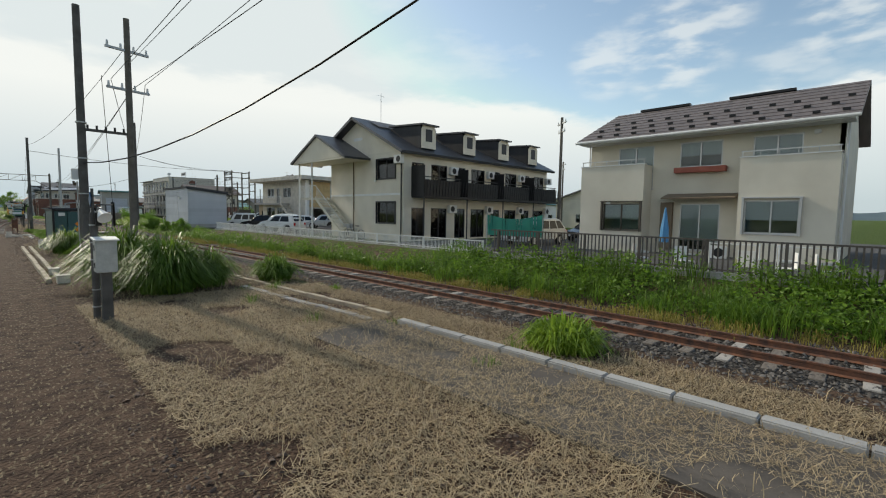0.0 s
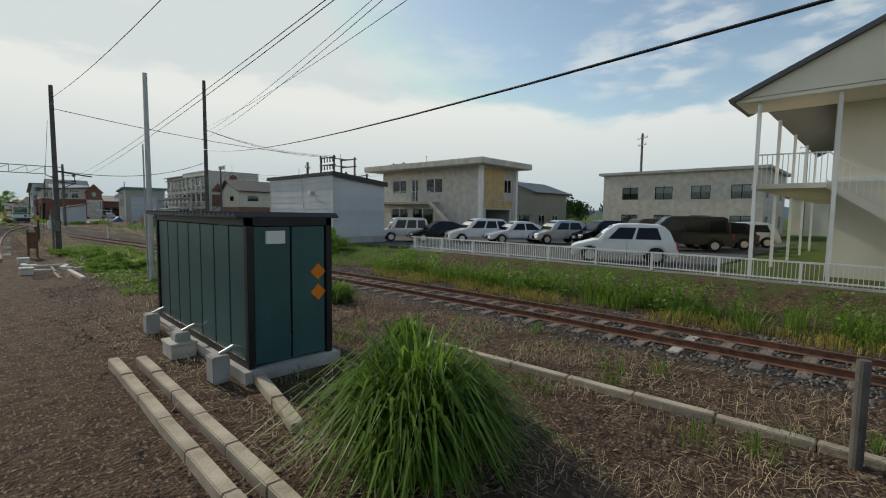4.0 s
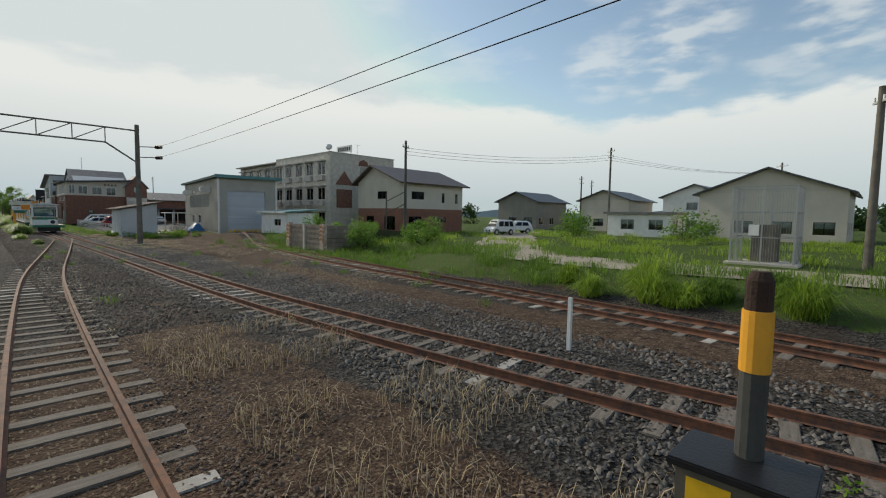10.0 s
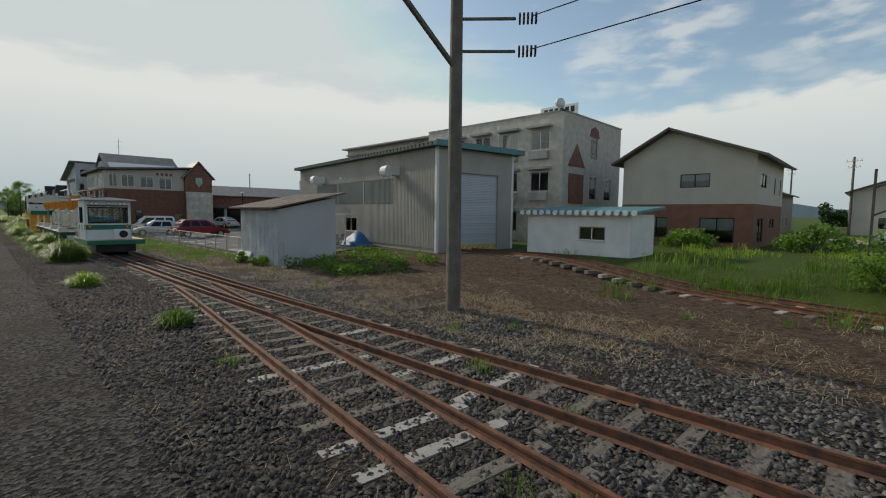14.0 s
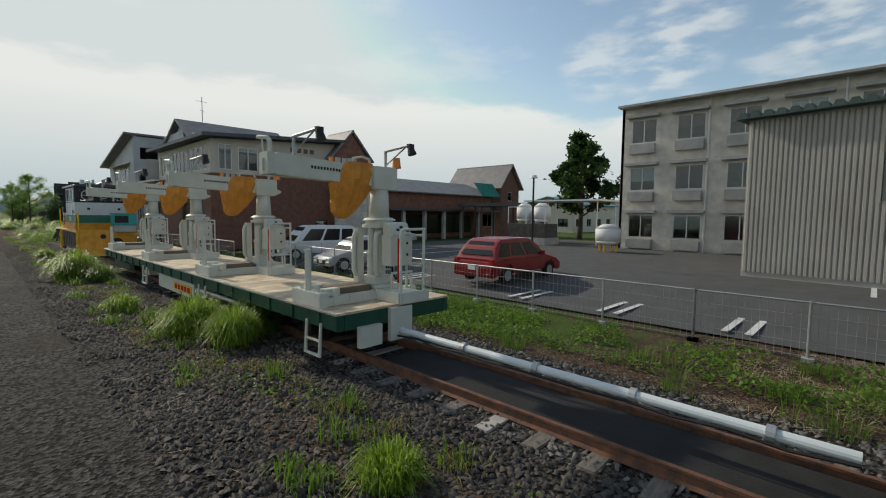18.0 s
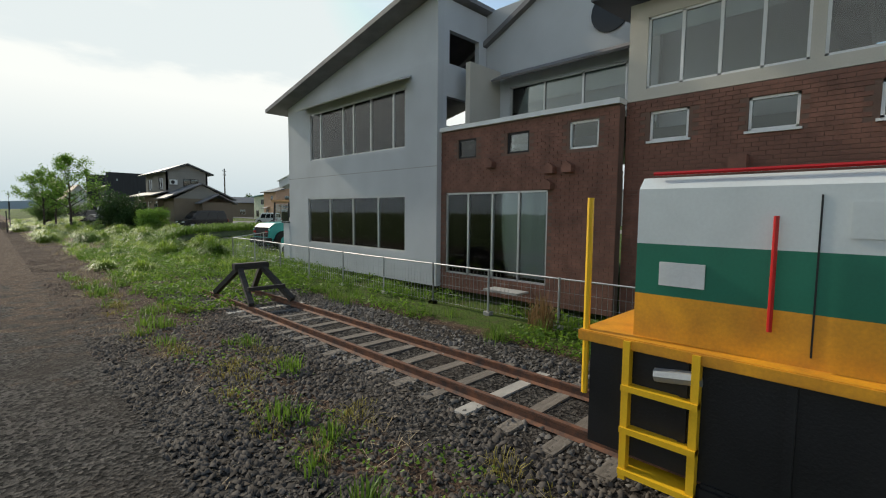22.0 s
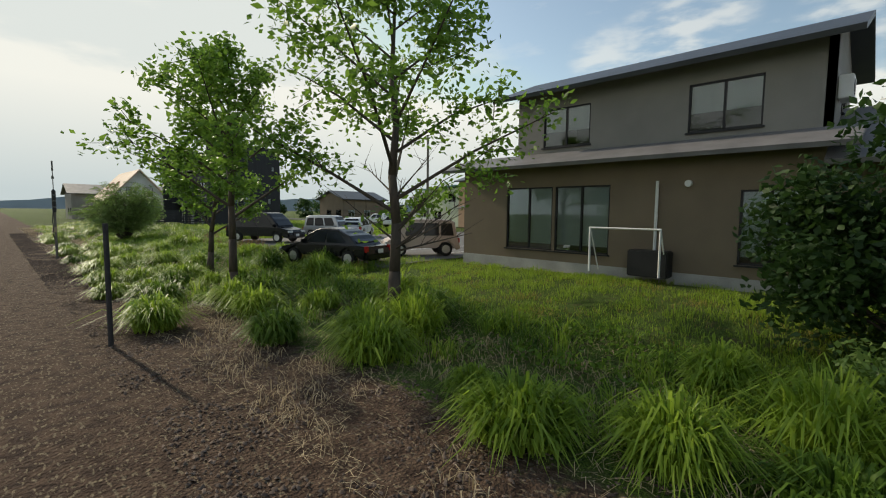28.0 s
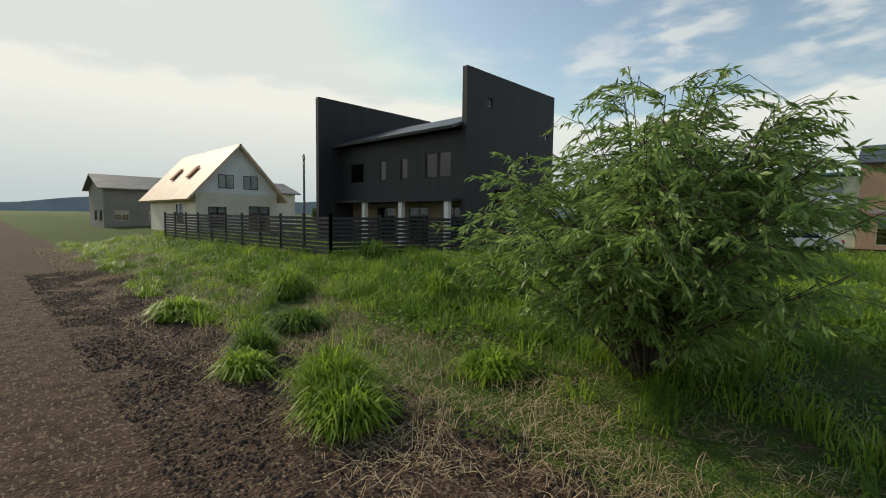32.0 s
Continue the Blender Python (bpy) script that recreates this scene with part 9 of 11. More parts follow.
for x_, y_, a_ in ((1.75, 20.4, 0.35), (1.7, 22.9, 0.3), (1.3, 58.6, 0.4), (1.15, 53.75, 0.4), (2.4, 38.6, 0.4)):
    c_ = thing("cable_pit", (x_, y_, 0), "pale concrete cable pit with a slotted lid", "cable pit")
    part("pit", Mesh().box(-a_ / 2, a_ / 2, -a_ * 0.7, a_ * 0.7, -0.1, 0.22), CONCW, c_, bevel=0.015)
    l_ = part("lid", Mesh().box(-a_ / 2 - 0.02, a_ / 2 + 0.02, -a_ * 0.7 - 0.02, a_ * 0.7 + 0.02, 0.224, 0.27), CONCW, c_, bevel=0.01)
    part("slot", Mesh().box(-0.05, 0.05, -0.015, 0.015, 0.268, 0.272), BLACK, l_)
for x_, y_, w_, d_, a_ in ((5.5, 54.25, 0.55, 0.75, 8), (1.42, 56.5, 0.42, 0.5, -12)):
    c_ = thing("cable_pit_cover", (x_, y_, 0), "flat pale concrete slab over a cable pit", "cable pit", turn=a_)
    l_ = part("slab", Mesh().box(-w_ / 2, w_ / 2, -d_ / 2, d_ / 2, 0.0, 0.12), CONCW, c_, bevel=0.012)
    part("slot", Mesh().box(-0.05, 0.05, -0.015, 0.015, 0.119, 0.122), BLACK, l_)
pl = thing("old_platform", (4.6, -14, 0), "remains of a dark asphalt platform with a stone edge", "platform", kind="structure")
part("surface", Mesh().box(0, 1.95, 0, 22.6, -0.1, 0.045), mat("old dark asphalt", (0.115, 0.098, 0.082), 0.95, var=0.35, scale=1.2), pl)
for k in range(22):
    part("edge_stone", Mesh().box(1.97, 2.2, k * 1.0 + 0.01, k * 1.0 + 0.99, -0.1, 0.14), CONC, pl, bevel=0.02)

pole("line_pole", 14.7, 74.6, 14.0, 0.19, DCONC, "tall dark concrete pole in the grass", arms=())
p8 = pole("line_pole", 3.25, 65.7, 10.0, 0.15, DCONC, "dark concrete pole with lamp, boxes and bracket arm", arms=())
part("bracket_arm", Mesh().bar((0, 0, 4.92), (1.75, -0.15, 4.68), 0.07).bar((0, 0, 4.3), (0.95, -0.08, 4.22), 0.06).bar((0, 0, 3.75), (0.9, -0.08, 4.22), 0.04).bar((0.85, -0.07, 4.8), (0.95, -0.08, 4.2), 0.05), BLACK, p8, "dark steel bracket arm")
part("floodlight", Mesh().box(-0.15, 0.15, 0.3, 0.75, 4.55, 4.65), GALV, p8)
sp = part("sign_board", Mesh().box(-0.2, -0.17, -0.45, -0.2, 3.2, 4.0), WHITE, p8, "white sign with red writing bars")
for k in range(5):
    part("letter_bar", Mesh().box(-0.206, -0.201, -0.38, -0.27, 3.28 + k * 0.14, 3.38 + k * 0.14), LAMPR, sp)
part("switch_box", Mesh().box(-0.45, -0.2, 0.0, 0.35, 1.45, 1.95), WHITE, p8, "pale switch box", bevel=0.02)
part("switch_box", Mesh().box(-0.3, 0.05, -0.55, -0.2, 1.3, 1.9), GPOLE, p8, "grey switch box", bevel=0.02)
part("switch_box", Mesh().box(-0.3, -0.1, 0.1, 0.4, 2.05, 2.65), GPOLE, p8, "grey switch box", bevel=0.02)
part("stay_post", Mesh().cyl((-0.25, -0.12, 0), (-0.25, -0.12, 2.2), 0.06), GPOLE, p8)
p6 = pole("steel_pole", 4.3, 48.75, 7.5, 0.1, GALV, "galvanised steel pole beside a railed platform")
part("conduit", Mesh().cyl((-0.13, 0.05, 0), (-0.13, 0.05, 5), 0.025), GALV, p6)
part("guard_rail", Mesh().tube([(0.25, -0.1, 1.2), (0.25, -0.1, 3.0), (0.9, -0.35, 3.1), (1.2, -0.5, 3.1), (1.2, -0.5, 1.2)], 0.05).tube([(0.25, -0.1, 2.2), (1.2, -0.5, 2.2)], 0.04), GALV, p6)
part("platform", Mesh().box(0.2, 1.3, -0.8, -0.1, 1.2, 1.26), GALV, p6)
for k in range(2):
    part("platform_leg", Mesh().bar((0.3 + k * 0.9, -0.6, 0), (0.3 + k * 0.9, -0.6, 1.2), 0.05), GALV, p6)
sg = thing("signal_marker", (3.05, 76.3, 0), "dark post with a yellow band and a relay box", "marker")
part("post", Mesh().cyl((0, 0, 0), (0, 0, 1.75), 0.074, n=12), mat("dark grey steel post", (0.06, 0.06, 0.055), 0.75, var=0.3, scale=4), sg)
part("band", Mesh().cyl((0, 0, 1.75), (0, 0, 2.1), 0.08, n=16), mat("orange yellow paint", (0.72, 0.34, 0.03), 0.55, var=0.15, scale=4, bump=0), sg, "orange yellow band")
part("cap", Mesh().cyl((0, 0, 2.1), (0, 0, 2.27), 0.07, n=16).cyl((0, 0, 2.27), (0, 0, 2.32), 0.07, 0.045, 16), mat("rusty dark cap", (0.05, 0.028, 0.02), 0.9, var=0.4, scale=9, bump=0.5), sg, "rusty dark cap")
part("box", Mesh().box(-0.3, -0.02, -0.28, 0.3, 0.95, 1.2), mat("striped box", (0.1, 0.09, 0.07)), sg, "dark box with yellow stripe", bevel=0.01)
part("box_stripe", Mesh().box(-0.306, -0.301, 0.02, 0.24, 0.99, 1.15), YEL, sg)
part("box_lid", Mesh().box(-0.34, 0.14, -0.33, 0.34, 1.2, 1.25), BLACK, sg, bevel=0.01)
part("box_stripe", Mesh().box(-0.306, -0.301, -0.24, -0.06, 0.99, 1.11), YEL, sg)
part("box_leg", Mesh().cyl((-0.16, 0.15, 0), (-0.16, 0.15, 0.95), 0.03), DCONC, sg)
wp = thing("marker_stake", (8.0, 80.1, 0), "slim white marker stake in the ballast", "stake")
part("stake", Mesh().box(-0.035, 0.035, -0.035, 0.035, 0, 1.05), WHITE, wp)
rs = thing("rusty_frame", (1.6, 61.6, 0), "low rusty steel frame beside the track", "frame")
for x_ in (0, 0.35):
    part("upright", Mesh().box(x_, x_ + 0.09, -0.05, 0.05, 0, 1.5), RUST, rs)
part("crossbar", Mesh().box(0.09, 0.35, -0.02, 0.02, 0.5, 1.35), RUST, rs)


def guy(name, a, b, label):
    g = thing(name, a, label, "guy wire")
    d = Vector(b) - Vector(a)
    part("guard_tube", Mesh().cyl((0, 0, 0), d, 0.055, 0.08, 12), BLACK, g, "black plastic guard tube")
    part("stay_wire", Mesh().cyl(d, d * 5.5, 0.012, n=5).cyl(-d * 1.55, (0, 0, 0), 0.012, n=5), WIRE, g)
    return g


guy("guy_wire", (2.95, 70.37, 1.92), (2.98, 69.73, 3.03), "steel stay wire with a thick black guard tube")
guy("guy_wire", (4.5, 28.0, 1.74), (4.32, 27.14, 2.88), "steel stay wire with a thick dark guard tube")

gt = thing("catenary_gantry", (8.77, 117.4, 0), "grey gantry of a concrete mast and a lattice beam", "gantry")
part("mast", Mesh().cyl((0, 0, -0.1), (0, 0, 9.2), 0.2, 0.15, 14), GPOLE, gt)
ch = Mesh().bar((0, 0, 8.75), (-17, 0, 8.75), 0.1).bar((-2.0, 0, 7.65), (-17, 0, 7.65), 0.1).bar((0, 0, 6.3), (-2.0, 0, 7.65), 0.1)
part("chord", ch, GPOLE, gt)
for k in range(8):
    x_ = -2.0 - k * 1.9
    part("lattice_bar", Mesh().bar((x_, 0, 7.65), (x_, 0, 8.75), 0.06).bar((x_, 0, 8.75), (x_ - 1.9, 0, 7.65), 0.06), GPOLE, gt)
part("far_mast", Mesh().cyl((-17, 0, -0.1), (-17, 0, 9.2), 0.2, 0.15, 14), GPOLE, gt)
for z_ in (7.55, 6.75):
    i_ = part("insulator_arm", Mesh().bar((0, 0, z_), (0.9, -1.2, z_ - 0.05), 0.06), GPOLE, gt)
    for k in range(5):
        part("insulator", Mesh().cyl((0.95 + k * 0.06, -1.25 - k * 0.08, z_ - 0.05), (0.98 + k * 0.06, -1.29 - k * 0.08, z_ - 0.05), 0.14, n=10), mat("brown porcelain", (0.06, 0.035, 0.025), 0.3) if k == 0 and z_ > 7 else bpy.data.materials["brown porcelain"], i_)
for z_ in (7.5, 6.7):
    wire([(9.8, 115.8, z_), (4.5, 23, 7.6), (4.0, -60, 7.6)], 0.8, 0.014, "thin dark feeder wire along the line")
wire([(14.6, 74.6, 7.0), (3.4, 65.7, 4.9)], 0.7, 0.02, "slack black cable to the bracket arm")
wire([(2.75, 23.0, 4.4), (6.1, -13.7, 12.1)], 2.6, 0.022, "thick black cable with knots")
wire([(4.4, 23.1, 4.6), (14.5, 74.6, 8.2)], 0.85, 0.022, "thick black bundled cable")
for k in range(3):
    wire([(14.7, 74.6, 9.2 + k * 0.5), (3.8 + k * 0.6, 23.1, 7.9 + 0.7 * (k == 1)), (2.5 + k * 0.6, -40, 9)], 0.6, 0.012, "thin power wire along the line")
    wire([(26.2, 72 + k, 8.6), (14.7, 74.6, 10.0)], 0.5, 0.012, "thin wire to the substation")
    wire([(27.7, 107.7, 8.8 - 0.3 * k), (56, 101, 10.6 - 0.3 * k), (90, 90, 10.5)], 0.6, 0.014, "thin power wire over the roofs")
wire([(3.25, 65.7, 9.2), (4.4, 23.1, 9.4)], 0.8, 0.014, "thin wire between line poles")
wire([(3.25, 65.7, 8.6), (26.6, 73.2, 8.6)], 0.4, 0.02, "black cable over the yard to the substation")
pole("power_pole", 27.7, 107.7, 8.9, 0.15, DCONC, "dark wooden power pole with a brace", arms=((0.2, 8.3, 0.9),))
br = thing("pole_brace", (27.0, 109.6, 0.5), "dark steel brace frame beside the power pole", "brace")
part("brace", Mesh().bar((0, 0, 0), (0, 0, 4.2), 0.1).bar((0, 0, 3.4), (0.7, -1.9, 4.3), 0.07).bar((0, 0, 2.2), (0.7, -1.9, 3.2), 0.07), DCONC, br)
for x_, y_, h_ in ((56, 100.9, 11), (70, 112, 9), (48, 48, 10.5), (62, 36, 10), (34, 20, 10), (41.4, 252.4, 13.5), (46.7, 247, 8), (53.9, 238, 12.5), (66, 232, 11), (32.5, 272, 10), (82, 216, 10), (60, 140, 9), (90, 120, 10), (76, 86, 10), (49, 126, 9), (28, 326, 9), (43, 160, 9)):
    pole("power_pole", x_, y_, h_, 0.15, GPOLE, "grey concrete power pole with cross arms", arms=((0.9, h_ - 0.5, 1.8), (0.9, h_ - 1.2, 1.4)))
pole("concrete_post", 25.8, 76.15, 7.6, 0.17, GPOLE, "pale concrete pole with a yellow sleeve", arms=((0.5, 7.0, 1.0),))


def substation():
    s = thing("substation", (26.2, 68.5, 0.55), "small outdoor substation of grey poles, beams and insulators", "substation")
    pts = [(0, 5.5), (0.2, 3.2), (0.1, 0.8), (2.6, 5.5), (2.8, 3.2), (2.7, 0.8)]
    for i, (x, y) in enumerate(pts):
        part("mast", Mesh().cyl((x, y, 0), (x, y, 8.1 if i % 3 < 2 else 6.2), 0.13, 0.1, 10), GPOLE, s)
    for z in (7.9, 7.1, 5.6, 4.6):
        b = part("beam", Mesh().bar((0, 5.7, z), (0.2, 2.9, z), 0.12).bar((2.6, 5.7, z), (2.8, 2.9, z), 0.12).bar((0.1, 4.3, z), (2.7, 4.3, z), 0.1), GPOLE, s)
        for k in range(5):
            part("insulator", Mesh().cyl((0.05, 5.4 - k * 0.55, z - 0.5), (0.05, 5.4 - k * 0.55, z - 0.06), 0.07, 0.05, 8), BLACK, b)
    for z in (6.0, 5.0):
        part("beam", Mesh().bar((0.2, 3.2, z), (0.1, 0.6, z), 0.1).bar((2.8, 3.2, z), (2.7, 0.6, z), 0.1), GPOLE, s)
    part("brace", Mesh().bar((0, 5.5, 3.4), (0.2, 3.2, 4.5), 0.07).bar((0.2, 3.2, 3.4), (0, 5.5, 4.5), 0.07), GPOLE, s)
    part("transformer", Mesh().cyl((0.1, 4.3, 4.7), (0.1, 4.3, 5.5), 0.36, n=14), GPOLE, s, "grey drum transformer")
    part("transformer", Mesh().box(0.6, 2.2, 1.2, 2.6, 0.4, 2.2), DCONC, s, "large dark transformer", bevel=0.05)
    for k in range(8):
        part("cooling_fin", Mesh().box(0.45, 0.6, 1.25 + k * 0.17, 1.3 + k * 0.17, 0.5, 2.0), DCONC, s)
    for z in (3.0, 2.4, 1.8, 1.2):
        part("busbar", Mesh().bar((-0.6, 4.6, z), (-0.6, 0.3, z), 0.05).bar((-0.6, 2.5, z), (2.5, 2.5, z), 0.05), BLACK, s)
    for y in (0.3, 1.7, 3.1, 4.6):
        part("frame_post", Mesh().bar((-0.6, y, 0), (-0.6, y, 3.2), 0.07), BLACK, s)
    part("control_cabinet", Mesh().box(-1.4, -1.0, 4.9, 5.5, 0, 1.1), GPOLE, s, bevel=0.02)
    part("warning_plate", Mesh().box(-0.66, -0.64, 2.0, 2.4, 1.4, 1.7), WHITE, s)
    return s


substation()
sf = thing("transformer_frame", (36.3, 72.1, 0.5), "grey pole frame carrying drum transformers and insulators", "substation")
for y_ in (0.0, 1.9):
    part("mast", Mesh().cyl((0, y_, 0), (0.1, y_, 8.3), 0.14, 0.11, 10), GPOLE, sf)
for z_ in (8.1, 6.9, 5.6):
    b_ = part("beam", Mesh().bar((0.05, -0.5, z_), (0.05, 2.4, z_), 0.11), GPOLE, sf)
    for k in range(5):
        part("insulator", Mesh().cyl((0.05, -0.3 + k * 0.6, z_ - 0.42), (0.05, -0.3 + k * 0.6, z_ - 0.056), 0.07, 0.05, 8), BLACK, b_)
for y_ in (0.55, 1.35):
    part("transformer", Mesh().cyl((0.05, y_, 5.66), (0.05, y_, 6.4), 0.3, n=14), GPOLE, sf, "grey drum transformer")
part("platform", Mesh().box(-0.35, 0.45, -0.2, 2.1, 5.0, 5.1), DCONC, sf)
cg = thing("mesh_cage", (24.6, 78.5, 0.55), "tall wire mesh cage on a concrete foot", "cage")
part("foot", Mesh().box(-0.2, 2.6, -0.2, 2.6, -0.1, 0.15), CONCW, cg)
for x_ in (0, 1.2, 2.4):
    for y_ in (0, 1.2, 2.4):
        if x_ != 1.2 or y_ != 1.2:
            part("post", Mesh().box(x_ - 0.03, x_ + 0.03, y_ - 0.03, y_ + 0.03, 0.15, 3.65), GALV, cg)
cm_ = Mesh()
for k in range(25):
    for x_, y_ in ((0, k * 0.1), (k * 0.1, 0), (2.4, k * 0.1), (k * 0.1, 2.4)):
        cm_.bar((x_, y_, 0.15), (x_, y_, 3.65), 0.008)
for z_ in (0.2, 1.3, 2.45, 3.6):
    cm_.box(0, 2.4, -0.02, 0.02, z_, z_ + 0.04).box(0, 2.4, 2.38, 2.42, z_, z_ + 0.04).box(-0.02, 0.02, 0, 2.4, z_, z_ + 0.04).box(2.38, 2.42, 0, 2.4, z_, z_ + 0.04)
tagged(part("wire_mesh", cm_, GALV, cg), kind="stuff")
part("panel_board", Mesh().box(-0.04, -0.01, 1.3, 1.7, 1.4, 1.9), WHITE, cg)
part("apparatus", Mesh().box(0.7, 1.6, 0.7, 1.7, 0.15, 1.9), GPOLE, cg, bevel=0.03)

ps = thing("cable_post", (2.28, 267.0, 0.05), "wooden post carrying a thick black sheathed cable end", "post")
part("post", Mesh().box(-0.05, 0.05, -0.05, 0.05, 0, 2.4), GPOLE, ps)
part("sheath", Mesh().cyl((0, 0, 2.35), (0, 0, 3.4), 0.085, n=14).cyl((0, 0, 3.4), (0, 0, 3.5), 0.085, 0.03, 14), BLACK, ps, "thick black sheath")
part("rod", Mesh().cyl((0, 0, 3.5), (0, 0, 4.9), 0.018).cyl((0, 0, 4.0), (0, 0, 4.15), 0.05).cyl((0, 0, 4.4), (0, 0, 4.9), 0.035), GPOLE, ps)
for z_ in (2.6, 2.9, 3.2):
    part("band", Mesh().cyl((0, 0, z_), (0, 0, z_ + 0.02), 0.09, n=14), GALV, ps)
part("box", Mesh().box(-0.12, 0.05, -0.1, 0.1, 1.35, 1.6), mat("tan box", (0.4, 0.33, 0.22)), ps, "tan junction box", bevel=0.01)
part("loose_cable", Mesh().tube([(-0.06, -0.05, 2.35), (-0.1, -0.08, 1.9), (-0.08, -0.1, 1.6), (-0.12, -0.15, 1.3), (-0.05, -0.1, 1.0)], 0.022), RUBBER, ps)
ps = thing("marker_post", (1.5, 247.6, 0), "dark round marker post at the track edge", "post")
part("post", Mesh().cyl((0, 0, -0.1), (0, 0, 2.33), 0.045, n=12), mat("dark tarred steel", (0.035, 0.034, 0.036), 0.7), ps)
ps = thing("pipe_post", (6.3, 29.67, 0), "grey steel pipe post standing in the straw", "post")
part("post", Mesh().cyl((0, 0, -0.1), (0, 0, 1.15), 0.06, n=12), DCONC, ps)
tp = thing("tank_plinth", (31.0, 163.1, 0.3), "dark slatted plinth on a pale concrete base under two tanks", "plinth")
part("base", Mesh().box(-0.1, 2.1, -0.1, 3.5, -0.2, 0.6), CONC, tp, bevel=0.02)
part("block", Mesh().box(0.02, 2.0, 0.02, 3.4, 0.6, 1.7), DCONC, tp)
for k in range(7):
    part("slat", Mesh().box(-0.03, 0.018, 0.0, 3.42, 0.64 + k * 0.15, 0.74 + k * 0.15), DCONC, tp)
for y_ in (-0.04, 1.7, 3.44):
    part("guard_post", Mesh().box(-0.05, 0.0, y_ - 0.03, y_ + 0.03, 1.7, 3.1), WHITE, tp)
part("guard_rail", Mesh().box(-0.05, 0.0, -0.04, 3.44, 3.02, 3.08), WHITE, tp)
for k, (x_, y_, z_, r_) in enumerate(((28.6, 156.9, H(28.6, 156.9) + 0.05, 0.8), (32.0, 165.6, 2.0, 0.68), (32.0, 163.95, 2.0, 0.68))):
    tk = thing("storage_tank", (x_, y_, z_), "white upright storage tank on short legs", "tank", "storage tanks")
    b_ = 0.5 if k == 0 else 0.15
    part("shell", Mesh().cyl((0, 0, b_), (0, 0, b_ + 0.2), r_ * 0.8, r_, 20).cyl((0, 0, b_ + 0.2), (0, 0, 1.3 + b_ * 0.4), r_, n=20).cyl((0, 0, 1.3 + b_ * 0.4), (0, 0, 1.6 + b_ * 0.4), r_, r_ * 0.45, 20), WHITE, tk, smooth=True)
    for a in range(4):
        cx, cy = 0.7 * r_ * math.cos(a * 1.57), 0.7 * r_ * math.sin(a * 1.57)
        part("leg", Mesh().box(cx - 0.05, cx + 0.05, cy - 0.05, cy + 0.05, 0, b_ + 0.05), YEL if k == 0 else GALV, tk)
carport((34.6, 160.5, 0.35), 3.5, 6.5, 3.55, "flat white canopy in front of the concrete block")
pole("utility_pole", 59.1, 174.2, 12.6, 0.2, GPOLE, "tall grey utility pole with cross arms", arms=((1.2, 12.0, 2.4), (1.2, 10.8, 2.0), (1.2, 8.9, 1.2)))
lp = pole("lamp_post", 19.0, 156.5, 4.2, 0.06, BLACK, "black park lamp with a round head")
part("lamp_head", Mesh().cyl((0, 0, 4.2), (0, 0, 4.35), 0.2, 0.12, 12), WHITE, lp)
nt = thing("garden_net", (16.4, 10.4, 0.75), "frame hung with green netting in the garden", "net")
for y_ in (0, 3):
    part("post", Mesh().cyl((0, y_, 0), (0, y_, 1.9), 0.03), GALV, nt)
nm = Mesh()
for k in range(24):
    nm.bar((0, k * 0.125, 0.9), (0.05 * math.sin(k), k * 0.125, 1.85 - 0.2 * math.sin(k * 0.13)), 0.12, 0.02)
part("net", nm, GREENN, nt, "gathered green netting")

# ---- plants ----
def HN(x, y):
    """The height of the ground, for arrays."""
    a, x0, x1 = (np.interp(y, KEYS_Y, k) for k in (KEYS_A, KEYS_0, KEYS_1))
    t = np.clip((x - x0) / (x1 - x0), 0, 1)
    return a * t * t * (3 - 2 * t)


def fill(name, vs, fs_flat, sizes, material, label, category, kind="", group="", parent=None, smooth=False):
    """A mesh out of arrays: corners, the faces' corner numbers one after another, corners to a face."""
    me = bpy.data.meshes.new(name)
    vs = np.ascontiguousarray(vs, dtype=np.float32).reshape(-1, 3)
    me.vertices.add(len(vs))
    me.vertices.foreach_set("co", vs.ravel())
    me.loops.add(len(fs_flat))
    me.loops.foreach_set("vertex_index", np.ascontiguousarray(fs_flat, dtype=np.int32))
    sizes = np.asarray(sizes, dtype=np.int32)
    me.polygons.add(len(sizes))
    me.polygons.foreach_set("loop_start", np.concatenate(([0], np.cumsum(sizes)[:-1])).astype(np.int32))
    me.polygons.foreach_set("loop_total", sizes)
    if smooth:
        me.polygons.foreach_set("use_smooth", np.ones(len(sizes), dtype=bool))
    me.update(calc_edges=True)
    me.materials.append(material)
    ob = new(name, me)
    if parent is not None:
        ob.parent = parent
        if label:
            tagged(ob, label)
        return ob
    return tagged(ob, label, category, group, kind)


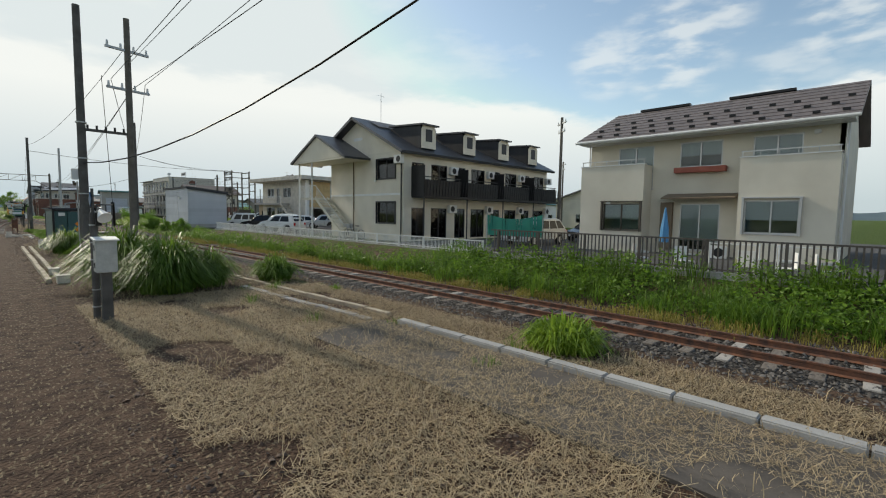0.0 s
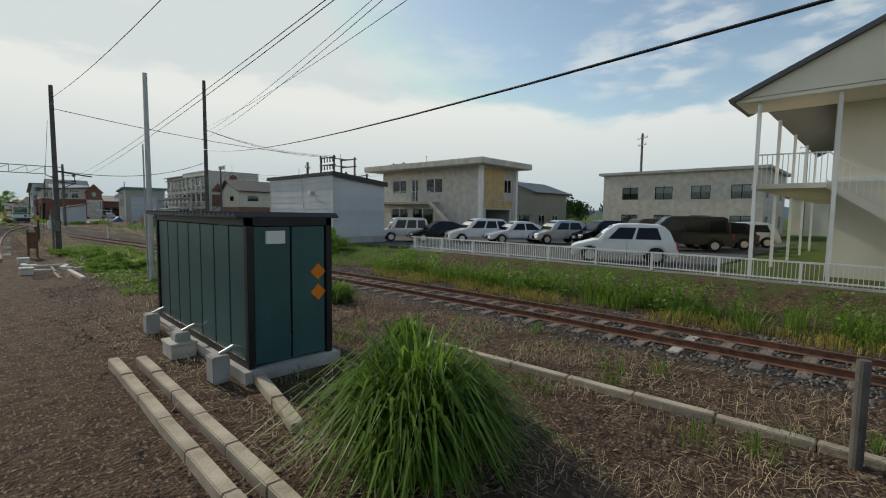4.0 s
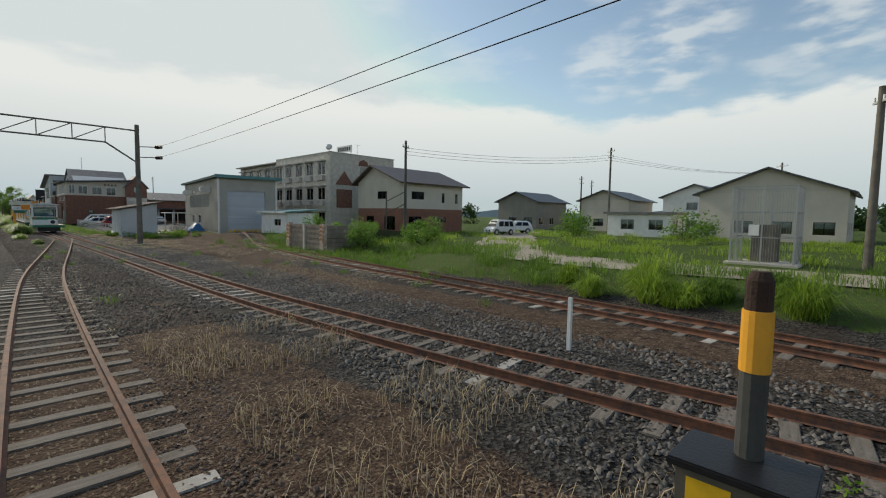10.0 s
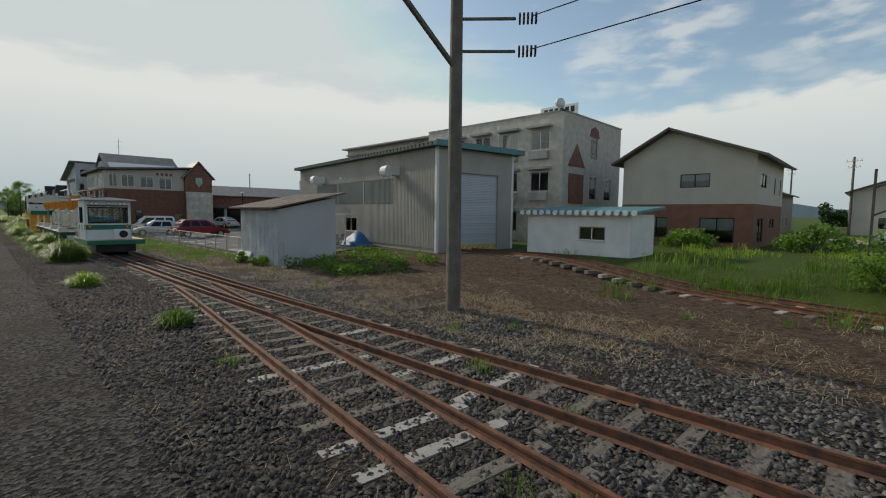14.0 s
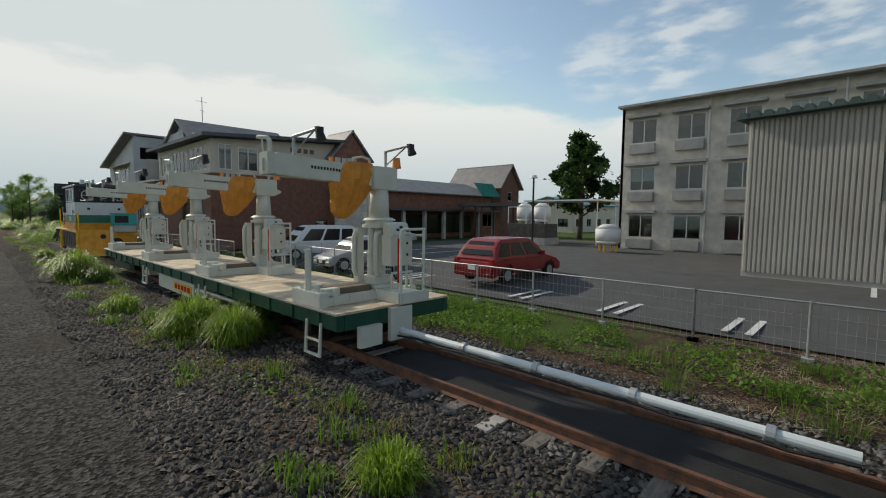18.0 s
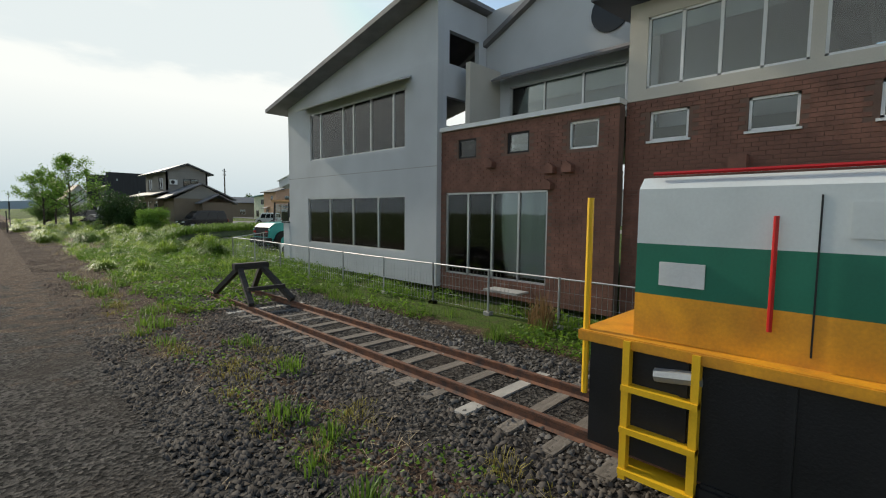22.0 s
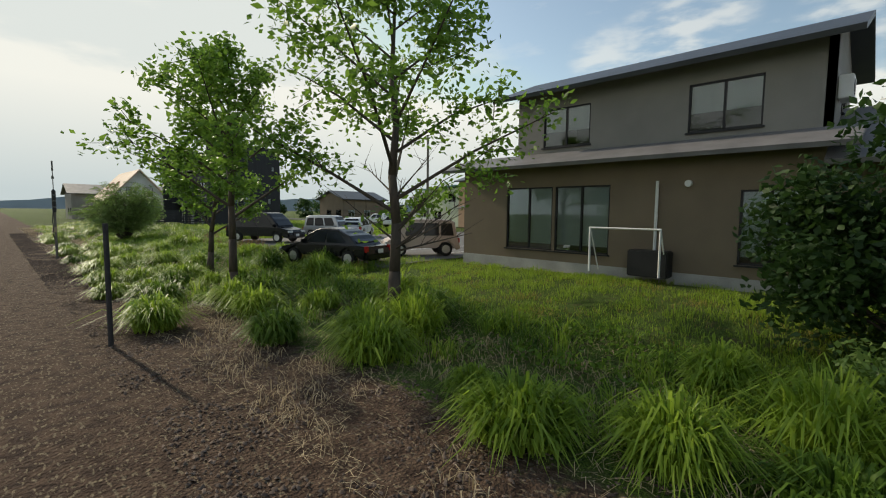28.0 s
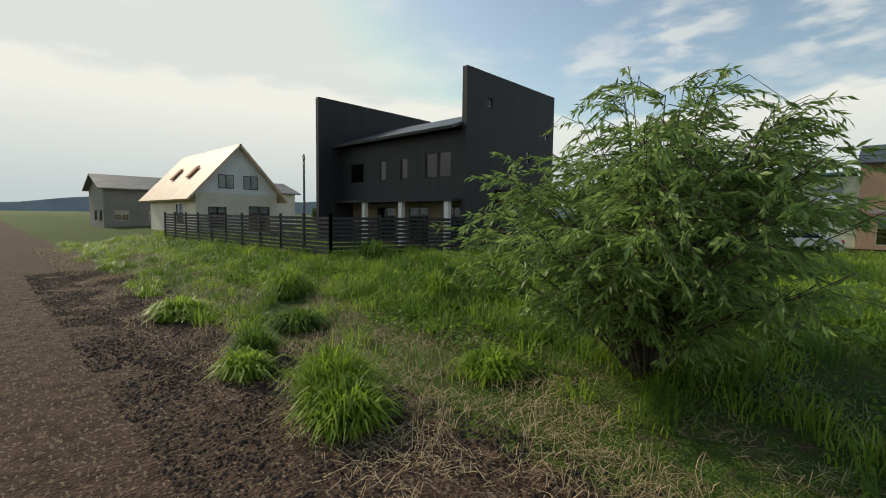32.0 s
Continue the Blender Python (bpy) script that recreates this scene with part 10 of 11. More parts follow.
def blade_mesh(rng, x, y, z, h, w, lean, out=None):
    """Bent grass blades of seven corners; out gives the way each one leans."""
    n = len(x)
    a = rng.uniform(0, 2 * np.pi, n) if out is None else out + rng.normal(0, 0.5, n)
    l = np.abs(rng.normal(0.6, 0.35, n)) * lean * h
    dx, dy = np.cos(a), np.sin(a)
    b = a + np.pi / 2 + rng.normal(0, 0.5, n)
    wx, wy = np.cos(b) * w * 0.5, np.sin(b) * w * 0.5
    v = np.empty((n, 7, 3))
    q = np.minimum(1.3, l / h)
    v[:, 0] = np.stack((x - wx, y - wy, z - 0.03), 1)
    v[:, 1] = np.stack((x + wx, y + wy, z - 0.03), 1)
    for k, (s, up, thin) in enumerate(((0.14, 0.55, 1.0), (0.5, 0.93, 0.8))):
        cx, cy, cz = x + dx * l * s, y + dy * l * s, z + h * (up - 0.12 * q * s)
        v[:, 2 + 2 * k] = np.stack((cx + wx * thin, cy + wy * thin, cz), 1)
        v[:, 3 + 2 * k] = np.stack((cx - wx * thin, cy - wy * thin, cz), 1)
    v[:, 6] = np.stack((x + dx * l * 1.1, y + dy * l * 1.1, z + h * (1.06 - 0.72 * q)), 1)
    i = np.arange(n) * 7
    f = np.stack((i, i + 1, i + 2, i + 3, i + 3, i + 2, i + 4, i + 5, i + 5, i + 4, i + 6), 1).ravel()
    return v, f, np.tile([4, 4, 3], n)


def clump(x, y, r, h, n, material, label, seed, w=0.02, lean=1.35, name="grass_clump", category="grass", sx=1.0, group=""):
    """One tuft of grass whose blades fan out from its foot."""
    rng = np.random.default_rng(seed)
    a, q = rng.uniform(0, 2 * np.pi, n), np.sqrt(rng.uniform(0, 1, n))
    px, py = x + np.cos(a) * q * r * sx, y + np.sin(a) * q * r
    rise = h * 0.58 * (1 - 0.7 * q ** 2) * rng.uniform(0, 1, n) ** 0.8
    hh = h * (0.36 + 0.3 * rng.uniform(0, 1, n)) * (1.05 - 0.3 * q ** 2)
    v, f, s = blade_mesh(rng, px, py, HN(px, py) + rise, hh * rng.uniform(0.7, 1.25, n), w * rng.uniform(0.5, 1.6, n), lean * (0.35 + 0.9 * q), a + rng.normal(0, 0.45, n))
    return fill(name, v, f, s, material, label, category, group=group)


def patchy(rng, x, y, size, cut):
    """Keeps the places where a slow random wave is high, so that growth is uneven."""
    s = np.zeros(len(x))
    for k in range(6):
        t, p = rng.uniform(0, np.pi), rng.uniform(0, 6.28)
        fq = rng.uniform(0.6, 2.4) / size
        s += np.sin((x * np.cos(t) + y * np.sin(t)) * fq * 6.28 + p)
    return s / 2.45 > cut


def field(name, label, x0, x1, y0, y1, per, h, material, seed, w=0.01, lean=0.8, size=4.0, cut=-0.6, tuft=0.0, skip=()):
    """Grass over a stretch of ground, in tufts where tuft gives their radius."""
    rng = np.random.default_rng(seed)
    n = int((x1 - x0) * (y1 - y0) * per)
    if tuft:
        m = max(1, n // 40)
        cx, cy = rng.uniform(x0, x1, m), rng.uniform(y0, y1, m)
        k = rng.integers(0, m, n)
        ch = rng.uniform(0.55, 1.25, m)[k]
        ox, oy = rng.normal(0, tuft, n), rng.normal(0, tuft, n)
        x, y = cx[k] + ox, cy[k] + oy
        hh = h * ch * rng.uniform(0.6, 1.1, n) * np.exp(-(ox ** 2 + oy ** 2) / (8 * tuft ** 2))
        out = np.arctan2(oy, ox)
        keep = patchy(rng, cx, cy, size, cut)[k]
    else:
        x, y = rng.uniform(x0, x1, n), rng.uniform(y0, y1, n)
        hh, out = h * rng.uniform(0.45, 1.15, n), rng.uniform(0, 6.28, n)
        keep = patchy(rng, x, y, size, cut)
    for a, b, c, d in skip:
        keep &= ~((x > a) & (x < b) & (y > c) & (y < d))
    keep &= (x > x0 - 0.3) & (x < x1 + 0.3)
    x, y, hh, out = x[keep], y[keep], hh[keep], out[keep]
    v, f, s = blade_mesh(rng, x, y, HN(x, y), hh, w * rng.uniform(0.6, 1.4, len(x)), lean, out)
    return fill(name, v, f, s, material, label, "grass", kind="stuff")


def leaf_mesh(rng, c, size, flat=0.5, slim=0.3):
    """Folded four-cornered leaves round their midrib; flat pulls them level."""
    n = len(c)
    d = rng.normal(0, 1, (n, 3))
    d[:, 2] = d[:, 2] * (1 - flat) - 0.25
    d /= np.linalg.norm(d, axis=1)[:, None]
    u = rng.normal(0, 1, (n, 3))
    u[:, 2] *= 1 - flat
    u -= d * (u * d).sum(1)[:, None]
    u /= np.linalg.norm(u, axis=1)[:, None]
    s = size * rng.uniform(0.6, 1.3, n)[:, None]
    nn = np.cross(d, u)
    v = np.empty((n, 4, 3))
    v[:, 0] = c - d * s * 0.5
    v[:, 1] = c + u * s * slim + nn * s * 0.08
    v[:, 2] = c + d * s * 0.5
    v[:, 3] = c - u * s * slim + nn * s * 0.08
    i = np.arange(n) * 4
    return v, np.stack((i, i + 1, i + 2, i, i + 2, i + 3), 1).ravel(), np.tile([3, 3], n)


def leaf_mat(name, label, x0, x1, y0, y1, per, h, size, material, seed, cut=-0.5, grow=3.0, skip=()):
    """Low leafy weeds over a stretch of ground."""
    rng = np.random.default_rng(seed)
    n = int((x1 - x0) * (y1 - y0) * per)
    x, y = rng.uniform(x0, x1, n), rng.uniform(y0, y1, n)
    keep = patchy(rng, x, y, grow, cut)
    for a, b, c, d in skip:
        keep &= ~((x > a) & (x < b) & (y > c) & (y < d))
    x, y = x[keep], y[keep]
    z = HN(x, y) + h * rng.uniform(0.02, 1, len(x)) * (0.5 + 0.5 * np.sin(x * 2.1 + 1.3 * np.sin(y * 1.7)) ** 2)
    v, f, s = leaf_mesh(rng, np.stack((x, y, z), 1), size, 0.55)
    return fill(name, v, f, s, material, label, "weeds", kind="stuff")


def shrub(name, x, y, rx, ry, h, n, size, material, label, seed, category="bush", lobes=14, flat=0.3, base=0.0, slim=0.3):
    """A bush of many leafy lobes with stems between them."""
    rng = np.random.default_rng(seed)
    t = thing(name, (x, y, float(H(x, y))), label, category)
    lc = []
    stems = Mesh()
    for k in range(lobes):
        a, q = rng.uniform(0, 6.28), math.sqrt(rng.uniform(0, 1))
        zz = base + (h - base) * (0.22 + 0.66 * rng.uniform(0, 1)) * (1 - 0.5 * q * q)
        lc.append((math.cos(a) * q * rx * 0.75, math.sin(a) * q * ry * 0.75, zz))
        stems.cyl((math.cos(a) * 0.08, math.sin(a) * 0.08, -0.05), lc[-1], 0.02 + 0.006 * h, 0.008, 5)
    lc = np.array(lc)
    k = rng.integers(0, lobes, n)
    g = rng.normal(0, 1, (n, 3))
    g /= np.linalg.norm(g, axis=1)[:, None]
    g *= (rng.uniform(0, 1, n) ** 0.45)[:, None]
    rad = rng.uniform(0.7, 1.25, lobes)[k][:, None]
    c = lc[k] + g * rad * np.array([rx * 0.36, ry * 0.36, (h - base) * 0.22])
    c[:, 2] = np.maximum(c[:, 2], 0.03)
    v, f, s = leaf_mesh(rng, c, size, flat, slim)
    part("branching", stems, BARK, t)
    fill("leaves", v, f, s, material, "", "", parent=t)
    return t


def tree(name, x, y, h, spread, n, size, material, label, seed, trunk=0.11, fork=0.35, limbs=11, flat=0.35, lean=(0, 0)):
    """A tapered trunk, limbs that fork twice, and leaves in sprays along the twigs."""
    rng = np.random.default_rng(seed)
    t = thing(name, (x, y, float(H(x, y))), label, "tree")
    tm, tips = Mesh(), []
    pts = [Vector((0, 0, -0.1))]
    m = 7
    for k in range(1, m + 1):
        q = k / m
        pts.append(Vector((lean[0] * q + rng.normal(0, 0.03) * h * 0.12, lean[1] * q + rng.normal(0, 0.03) * h * 0.12, h * 0.9 * q)))
    for k in range(m):
        r0, r1 = (trunk * (1 - 0.85 * q) for q in (k / m, (k + 1) / m))
        tm.cyl(pts[k], pts[k + 1], r0 * (1.25 if k == 0 else 1), r1, 8)
    for k in range(limbs):
        q = fork + (1 - fork) * (k + rng.uniform(0, 0.6)) / limbs
        i = min(m - 1, int(q * m))
        p = pts[i].lerp(pts[i + 1], q * m - i)
        a = k * 2.4 + rng.normal(0, 0.4)
        reach = spread * (1.0 - 0.75 * (q - fork) / (1 - fork)) * rng.uniform(0.7, 1.15)
        d = Vector((math.cos(a), math.sin(a), 0.45 + 0.5 * q))
        mid = p + d * reach * 0.5
        end = p + Vector((d.x * reach, d.y * reach, d.z * reach * rng.uniform(0.75, 1.15)))
        r = trunk * (0.5 - 0.38 * q)
        lm = Mesh()
        lm.cyl(p, mid, r, r * 0.6, 6)
        lm.cyl(mid, end, r * 0.6, r * 0.2, 5)
        tips.append((mid, end))
        for j in range(5):
            s = p.lerp(end, rng.uniform(0.35, 1))
            e = s + Vector((rng.normal(0, 0.4), rng.normal(0, 0.4), rng.normal(0.12, 0.25))) * reach * 0.55
            lm.cyl(s, e, r * 0.3, r * 0.1, 4)
            tips.append((s, e))
        part("limb", lm, BARK, t)
    top = pts[-1]
    tips += [(pts[-2], top + Vector((0, 0, h * 0.08)))] * 2
    p0 = np.array([tuple(a) for a, b in tips])
    p1 = np.array([tuple(b) for a, b in tips])
    k = rng.integers(0, len(tips), n)
    q = rng.uniform(0.1, 1.08, n)[:, None]
    c = p0[k] + (p1[k] - p0[k]) * q + rng.normal(0, 1, (n, 3)) * spread * np.array([0.06, 0.06, 0.05])
    v, f, s = leaf_mesh(rng, c, size, flat)
    part("trunk", tm, BARK, t, smooth=True)
    fill("crown", v, f, s, material, "", "", parent=t)
    return t


def willow(x, y, rx, ry, h, label, seed, stems=110, twigs=18):
    """Arching stems from one base, each with drooping twigs set with narrow leaves."""
    rng = np.random.default_rng(seed)
    t = thing("willow_bush", (x, y, float(H(x, y))), label, "bush")
    sm, cs, ds = Mesh(), [], []
    for k in range(stems):
        a, q = rng.uniform(0, 6.28), math.sqrt(rng.uniform(0.02, 1))
        top = h * (1.0 - 0.5 * q ** 2.6) * (0.55 + 0.43 * math.sqrt(rng.uniform(0, 1)))
        tip = Vector((math.cos(a) * q * rx, math.sin(a) * q * ry, top))
        knee = Vector((tip.x * 0.4, tip.y * 0.4, top * 0.72))
        base = Vector((math.cos(a) * 0.12, math.sin(a) * 0.12, -0.05))
        path = [base.lerp(knee, u).lerp(knee.lerp(tip, u), u) for u in (0, 0.25, 0.5, 0.75, 1)]
        for i in range(4):
            sm.cyl(path[i], path[i + 1], 0.022 * (1 - i * 0.22), 0.022 * (0.78 - i * 0.22) + 0.003, 5)
        for j in range(twigs):
            u = rng.uniform(0.22, 1.0)
            s = base.lerp(knee, u).lerp(knee.lerp(tip, u), u)
            b = a + rng.normal(0, 0.9)
            ln = rng.uniform(0.45, 0.95)
            d = Vector((math.cos(b), math.sin(b), rng.uniform(0.0, 0.8)))
            m = s + d * ln * 0.5
            e = m + Vector((d.x, d.y, -0.5 + rng.normal(0, 0.25))) * ln * 0.5
            sm.bar(s, m, 0.008)
            sm.bar(m, e, 0.005)
            for i in range(26):
                v = (i + rng.uniform(0, 1)) / 26
                p = s.lerp(m, v).lerp(m.lerp(e, v), v)
                g = (m - s).lerp(e - m, v).normalized()
                cs.append(tuple(p))
                ds.append(tuple(g))
    c, d = np.array(cs), np.array(ds)
    n = len(c)
    side = rng.normal(0, 1, (n, 3))
    d = d + side * 0.42 - np.array([0, 0, 0.28])
    d /= np.linalg.norm(d, axis=1)[:, None]
    u = np.cross(d, rng.normal(0, 1, (n, 3)))
    u /= np.linalg.norm(u, axis=1)[:, None]
    s = 0.15 * rng.uniform(0.6, 1.25, n)[:, None]
    w = np.cross(d, u)
    v = np.stack((c, c + d * s * 0.45 + u * s * 0.12 + w * s * 0.03, c + d * s, c + d * s * 0.45 - u * s * 0.12 + w * s * 0.03), 1)
    i = np.arange(n) * 4
    part("branching", sm, BARK, t)
    fill("leaves", v, np.stack((i, i + 1, i + 2, i, i + 2, i + 3), 1).ravel(), np.tile([3, 3], n), L_WILL, "", "", parent=t)
    return t


grass_bank()
# big tufts beside the near track
TALL = "tall dense dark green grass clump growing on stony ground"
for k, (x, y, r, h, n) in enumerate((
        (3.05, 17.75, 0.7, 1.75, 4200), (3.9, 16.05, 0.75, 1.6, 4200), (5.2, 16.4, 0.5, 1.2, 1500),
        (3.1, 33.0, 0.62, 1.25, 2600), (3.6, 33.2, 0.45, 1.0, 1100), (7.5, 16.3, 0.55, 0.9, 1400), (7.8, 4.4, 0.65, 0.6, 1500),
        (4.7, 25.4, 0.75, 1.3, 3200), (4.1, 26.5, 0.5, 0.9, 1100), (6.3, 28.6, 0.4, 0.7, 600), (5.6, 36.0, 0.4, 0.55, 600), (7.2, 41.0, 0.45, 0.6, 700))):
    clump(x, y, r, h, n, G_YEL if x == 7.8 else G_TALL, TALL, 100 + k, w=0.028, lean=1.3)
BRIGHT = "bright green bushy grass clump on the ballast"
for k, (x, y, r, h, n) in enumerate((
        (2.95, 138.1, 0.62, 1.05, 3000), (3.4, 138.5, 0.4, 0.85, 1200), (3.2, 154.8, 0.5, 0.8, 1800), (3.2, 165.0, 0.4, 0.65, 1000),
        (2.65, 166.3, 0.62, 1.05, 3000), (2.7, 177.6, 0.35, 0.5, 900), (4.2, 154.0, 0.5, 0.8, 1600), (3.5, 153.4, 0.4, 0.75, 1200),
        (3.4, 280.6, 0.5, 0.75, 1800), (3.4, 283.2, 0.35, 0.6, 900), (5.2, 54.0, 0.45, 0.5, 900), (5.0, 58.6, 0.4, 0.5, 800),
        (3.0, 120.6, 0.35, 0.4, 600), (2.4, 128.5, 0.4, 0.5, 800), (2.6, 158.5, 0.35, 0.45, 700), (2.8, 156.4, 0.2, 0.35, 300), (2.7, 147.6, 0.3, 0.4, 600))):
    clump(x, y, r, h, n, G_YEL if k % 3 else G_TALL, BRIGHT, 200 + k, w=0.014, lean=1.1)
rs = random.Random(11)
TUS = "coarse bright green grass tussock among dry grass"
for k, (x, y, r, h) in enumerate(((5.3, 223.3, 0.84, 1.02), (11.5, 225.2, 0.94, 1.07), (3.2, 226.2, 0.82, 1.15), (9.3, 226.4, 0.87, 0.99), (6.6, 228.7, 0.87, 0.87), (5.7, 229.1, 0.65, 1.13), (8.2, 229.5, 0.6, 0.76), (8.4, 230.5, 0.84, 1.2), (3.9, 231.5, 0.8, 1.15), (3.7, 234, 0.72, 1.1), (9.5, 234.6, 1, 0.84), (3.2, 234.7, 0.5, 1), (5.1, 237.4, 0.55, 0.56), (4.9, 238.7, 0.51, 0.95), (4.3, 240.2, 0.7, 0.9), (4.8, 241.4, 0.37, 0.5), (6.9, 244.6, 0.6, 1.0), (7.4, 246.2, 0.6, 1.0), (4.7, 243.6, 0.6, 0.95), (5.2, 244.5, 0.7, 1), (3.9, 245.8, 0.5, 0.85), (4.5, 248.2, 0.6, 0.95), (2.4, 248.4, 0.5, 1), (4.4, 249.3, 0.55, 1.1), (5.3, 249.6, 0.6, 1.1))):
    clump(x, y, r * 0.8, h * 0.74, int(1350 * (r + 0.15)), G_YEL if k % 4 else G_TALL, TUS, 500 + k, w=0.03, lean=1.6, group="tussocks along the line")
for k, (x, y, r, h) in enumerate(((3.2, 251.6, 0.7, 0.8), (5.1, 253.1, 0.5, 0.65), (2.4, 253.3, 0.5, 0.6), (3.4, 253.5, 0.55, 0.55), (4.3, 254.4, 0.6, 0.7), (4.8, 255.1, 0.65, 0.85), (3.5, 255.8, 0.7, 0.75), (2.7, 256, 0.6, 0.75), (5.6, 256.6, 0.45, 0.4), (4.8, 257.3, 0.6, 0.6), (8.9, 258.9, 0.8, 0.8), (3, 259.2, 0.75, 0.9), (6.9, 259.8, 0.8, 0.75), (5.6, 261.1, 0.85, 0.85), (4.5, 262.4, 0.75, 0.75), (8.5, 262.6, 0.9, 0.7), (2.8, 264, 0.5, 0.65), (4.2, 265.6, 0.8, 0.9), (9.5, 266.5, 0.85, 0.7), (5, 266.8, 0.7, 0.85), (9.2, 268.7, 0.8, 0.75), (2.9, 269.1, 0.55, 0.75))):
    clump(x, y, r * 0.8, h * 0.74, int(1350 * (r + 0.15)), G_YEL if k % 4 else G_TALL, TUS, 540 + k, w=0.03, lean=1.6, group="tussocks along the line")
for k, (x, y, r, h) in enumerate(((5.7, 270.7, 0.55, 0.6), (4.5, 271.3, 0.75, 0.8), (2.9, 271.6, 0.34, 0.4), (5.3, 272.6, 0.75, 0.7), (3.3, 274.1, 0.6, 0.65), (5.7, 279.6, 0.55, 0.5), (3.1, 279.9, 0.55, 0.7), (2.9, 282.4, 0.4, 0.55), (4.9, 284.5, 0.6, 0.6), (3.4, 287.5, 0.7, 0.7), (3.4, 204.4, 0.4, 0.65), (4.3, 202, 0.55, 0.75), (4.9, 209.8, 0.5, 0.6), (6.6, 204.9, 0.5, 0.5))):
    clump(x, y, r * 0.8, h * 0.74, int(1350 * (r + 0.15)), G_YEL if k % 4 else G_TALL, TUS, 580 + k, w=0.03, lean=1.6, group="tussocks along the line")
for k in range(46):
    y = rs.uniform(203, 290)
    x = rs.uniform(5.8, 11.0)
    if x < 7.5 and 274 < y < 284 or x > 8 and 237 < y < 251:
        continue
    clump(x, y, rs.uniform(0.3, 0.6), rs.uniform(0.5, 0.95), rs.randint(450, 800), rs.choice((G_TALL, G_YEL, G_YEL)), "green grass tussock among dry grass", 300 + k, w=0.028, lean=1.4,
          group="tussocks along the line")
for k in range(14):
    clump(rs.uniform(13.2, 15.0), rs.uniform(64, 84), rs.uniform(0.3, 0.6), rs.uniform(0.6, 1.05), 800, rs.choice((G_TALL, G_YEL)), "tall green reed-like grass clump beside the pole", 360 + k)
for k, (x, y) in enumerate(((3.6, 25.0), (4.2, 26.0), (4.6, 27.2), (3.9, 27.6), (5.2, 25.4), (4.5, 25.0))):
    clump(x, y, 0.45, 1.25, 380, G_REED, "brown dry seed grass clump on stony ground", 380 + k, w=0.008, lean=0.7)

# spread growth
field("fence_weeds", "green weeds and grass along the white fence", 12.2, 13.6, -14, 46, 150, 0.75, G_TALL, 1, w=0.02, size=3.5, cut=-0.2, tuft=0.2)
leaf_mat("fence_leaves", "tall leafy green weeds along the fence", 12.3, 13.7, -14, 46, 420, 1.0, 0.11, G_WEED, 85, cut=0.0, grow=3)
field("garden_weeds", "tall green weeds before the garden wall", 13.6, 15.3, -14, 15, 120, 0.75, G_TALL, 89, w=0.02, size=5, cut=-0.9, tuft=0.2)
leaf_mat("garden_leaves", "tall leafy weeds before the garden wall", 13.6, 15.3, -14, 14, 360, 0.9, 0.12, G_WEED, 90, cut=-0.9, grow=4)
field("yellow_grass", "ochre yellow low grass strip beside the rusty track", 11.2, 12.4, -14, 46, 260, 0.3, G_OCHRE, 2, w=0.012, size=7, cut=-0.5, tuft=0.18)
field("dry_grass", "dry straw-coloured grass between the tracks", 2.2, 8.4, -6, 46, 45, 0.22, G_DRY, 3, w=0.008, lean=1.6, size=3, cut=0.0)
field("sparse_grass", "thin green grass on stony ground", 3.0, 8.6, 2, 46, 22, 0.28, G_TALL, 4, size=4, cut=0.35, tuft=0.12)
leaf_mat("ground_weeds", "low green leafy weeds in patches on the ground", 2.9, 6.6, 45.5, 68, 520, 0.2, 0.075, G_WEED, 5, cut=-0.1, grow=2.2)
for k, (x, y, rx, ry, h) in enumerate(((3.95, 55.3, 0.8, 1.1, 0.55), (4.1, 54.2, 0.7, 0.8, 0.5), (4.0, 56.6, 0.7, 0.7, 0.42), (4.7, 53.2, 0.7, 0.6, 0.45), (3.5, 53.1, 0.6, 0.7, 0.4), (4.5, 60.2, 0.8, 0.8, 0.4), (3.1, 61.6, 0.7, 1.0, 0.45), (4.7, 63.5, 0.9, 0.9, 0.4))):
    shrub("leafy_weed", x, y, rx, ry, h, 2600, 0.085, G_WEED, "dense mound of dark green leafy weeds", 700 + k, category="weed", lobes=26)
field("weed_grass", "short grass among leafy weeds", 3.0, 7.6, 45.5, 69, 60, 0.28, G_TALL, 6, size=3, cut=0.0, tuft=0.12)
field("hut_grass", "green grass at the foot of the metal hut", 12.2, 15.0, 44, 72, 110, 0.45, G_TALL, 7, size=5, cut=-0.3, tuft=0.2)
field("field_grass", "green meadow grass beside the dirt road", 13.8, 24, 70, 116, 52, 0.5, G_TALL, 8, w=0.018, size=9, cut=-0.4, tuft=0.3, skip=((15.8, 17.4, 102, 110),))
field("meadow", "yellow green meadow grass in the field", 20, 60, 66, 122, 12, 0.5, G_YEL, 9, w=0.035, size=14, cut=-0.2, tuft=0.5, skip=((33, 60, 112, 124),))
leaf_mat("track_weeds", "leafy green weeds beside the parking fence", 7.7, 9.9, 133, 150, 330, 0.34, 0.085, G_WEED, 96, cut=0.0, grow=4)
leaf_mat("track_weeds", "leafy green weeds beside the parking fence", 7.2, 9.9, 150, 201, 330, 0.3, 0.085, G_WEED, 10, cut=-0.4, grow=6)
field("track_grass", "uneven green grass beside the parking fence", 7.0, 9.9, 134, 203, 70, 0.38, G_TALL, 11, size=5, cut=0.0, tuft=0.14)
field("ballast_grass", "uneven green grass growing through ballast", 2.0, 3.5, 138, 204, 110, 0.3, G_TALL, 12, w=0.014, size=4, cut=-0.05, tuft=0.12)
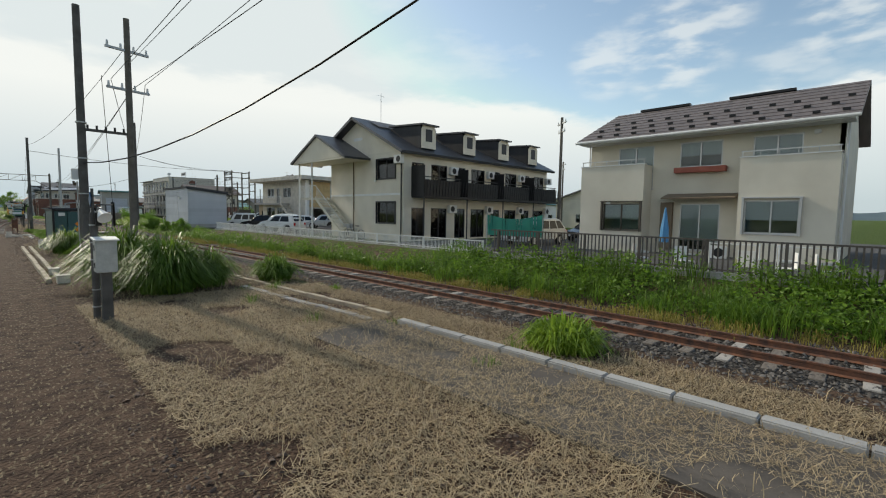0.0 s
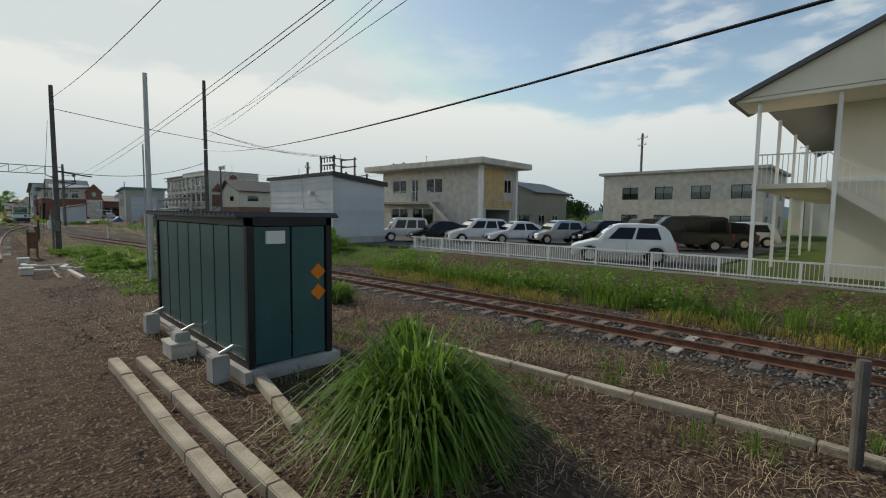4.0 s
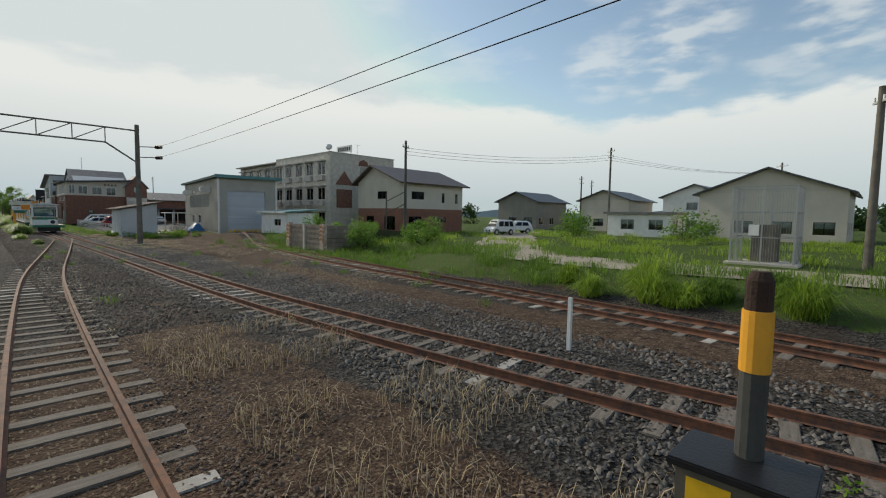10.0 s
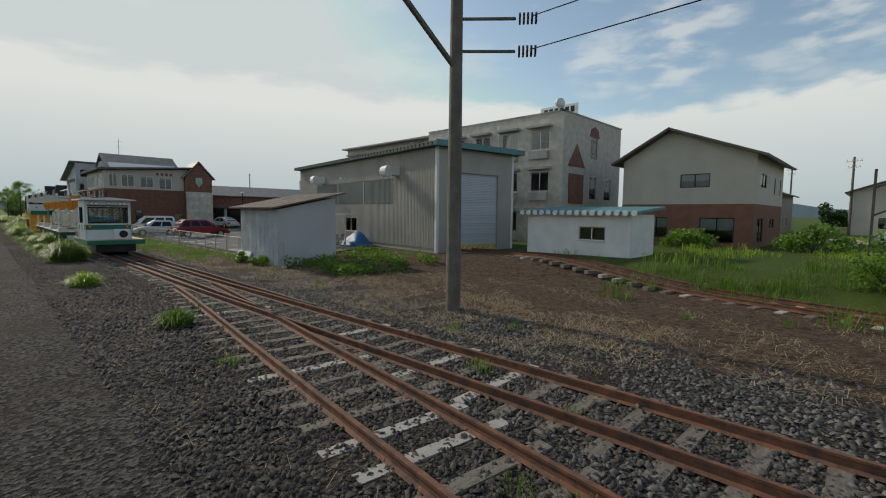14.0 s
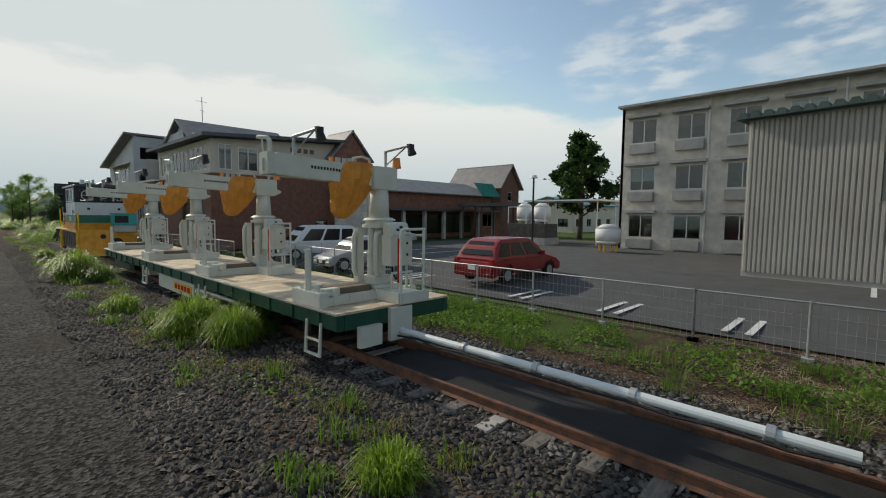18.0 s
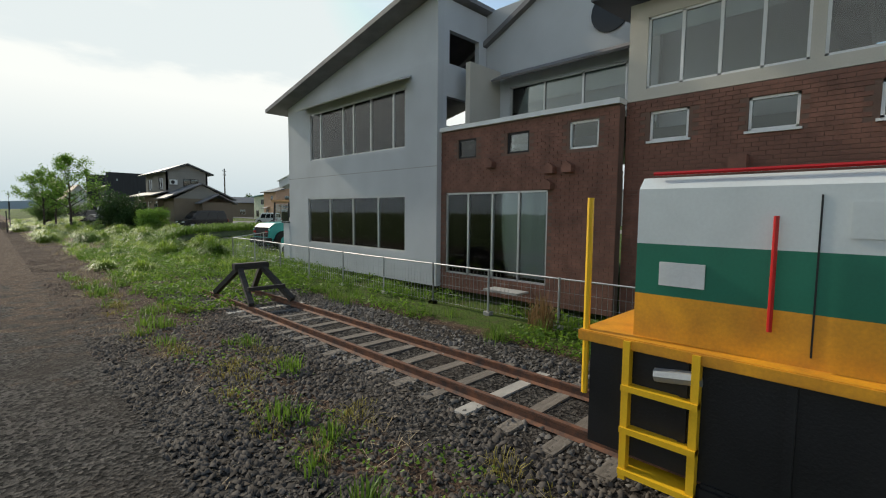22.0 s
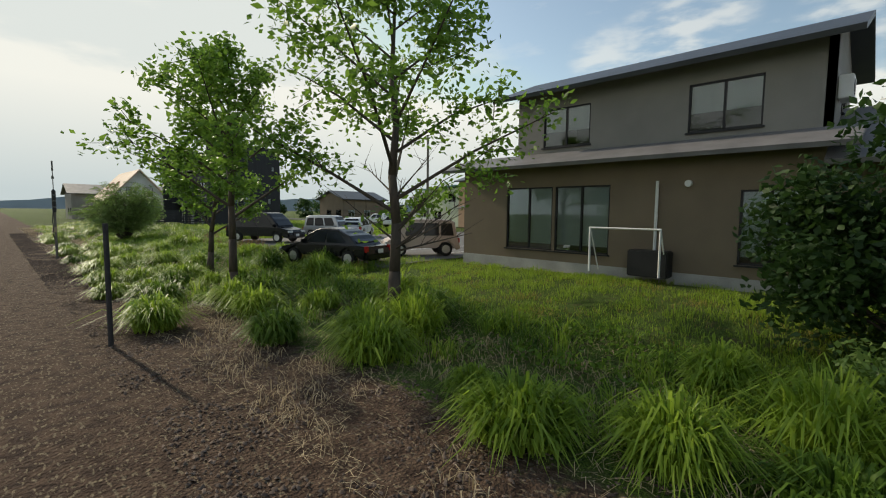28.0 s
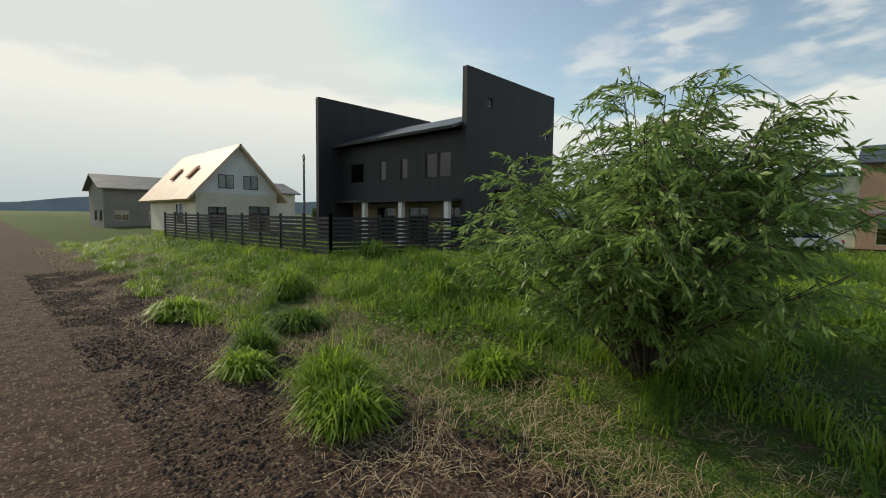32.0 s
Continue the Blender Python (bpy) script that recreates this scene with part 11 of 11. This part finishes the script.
leaf_mat("verge_weeds", "low leafy weeds on the stony verge", 2.1, 3.5, 140, 203, 130, 0.14, 0.06, G_WEED, 94, cut=0.15, grow=3)
field("verge_straw", "brown dead grass on the stony verge", 2.0, 3.6, 136, 203, 80, 0.16, G_OCHRE, 95, w=0.008, lean=1.8, size=3, cut=0.0, tuft=0.12)
field("dry_side_grass", "dry straw-coloured grass on bare ground", 2.0, 5.2, 66, 86, 85, 0.3, G_DRY, 87, w=0.008, lean=1.5, size=4, cut=-0.1)
leaf_mat("dark_weeds", "low dark weeds on bare ground", 3.0, 6.0, 66, 76, 260, 0.14, 0.07, G_WEED, 88, cut=0.2, grow=3)
field("side_grass", "thin grass on bare stony ground", 2.0, 13.5, 84, 128, 12, 0.25, G_TALL, 13, size=6, cut=0.45, tuft=0.12)
field("line_grass", "long green grass along the railway line", 7.0, 13.5, 200, 312, 95, 0.5, G_TALL, 14, w=0.02, lean=1.3, size=5, cut=-0.5, tuft=0.2, skip=((10.2, 20, 250.6, 268.5), (8.2, 15, 237.5, 250.6)))
field("line_grass_near", "patches of green grass on bare soil beside the line", 3.6, 7.2, 200, 312, 60, 0.42, G_TALL, 91, w=0.02, lean=1.3, size=3, cut=0.25, tuft=0.18, skip=((3.0, 5.0, 227, 250), (3.0, 5.0, 274.5, 284)))
field("line_grass_pale", "yellow green grass along the railway line", 6.5, 14, 200, 318, 85, 0.45, G_YEL, 15, w=0.02, lean=1.3, size=6, cut=-0.3, tuft=0.2, skip=((10.2, 20, 250.6, 268.5), (8.2, 15, 237.5, 250.6)))
field("line_grass_near", "patches of yellow green grass on bare soil beside the line", 3.4, 6.8, 200, 318, 60, 0.4, G_YEL, 92, w=0.02, lean=1.3, size=3.5, cut=0.2, tuft=0.18, skip=((3.0, 4.8, 226, 250), (3.0, 5.0, 274.5, 284)))
field("line_straw", "dry fallen straw and dead grass", 2.4, 8, 198, 315, 70, 0.2, G_DRY, 16, w=0.01, lean=2.0, size=3, cut=0.1)
field("back_meadow", "bright yellow green rice meadow", 10.5, 33.5, 268.8, 325, 42, 0.42, G_YEL, 17, w=0.03, size=20, cut=-1.4, tuft=0.4, skip=((15.8, 26, 288.5, 330), (9, 17, 289, 330)))
field("lawn", "short yellow green lawn beside the brown house", 8.0, 15.0, 237.5, 251, 330, 0.15, G_YEL, 19, w=0.011, size=3, cut=-0.5, tuft=0.2)
field("lawn_straw", "dry cut grass on the lawn", 8.0, 15.0, 237.5, 251, 120, 0.1, G_OCHRE, 20, w=0.009, lean=1.8, size=2.5, cut=0.0, tuft=0.2)
field("yard_grass", "short green lawn before the brown house", 10, 16, 225, 262, 60, 0.25, G_YEL, 18, w=0.014, size=6, cut=-0.5, tuft=0.2, skip=((13, 30, 236, 262),))
leaf_mat("line_weeds", "leafy green weeds along the railway line", 6.0, 12.5, 201, 300, 170, 0.35, 0.10, G_WEED, 19, cut=-0.1, grow=6, skip=((10.2, 20, 250.6, 268.5), (8.2, 15, 237.5, 250.6)))
leaf_mat("mound_weeds", "thick low leafy weeds on bare ground", 3.2, 8.5, 193, 214, 420, 0.42, 0.085, G_WEED, 93, cut=-0.15, grow=3.5)

leaf_mat("shed_weeds", "dark leafy weeds round the boarded shed", 9.6, 15.5, 124.5, 132.5, 260, 0.55, 0.13, G_WEED, 86, cut=-0.2, grow=4, skip=((9.6, 13.6, 129.4, 133),))
sheet("oily_sand", 4.75, 5.7, 135.5, 150.4, mat("oily dark sand", (0.022, 0.021, 0.02), 0.9, var=0.4, scale=3, bump=0.4), "dark oily sand between the rails", "sand", 0.1)
sheet("oily_sand", 4.75, 5.7, 168.6, 176, bpy.data.materials["oily dark sand"], "dark oily sand between the rails", "sand", 0.1)
# bushes
shrub("broad_leaf_weed", 2.75, 250.3, 0.55, 0.6, 0.45, 260, 0.24, L_BROAD, "broad-leaved pale green weed on brown soil", 31, category="weed", lobes=8)
shrub("broad_leaf_weed", 2.3, 253.6, 0.35, 0.4, 0.3, 130, 0.19, L_BROAD, "broad-leaved pale green weed on brown soil", 32, category="weed", lobes=6)
shrub("bush", 9.3, 130.6, 0.45, 0.6, 0.6, 1200, 0.10, L_TREE, "low green bush at the foot of the boarded shed", 29)
shrub("bush", 9.3, 132.6, 0.4, 0.6, 0.55, 1000, 0.10, L_TREE, "low green bush at the foot of the boarded shed", 30)
shrub("bush", 13.6, 62.0, 1.1, 1.4, 1.6, 6000, 0.12, L_TREE, "round green bush at the wall of the metal hut", 21)
shrub("bush", 14.0, 57.2, 0.8, 1.0, 1.2, 3000, 0.10, L_TREE, "round green bush at the wall of the metal hut", 22)
shrub("bush", 14.1, 52.6, 1.1, 1.4, 1.5, 4500, 0.10, L_TREE, "round green bush at the wall of the metal hut", 23)
shrub("dark_bush", 3.6, 22.6, 0.7, 0.9, 0.9, 1800, 0.08, L_DARK, "dark green bush beside the trackside pole", 24)
shrub("large_bush", 9.7, 236.4, 2.2, 2.9, 4.7, 17000, 0.16, L_DARK, "large dense dark green shrub before the brown house", 25, lobes=30)
shrub("large_bush", 11.4, 231.9, 1.7, 1.9, 2.7, 12000, 0.12, L_TREE, "dense dark green shrub beside the brown house", 26, lobes=24)
shrub("white_flower_shrub", 7.9, 236.6, 0.9, 1.1, 1.3, 2200, 0.11, L_WILL, "pale green leafy shrub in long grass", 27)
willow(7.0, 277.7, 2.6, 2.6, 4.6, "loose grey green willow bush in the meadow", 28)
for k, (x, y, r, h) in enumerate(((18.4, 101.2, 1.4, 2.6), (18.2, 105.2, 1.3, 2.3), (19.0, 108.8, 1.2, 2.4), (21, 98, 1.6, 2.2))):
    shrub("garden_shrub", x, y, r, r * 1.2, h, 2400, 0.13, L_TREE, "leafy green garden shrub behind the plank fence", 40 + k)
for k, (x, y, r, h) in enumerate(((33.0, 112, 1.5, 2.0), (31, 118, 1.4, 1.8), (38, 96, 2.0, 3.0), (42, 88, 2.2, 3.4), (27.5, 130, 1.2, 1.5))):
    shrub("far_bush", x, y, r, r * 1.3, h, 1500, 0.22, L_TREE, "green bush at the edge of the field", 50 + k)

# trees
t_ = tree("young_tree", 6.6, 245.4, 8.6, 4.1, 7200, 0.175, L_TREE, "slim young broadleaf tree with an open crown and bare dead twigs", 61, trunk=0.15, fork=0.26, limbs=17)
tree("young_tree", 4.7, 250.1, 7.0, 3.0, 6200, 0.165, L_TREE, "young broadleaf tree with a round crown in tall grass", 62, trunk=0.13, fork=0.36, limbs=16)
tree("young_tree", 6.2, 256.8, 6.3, 2.9, 7600, 0.17, L_TREE, "broadleaf tree with two stems standing in tall grass", 63, trunk=0.125, fork=0.26, limbs=18, lean=(0.25, -0.8))
rd_ = random.Random(66)
for k in range(9):
    a_, z_ = -1.9 + k * 0.45, rd_.uniform(1.5, 3.0)
    r_ = rd_.uniform(1.2, 2.4)
    p_ = Vector((math.cos(a_) * r_, math.sin(a_) * r_, z_ + rd_.uniform(0.3, 1.3)))
    dm = Mesh().cyl((0, 0, z_), p_, 0.028, 0.008, 5)
    for j in range(7):
        q_ = Vector((0, 0, z_)).lerp(p_, rd_.uniform(0.3, 1))
        dm.cyl(q_, q_ + Vector((rd_.gauss(0, 0.25) + math.cos(a_) * 0.2, rd_.gauss(0, 0.25) + math.sin(a_) * 0.2, rd_.uniform(0.15, 0.6))), 0.009, 0.003, 4)
    part("dead_limb", dm, BARK, t_, "bare dead limb")
tree("round_tree", 42.5, 166.0, 10.3, 4.6, 9000, 0.5, L_DARK, "large round dark green tree behind the car park", 65, trunk=0.25, fork=0.22, limbs=18)
rs = random.Random(5)
for k in range(34):
    y = rs.uniform(60, 420)
    x = rs.uniform(75, 150)
    hh = rs.uniform(5, 9)
    shrub("far_tree", x, y, hh * 0.55, hh * 0.7, hh, 900, 0.8, L_DARK, "far dark green tree on the horizon", 400 + k, category="tree", lobes=12)
for k in range(10):
    hh = rs.uniform(3, 6)
    shrub("far_tree", rs.uniform(20, 60), rs.uniform(340, 430), hh * 0.5, hh * 0.7, hh, 800, 0.6, L_DARK, "far dark green tree on the horizon", 450 + k, category="tree", lobes=10)

# ---- loose stones and straw on the ground ----
def stones(name, label, x0, x1, y0, y1, per, size, seed, material, cut=-9.0, grow=4.0, skip=()):
    rng = np.random.default_rng(seed)
    n = int((x1 - x0) * (y1 - y0) * per)
    x, y = rng.uniform(x0, x1, n), rng.uniform(y0, y1, n)
    keep = patchy(rng, x, y, grow, cut)
    for a, b, c, d in skip:
        keep &= ~((x > a) & (x < b) & (y > c) & (y < d))
    x, y = x[keep], y[keep]
    n = len(x)
    s = size * rng.uniform(0.5, 1.5, n)
    base = np.array([(1, -0.55, -0.3), (0.9, 0.6, -0.3), (-0.9, 0.6, -0.3), (-1, -0.55, -0.3), (0.45, 0.1, 0.62), (-0.5, -0.05, 0.55)])
    v = base[None] * (1 + rng.uniform(-0.4, 0.4, (n, 6, 3))) * s[:, None, None] * 0.5
    a = rng.uniform(0, 6.28, n)
    ca, sa = np.cos(a)[:, None], np.sin(a)[:, None]
    tx, ty = rng.normal(0, 0.35, n)[:, None], rng.normal(0, 0.35, n)[:, None]
    v[..., 2] += v[..., 0] * tx + v[..., 1] * ty
    vx, vy = v[..., 0] * ca - v[..., 1] * sa, v[..., 0] * sa + v[..., 1] * ca
    v = np.stack((vx + x[:, None], vy + y[:, None], v[..., 2] + (HN(x, y) + s * 0.14)[:, None]), 2)
    i = (np.arange(n) * 6)[:, None]
    f = (i + np.array([0, 1, 4, 1, 2, 5, 4, 2, 3, 5, 3, 0, 4, 5])[None]).ravel()
    return fill(name, v, f, np.tile([3, 4, 3, 4], n), material, label, "stones", kind="stuff")


stones("ballast", "loose grey brown ballast stones beside the track", 1.2, 4.2, 87, 192, 240, 0.068, 71, STONEK, cut=-1.3)
stones("ballast", "brown pebbles and soil clods beside the track", 1.2, 3.8, 46, 88, 150, 0.045, 77, STONEB, cut=-0.5)
stones("ballast", "loose grey ballast stones around the sidings", 4.2, 9.4, 68, 128, 110, 0.068, 72, STONE, cut=-0.9)
stones("ballast", "dark stones between the rails of the siding", 4.5, 6.0, 96, 128, 160, 0.06, 79, STONEK, cut=-0.6)
stones("ballast", "loose grey ballast stones between the rails", 4.2, 7.2, 128, 196, 100, 0.068, 73, STONE, skip=((4.72, 5.72, 135.5, 190),))
stones("ballast", "loose brown stones on the railway ground", 1.0, 8, -4, 46, 45, 0.05, 74, STONEB, cut=-0.3, grow=2)
stones("ballast", "loose grey ballast stones under the rusty track", 8.4, 12, -8, 68, 75, 0.06, 75, STONE)
stones("ballast", "loose brown stones along the line", 1.2, 4.5, 190, 258, 130, 0.042, 76, STONEB, cut=-0.4, grow=3)
stones("ballast", "dark soil clods and pebbles along the line", 1.2, 4.4, 256, 300, 230, 0.045, 78, STONED, cut=-0.8, grow=3)


def straw(name, label, x0, x1, y0, y1, per, seed, cut=0.0, grow=2.5):
    """Dead stalks lying every way on the ground."""
    rng = np.random.default_rng(seed)
    n = int((x1 - x0) * (y1 - y0) * per)
    x, y = rng.uniform(x0, x1, n), rng.uniform(y0, y1, n)
    keep = patchy(rng, x, y, grow, cut)
    x, y = x[keep], y[keep]
    n = len(x)
    a, l, w = rng.uniform(0, 6.28, n), rng.uniform(0.05, 0.26, n), rng.uniform(0.0016, 0.0042, n)
    dx, dy = np.cos(a) * l / 2, np.sin(a) * l / 2
    wx, wy = -np.sin(a) * w, np.cos(a) * w
    z = HN(x, y) + rng.uniform(0.015, 0.075, n)
    t = rng.normal(0, 0.03, n)
    v = np.empty((n, 4, 3))
    for k, (p, q) in enumerate(((-1, -1), (1, -1), (1, 1), (-1, 1))):
        v[:, k] = np.stack((x + p * dx + q * wx, y + p * dy + q * wy, z + p * t), 1)
    return fill(name, v, np.arange(n * 4), np.full(n, 4), G_DRY, label, "straw", kind="stuff")


straw("straw_litter", "thick layer of pale dry straw on the ground", 1.5, 8.2, -6, 15, 900, 80, cut=-0.7, grow=5)
straw("straw_litter", "dry straw stalks scattered on brown ground", 1.6, 8.4, -4, 46, 75, 81, cut=-0.2)
straw("straw_litter", "dry straw stalks scattered among grass", 2.2, 8.2, 222, 292, 130, 82, cut=0.0, grow=3)
straw("straw_litter", "thick mat of dry straw before the willow bush", 2.9, 6.2, 273.5, 284, 170, 85, cut=0.0, grow=3)
straw("straw_litter", "dry straw streaks on the soil between the sidings", 8.0, 14.0, 88, 126, 90, 88, cut=0.0, grow=5)
straw("straw_litter", "reddish dry straw on bare soil beside the siding", 6.9, 11.0, 112, 146, 230, 86, cut=-0.4, grow=4)
straw("straw_litter", "dry straw among leafy weeds", 2.0, 6.8, 48, 70, 150, 87, cut=-0.2, grow=3)
straw("straw_litter", "dry straw stalks scattered on ballast", 1.4, 3.6, 84, 200, 25, 83, cut=0.3)


# reddish seed grass at the edge of the parking ground
field("seed_grass", "reddish brown seed grass along the parking edge", 8.6, 10.3, 251, 270, 95, 0.7, G_REED, 84, w=0.012, lean=0.5, size=3, cut=-0.2, tuft=0.15)
for k_, (x_, y_) in enumerate(((8.6, 186.2), (8.5, 173.6))):
    clump(x_, y_, 0.3, 0.8, 260, G_REED, "dry straw-coloured weed stalks beside the fence", 390 + k_, w=0.012, lean=0.6)


# ---- brick courses ----
def brick_faces(a0, a1, z0, z1):
    """Places of the bricks of a wall in running bond: start, end, foot."""
    course, length = 0.085, 0.235
    for j in range(int((z1 - z0) / course)):
        s = a0 - (length / 2 if j % 2 else 0)
        while s < a1:
            yield max(a0, s) + 0.005, min(a1, s + length) - 0.005, z0 + j * course
            s += length


one = {}
for wall_no, (b_, ax_, at_, a0_, a1_, z0_, z1_, op_) in enumerate(BRICKWORK):
    rest, single = Mesh(), 0
    for p_, q_, z_ in brick_faces(a0_, a1_, z0_, z1_):
        if q_ - p_ < 0.05 or any(p_ < o[1] and q_ > o[0] and z_ < o[3] and z_ + 0.075 > o[2] for o in op_):
            continue
        if wall_no == 0 and 3.05 < z_ < 3.95 and p_ > 0.5 and q_ - p_ > 0.2 and single < 300:
            single += 1
            if "brick" not in one:
                one["brick"] = Mesh().box(-0.012, 0.004, 0, 0.225, 0, 0.075).data("brick", BRICK)
            br_ = part("brick", one["brick"], BRICK, b_)
            br_.matrix_basis = Matrix.Translation((at_, p_, z_))
        elif ax_ == "x":
            rest.box(at_ - 0.012, at_ + 0.004, p_, q_, z_, z_ + 0.075)
        else:
            rest.box(p_, q_, at_ - 0.012, at_ + 0.004, z_, z_ + 0.075)
    me_ = bpy.data.meshes.new("brickwork")
    me_.from_pydata(rest.v, [], rest.f)
    me_.materials.append(BRICK)
    tagged(part("brickwork", me_, BRICK, b_), "courses of red brown bricks", kind="stuff")


# ---- sleepers, laid last ----
for t_, x_, y_, z_, h_, k_ in sleeper_objects:
    ob_ = new("sleeper", sleeper_me[k_])
    ob_.parent = t_
    ob_.matrix_basis = Matrix.LocRotScale((x_, y_, z_), Euler((0, 0, h_ - math.pi / 2)), None)
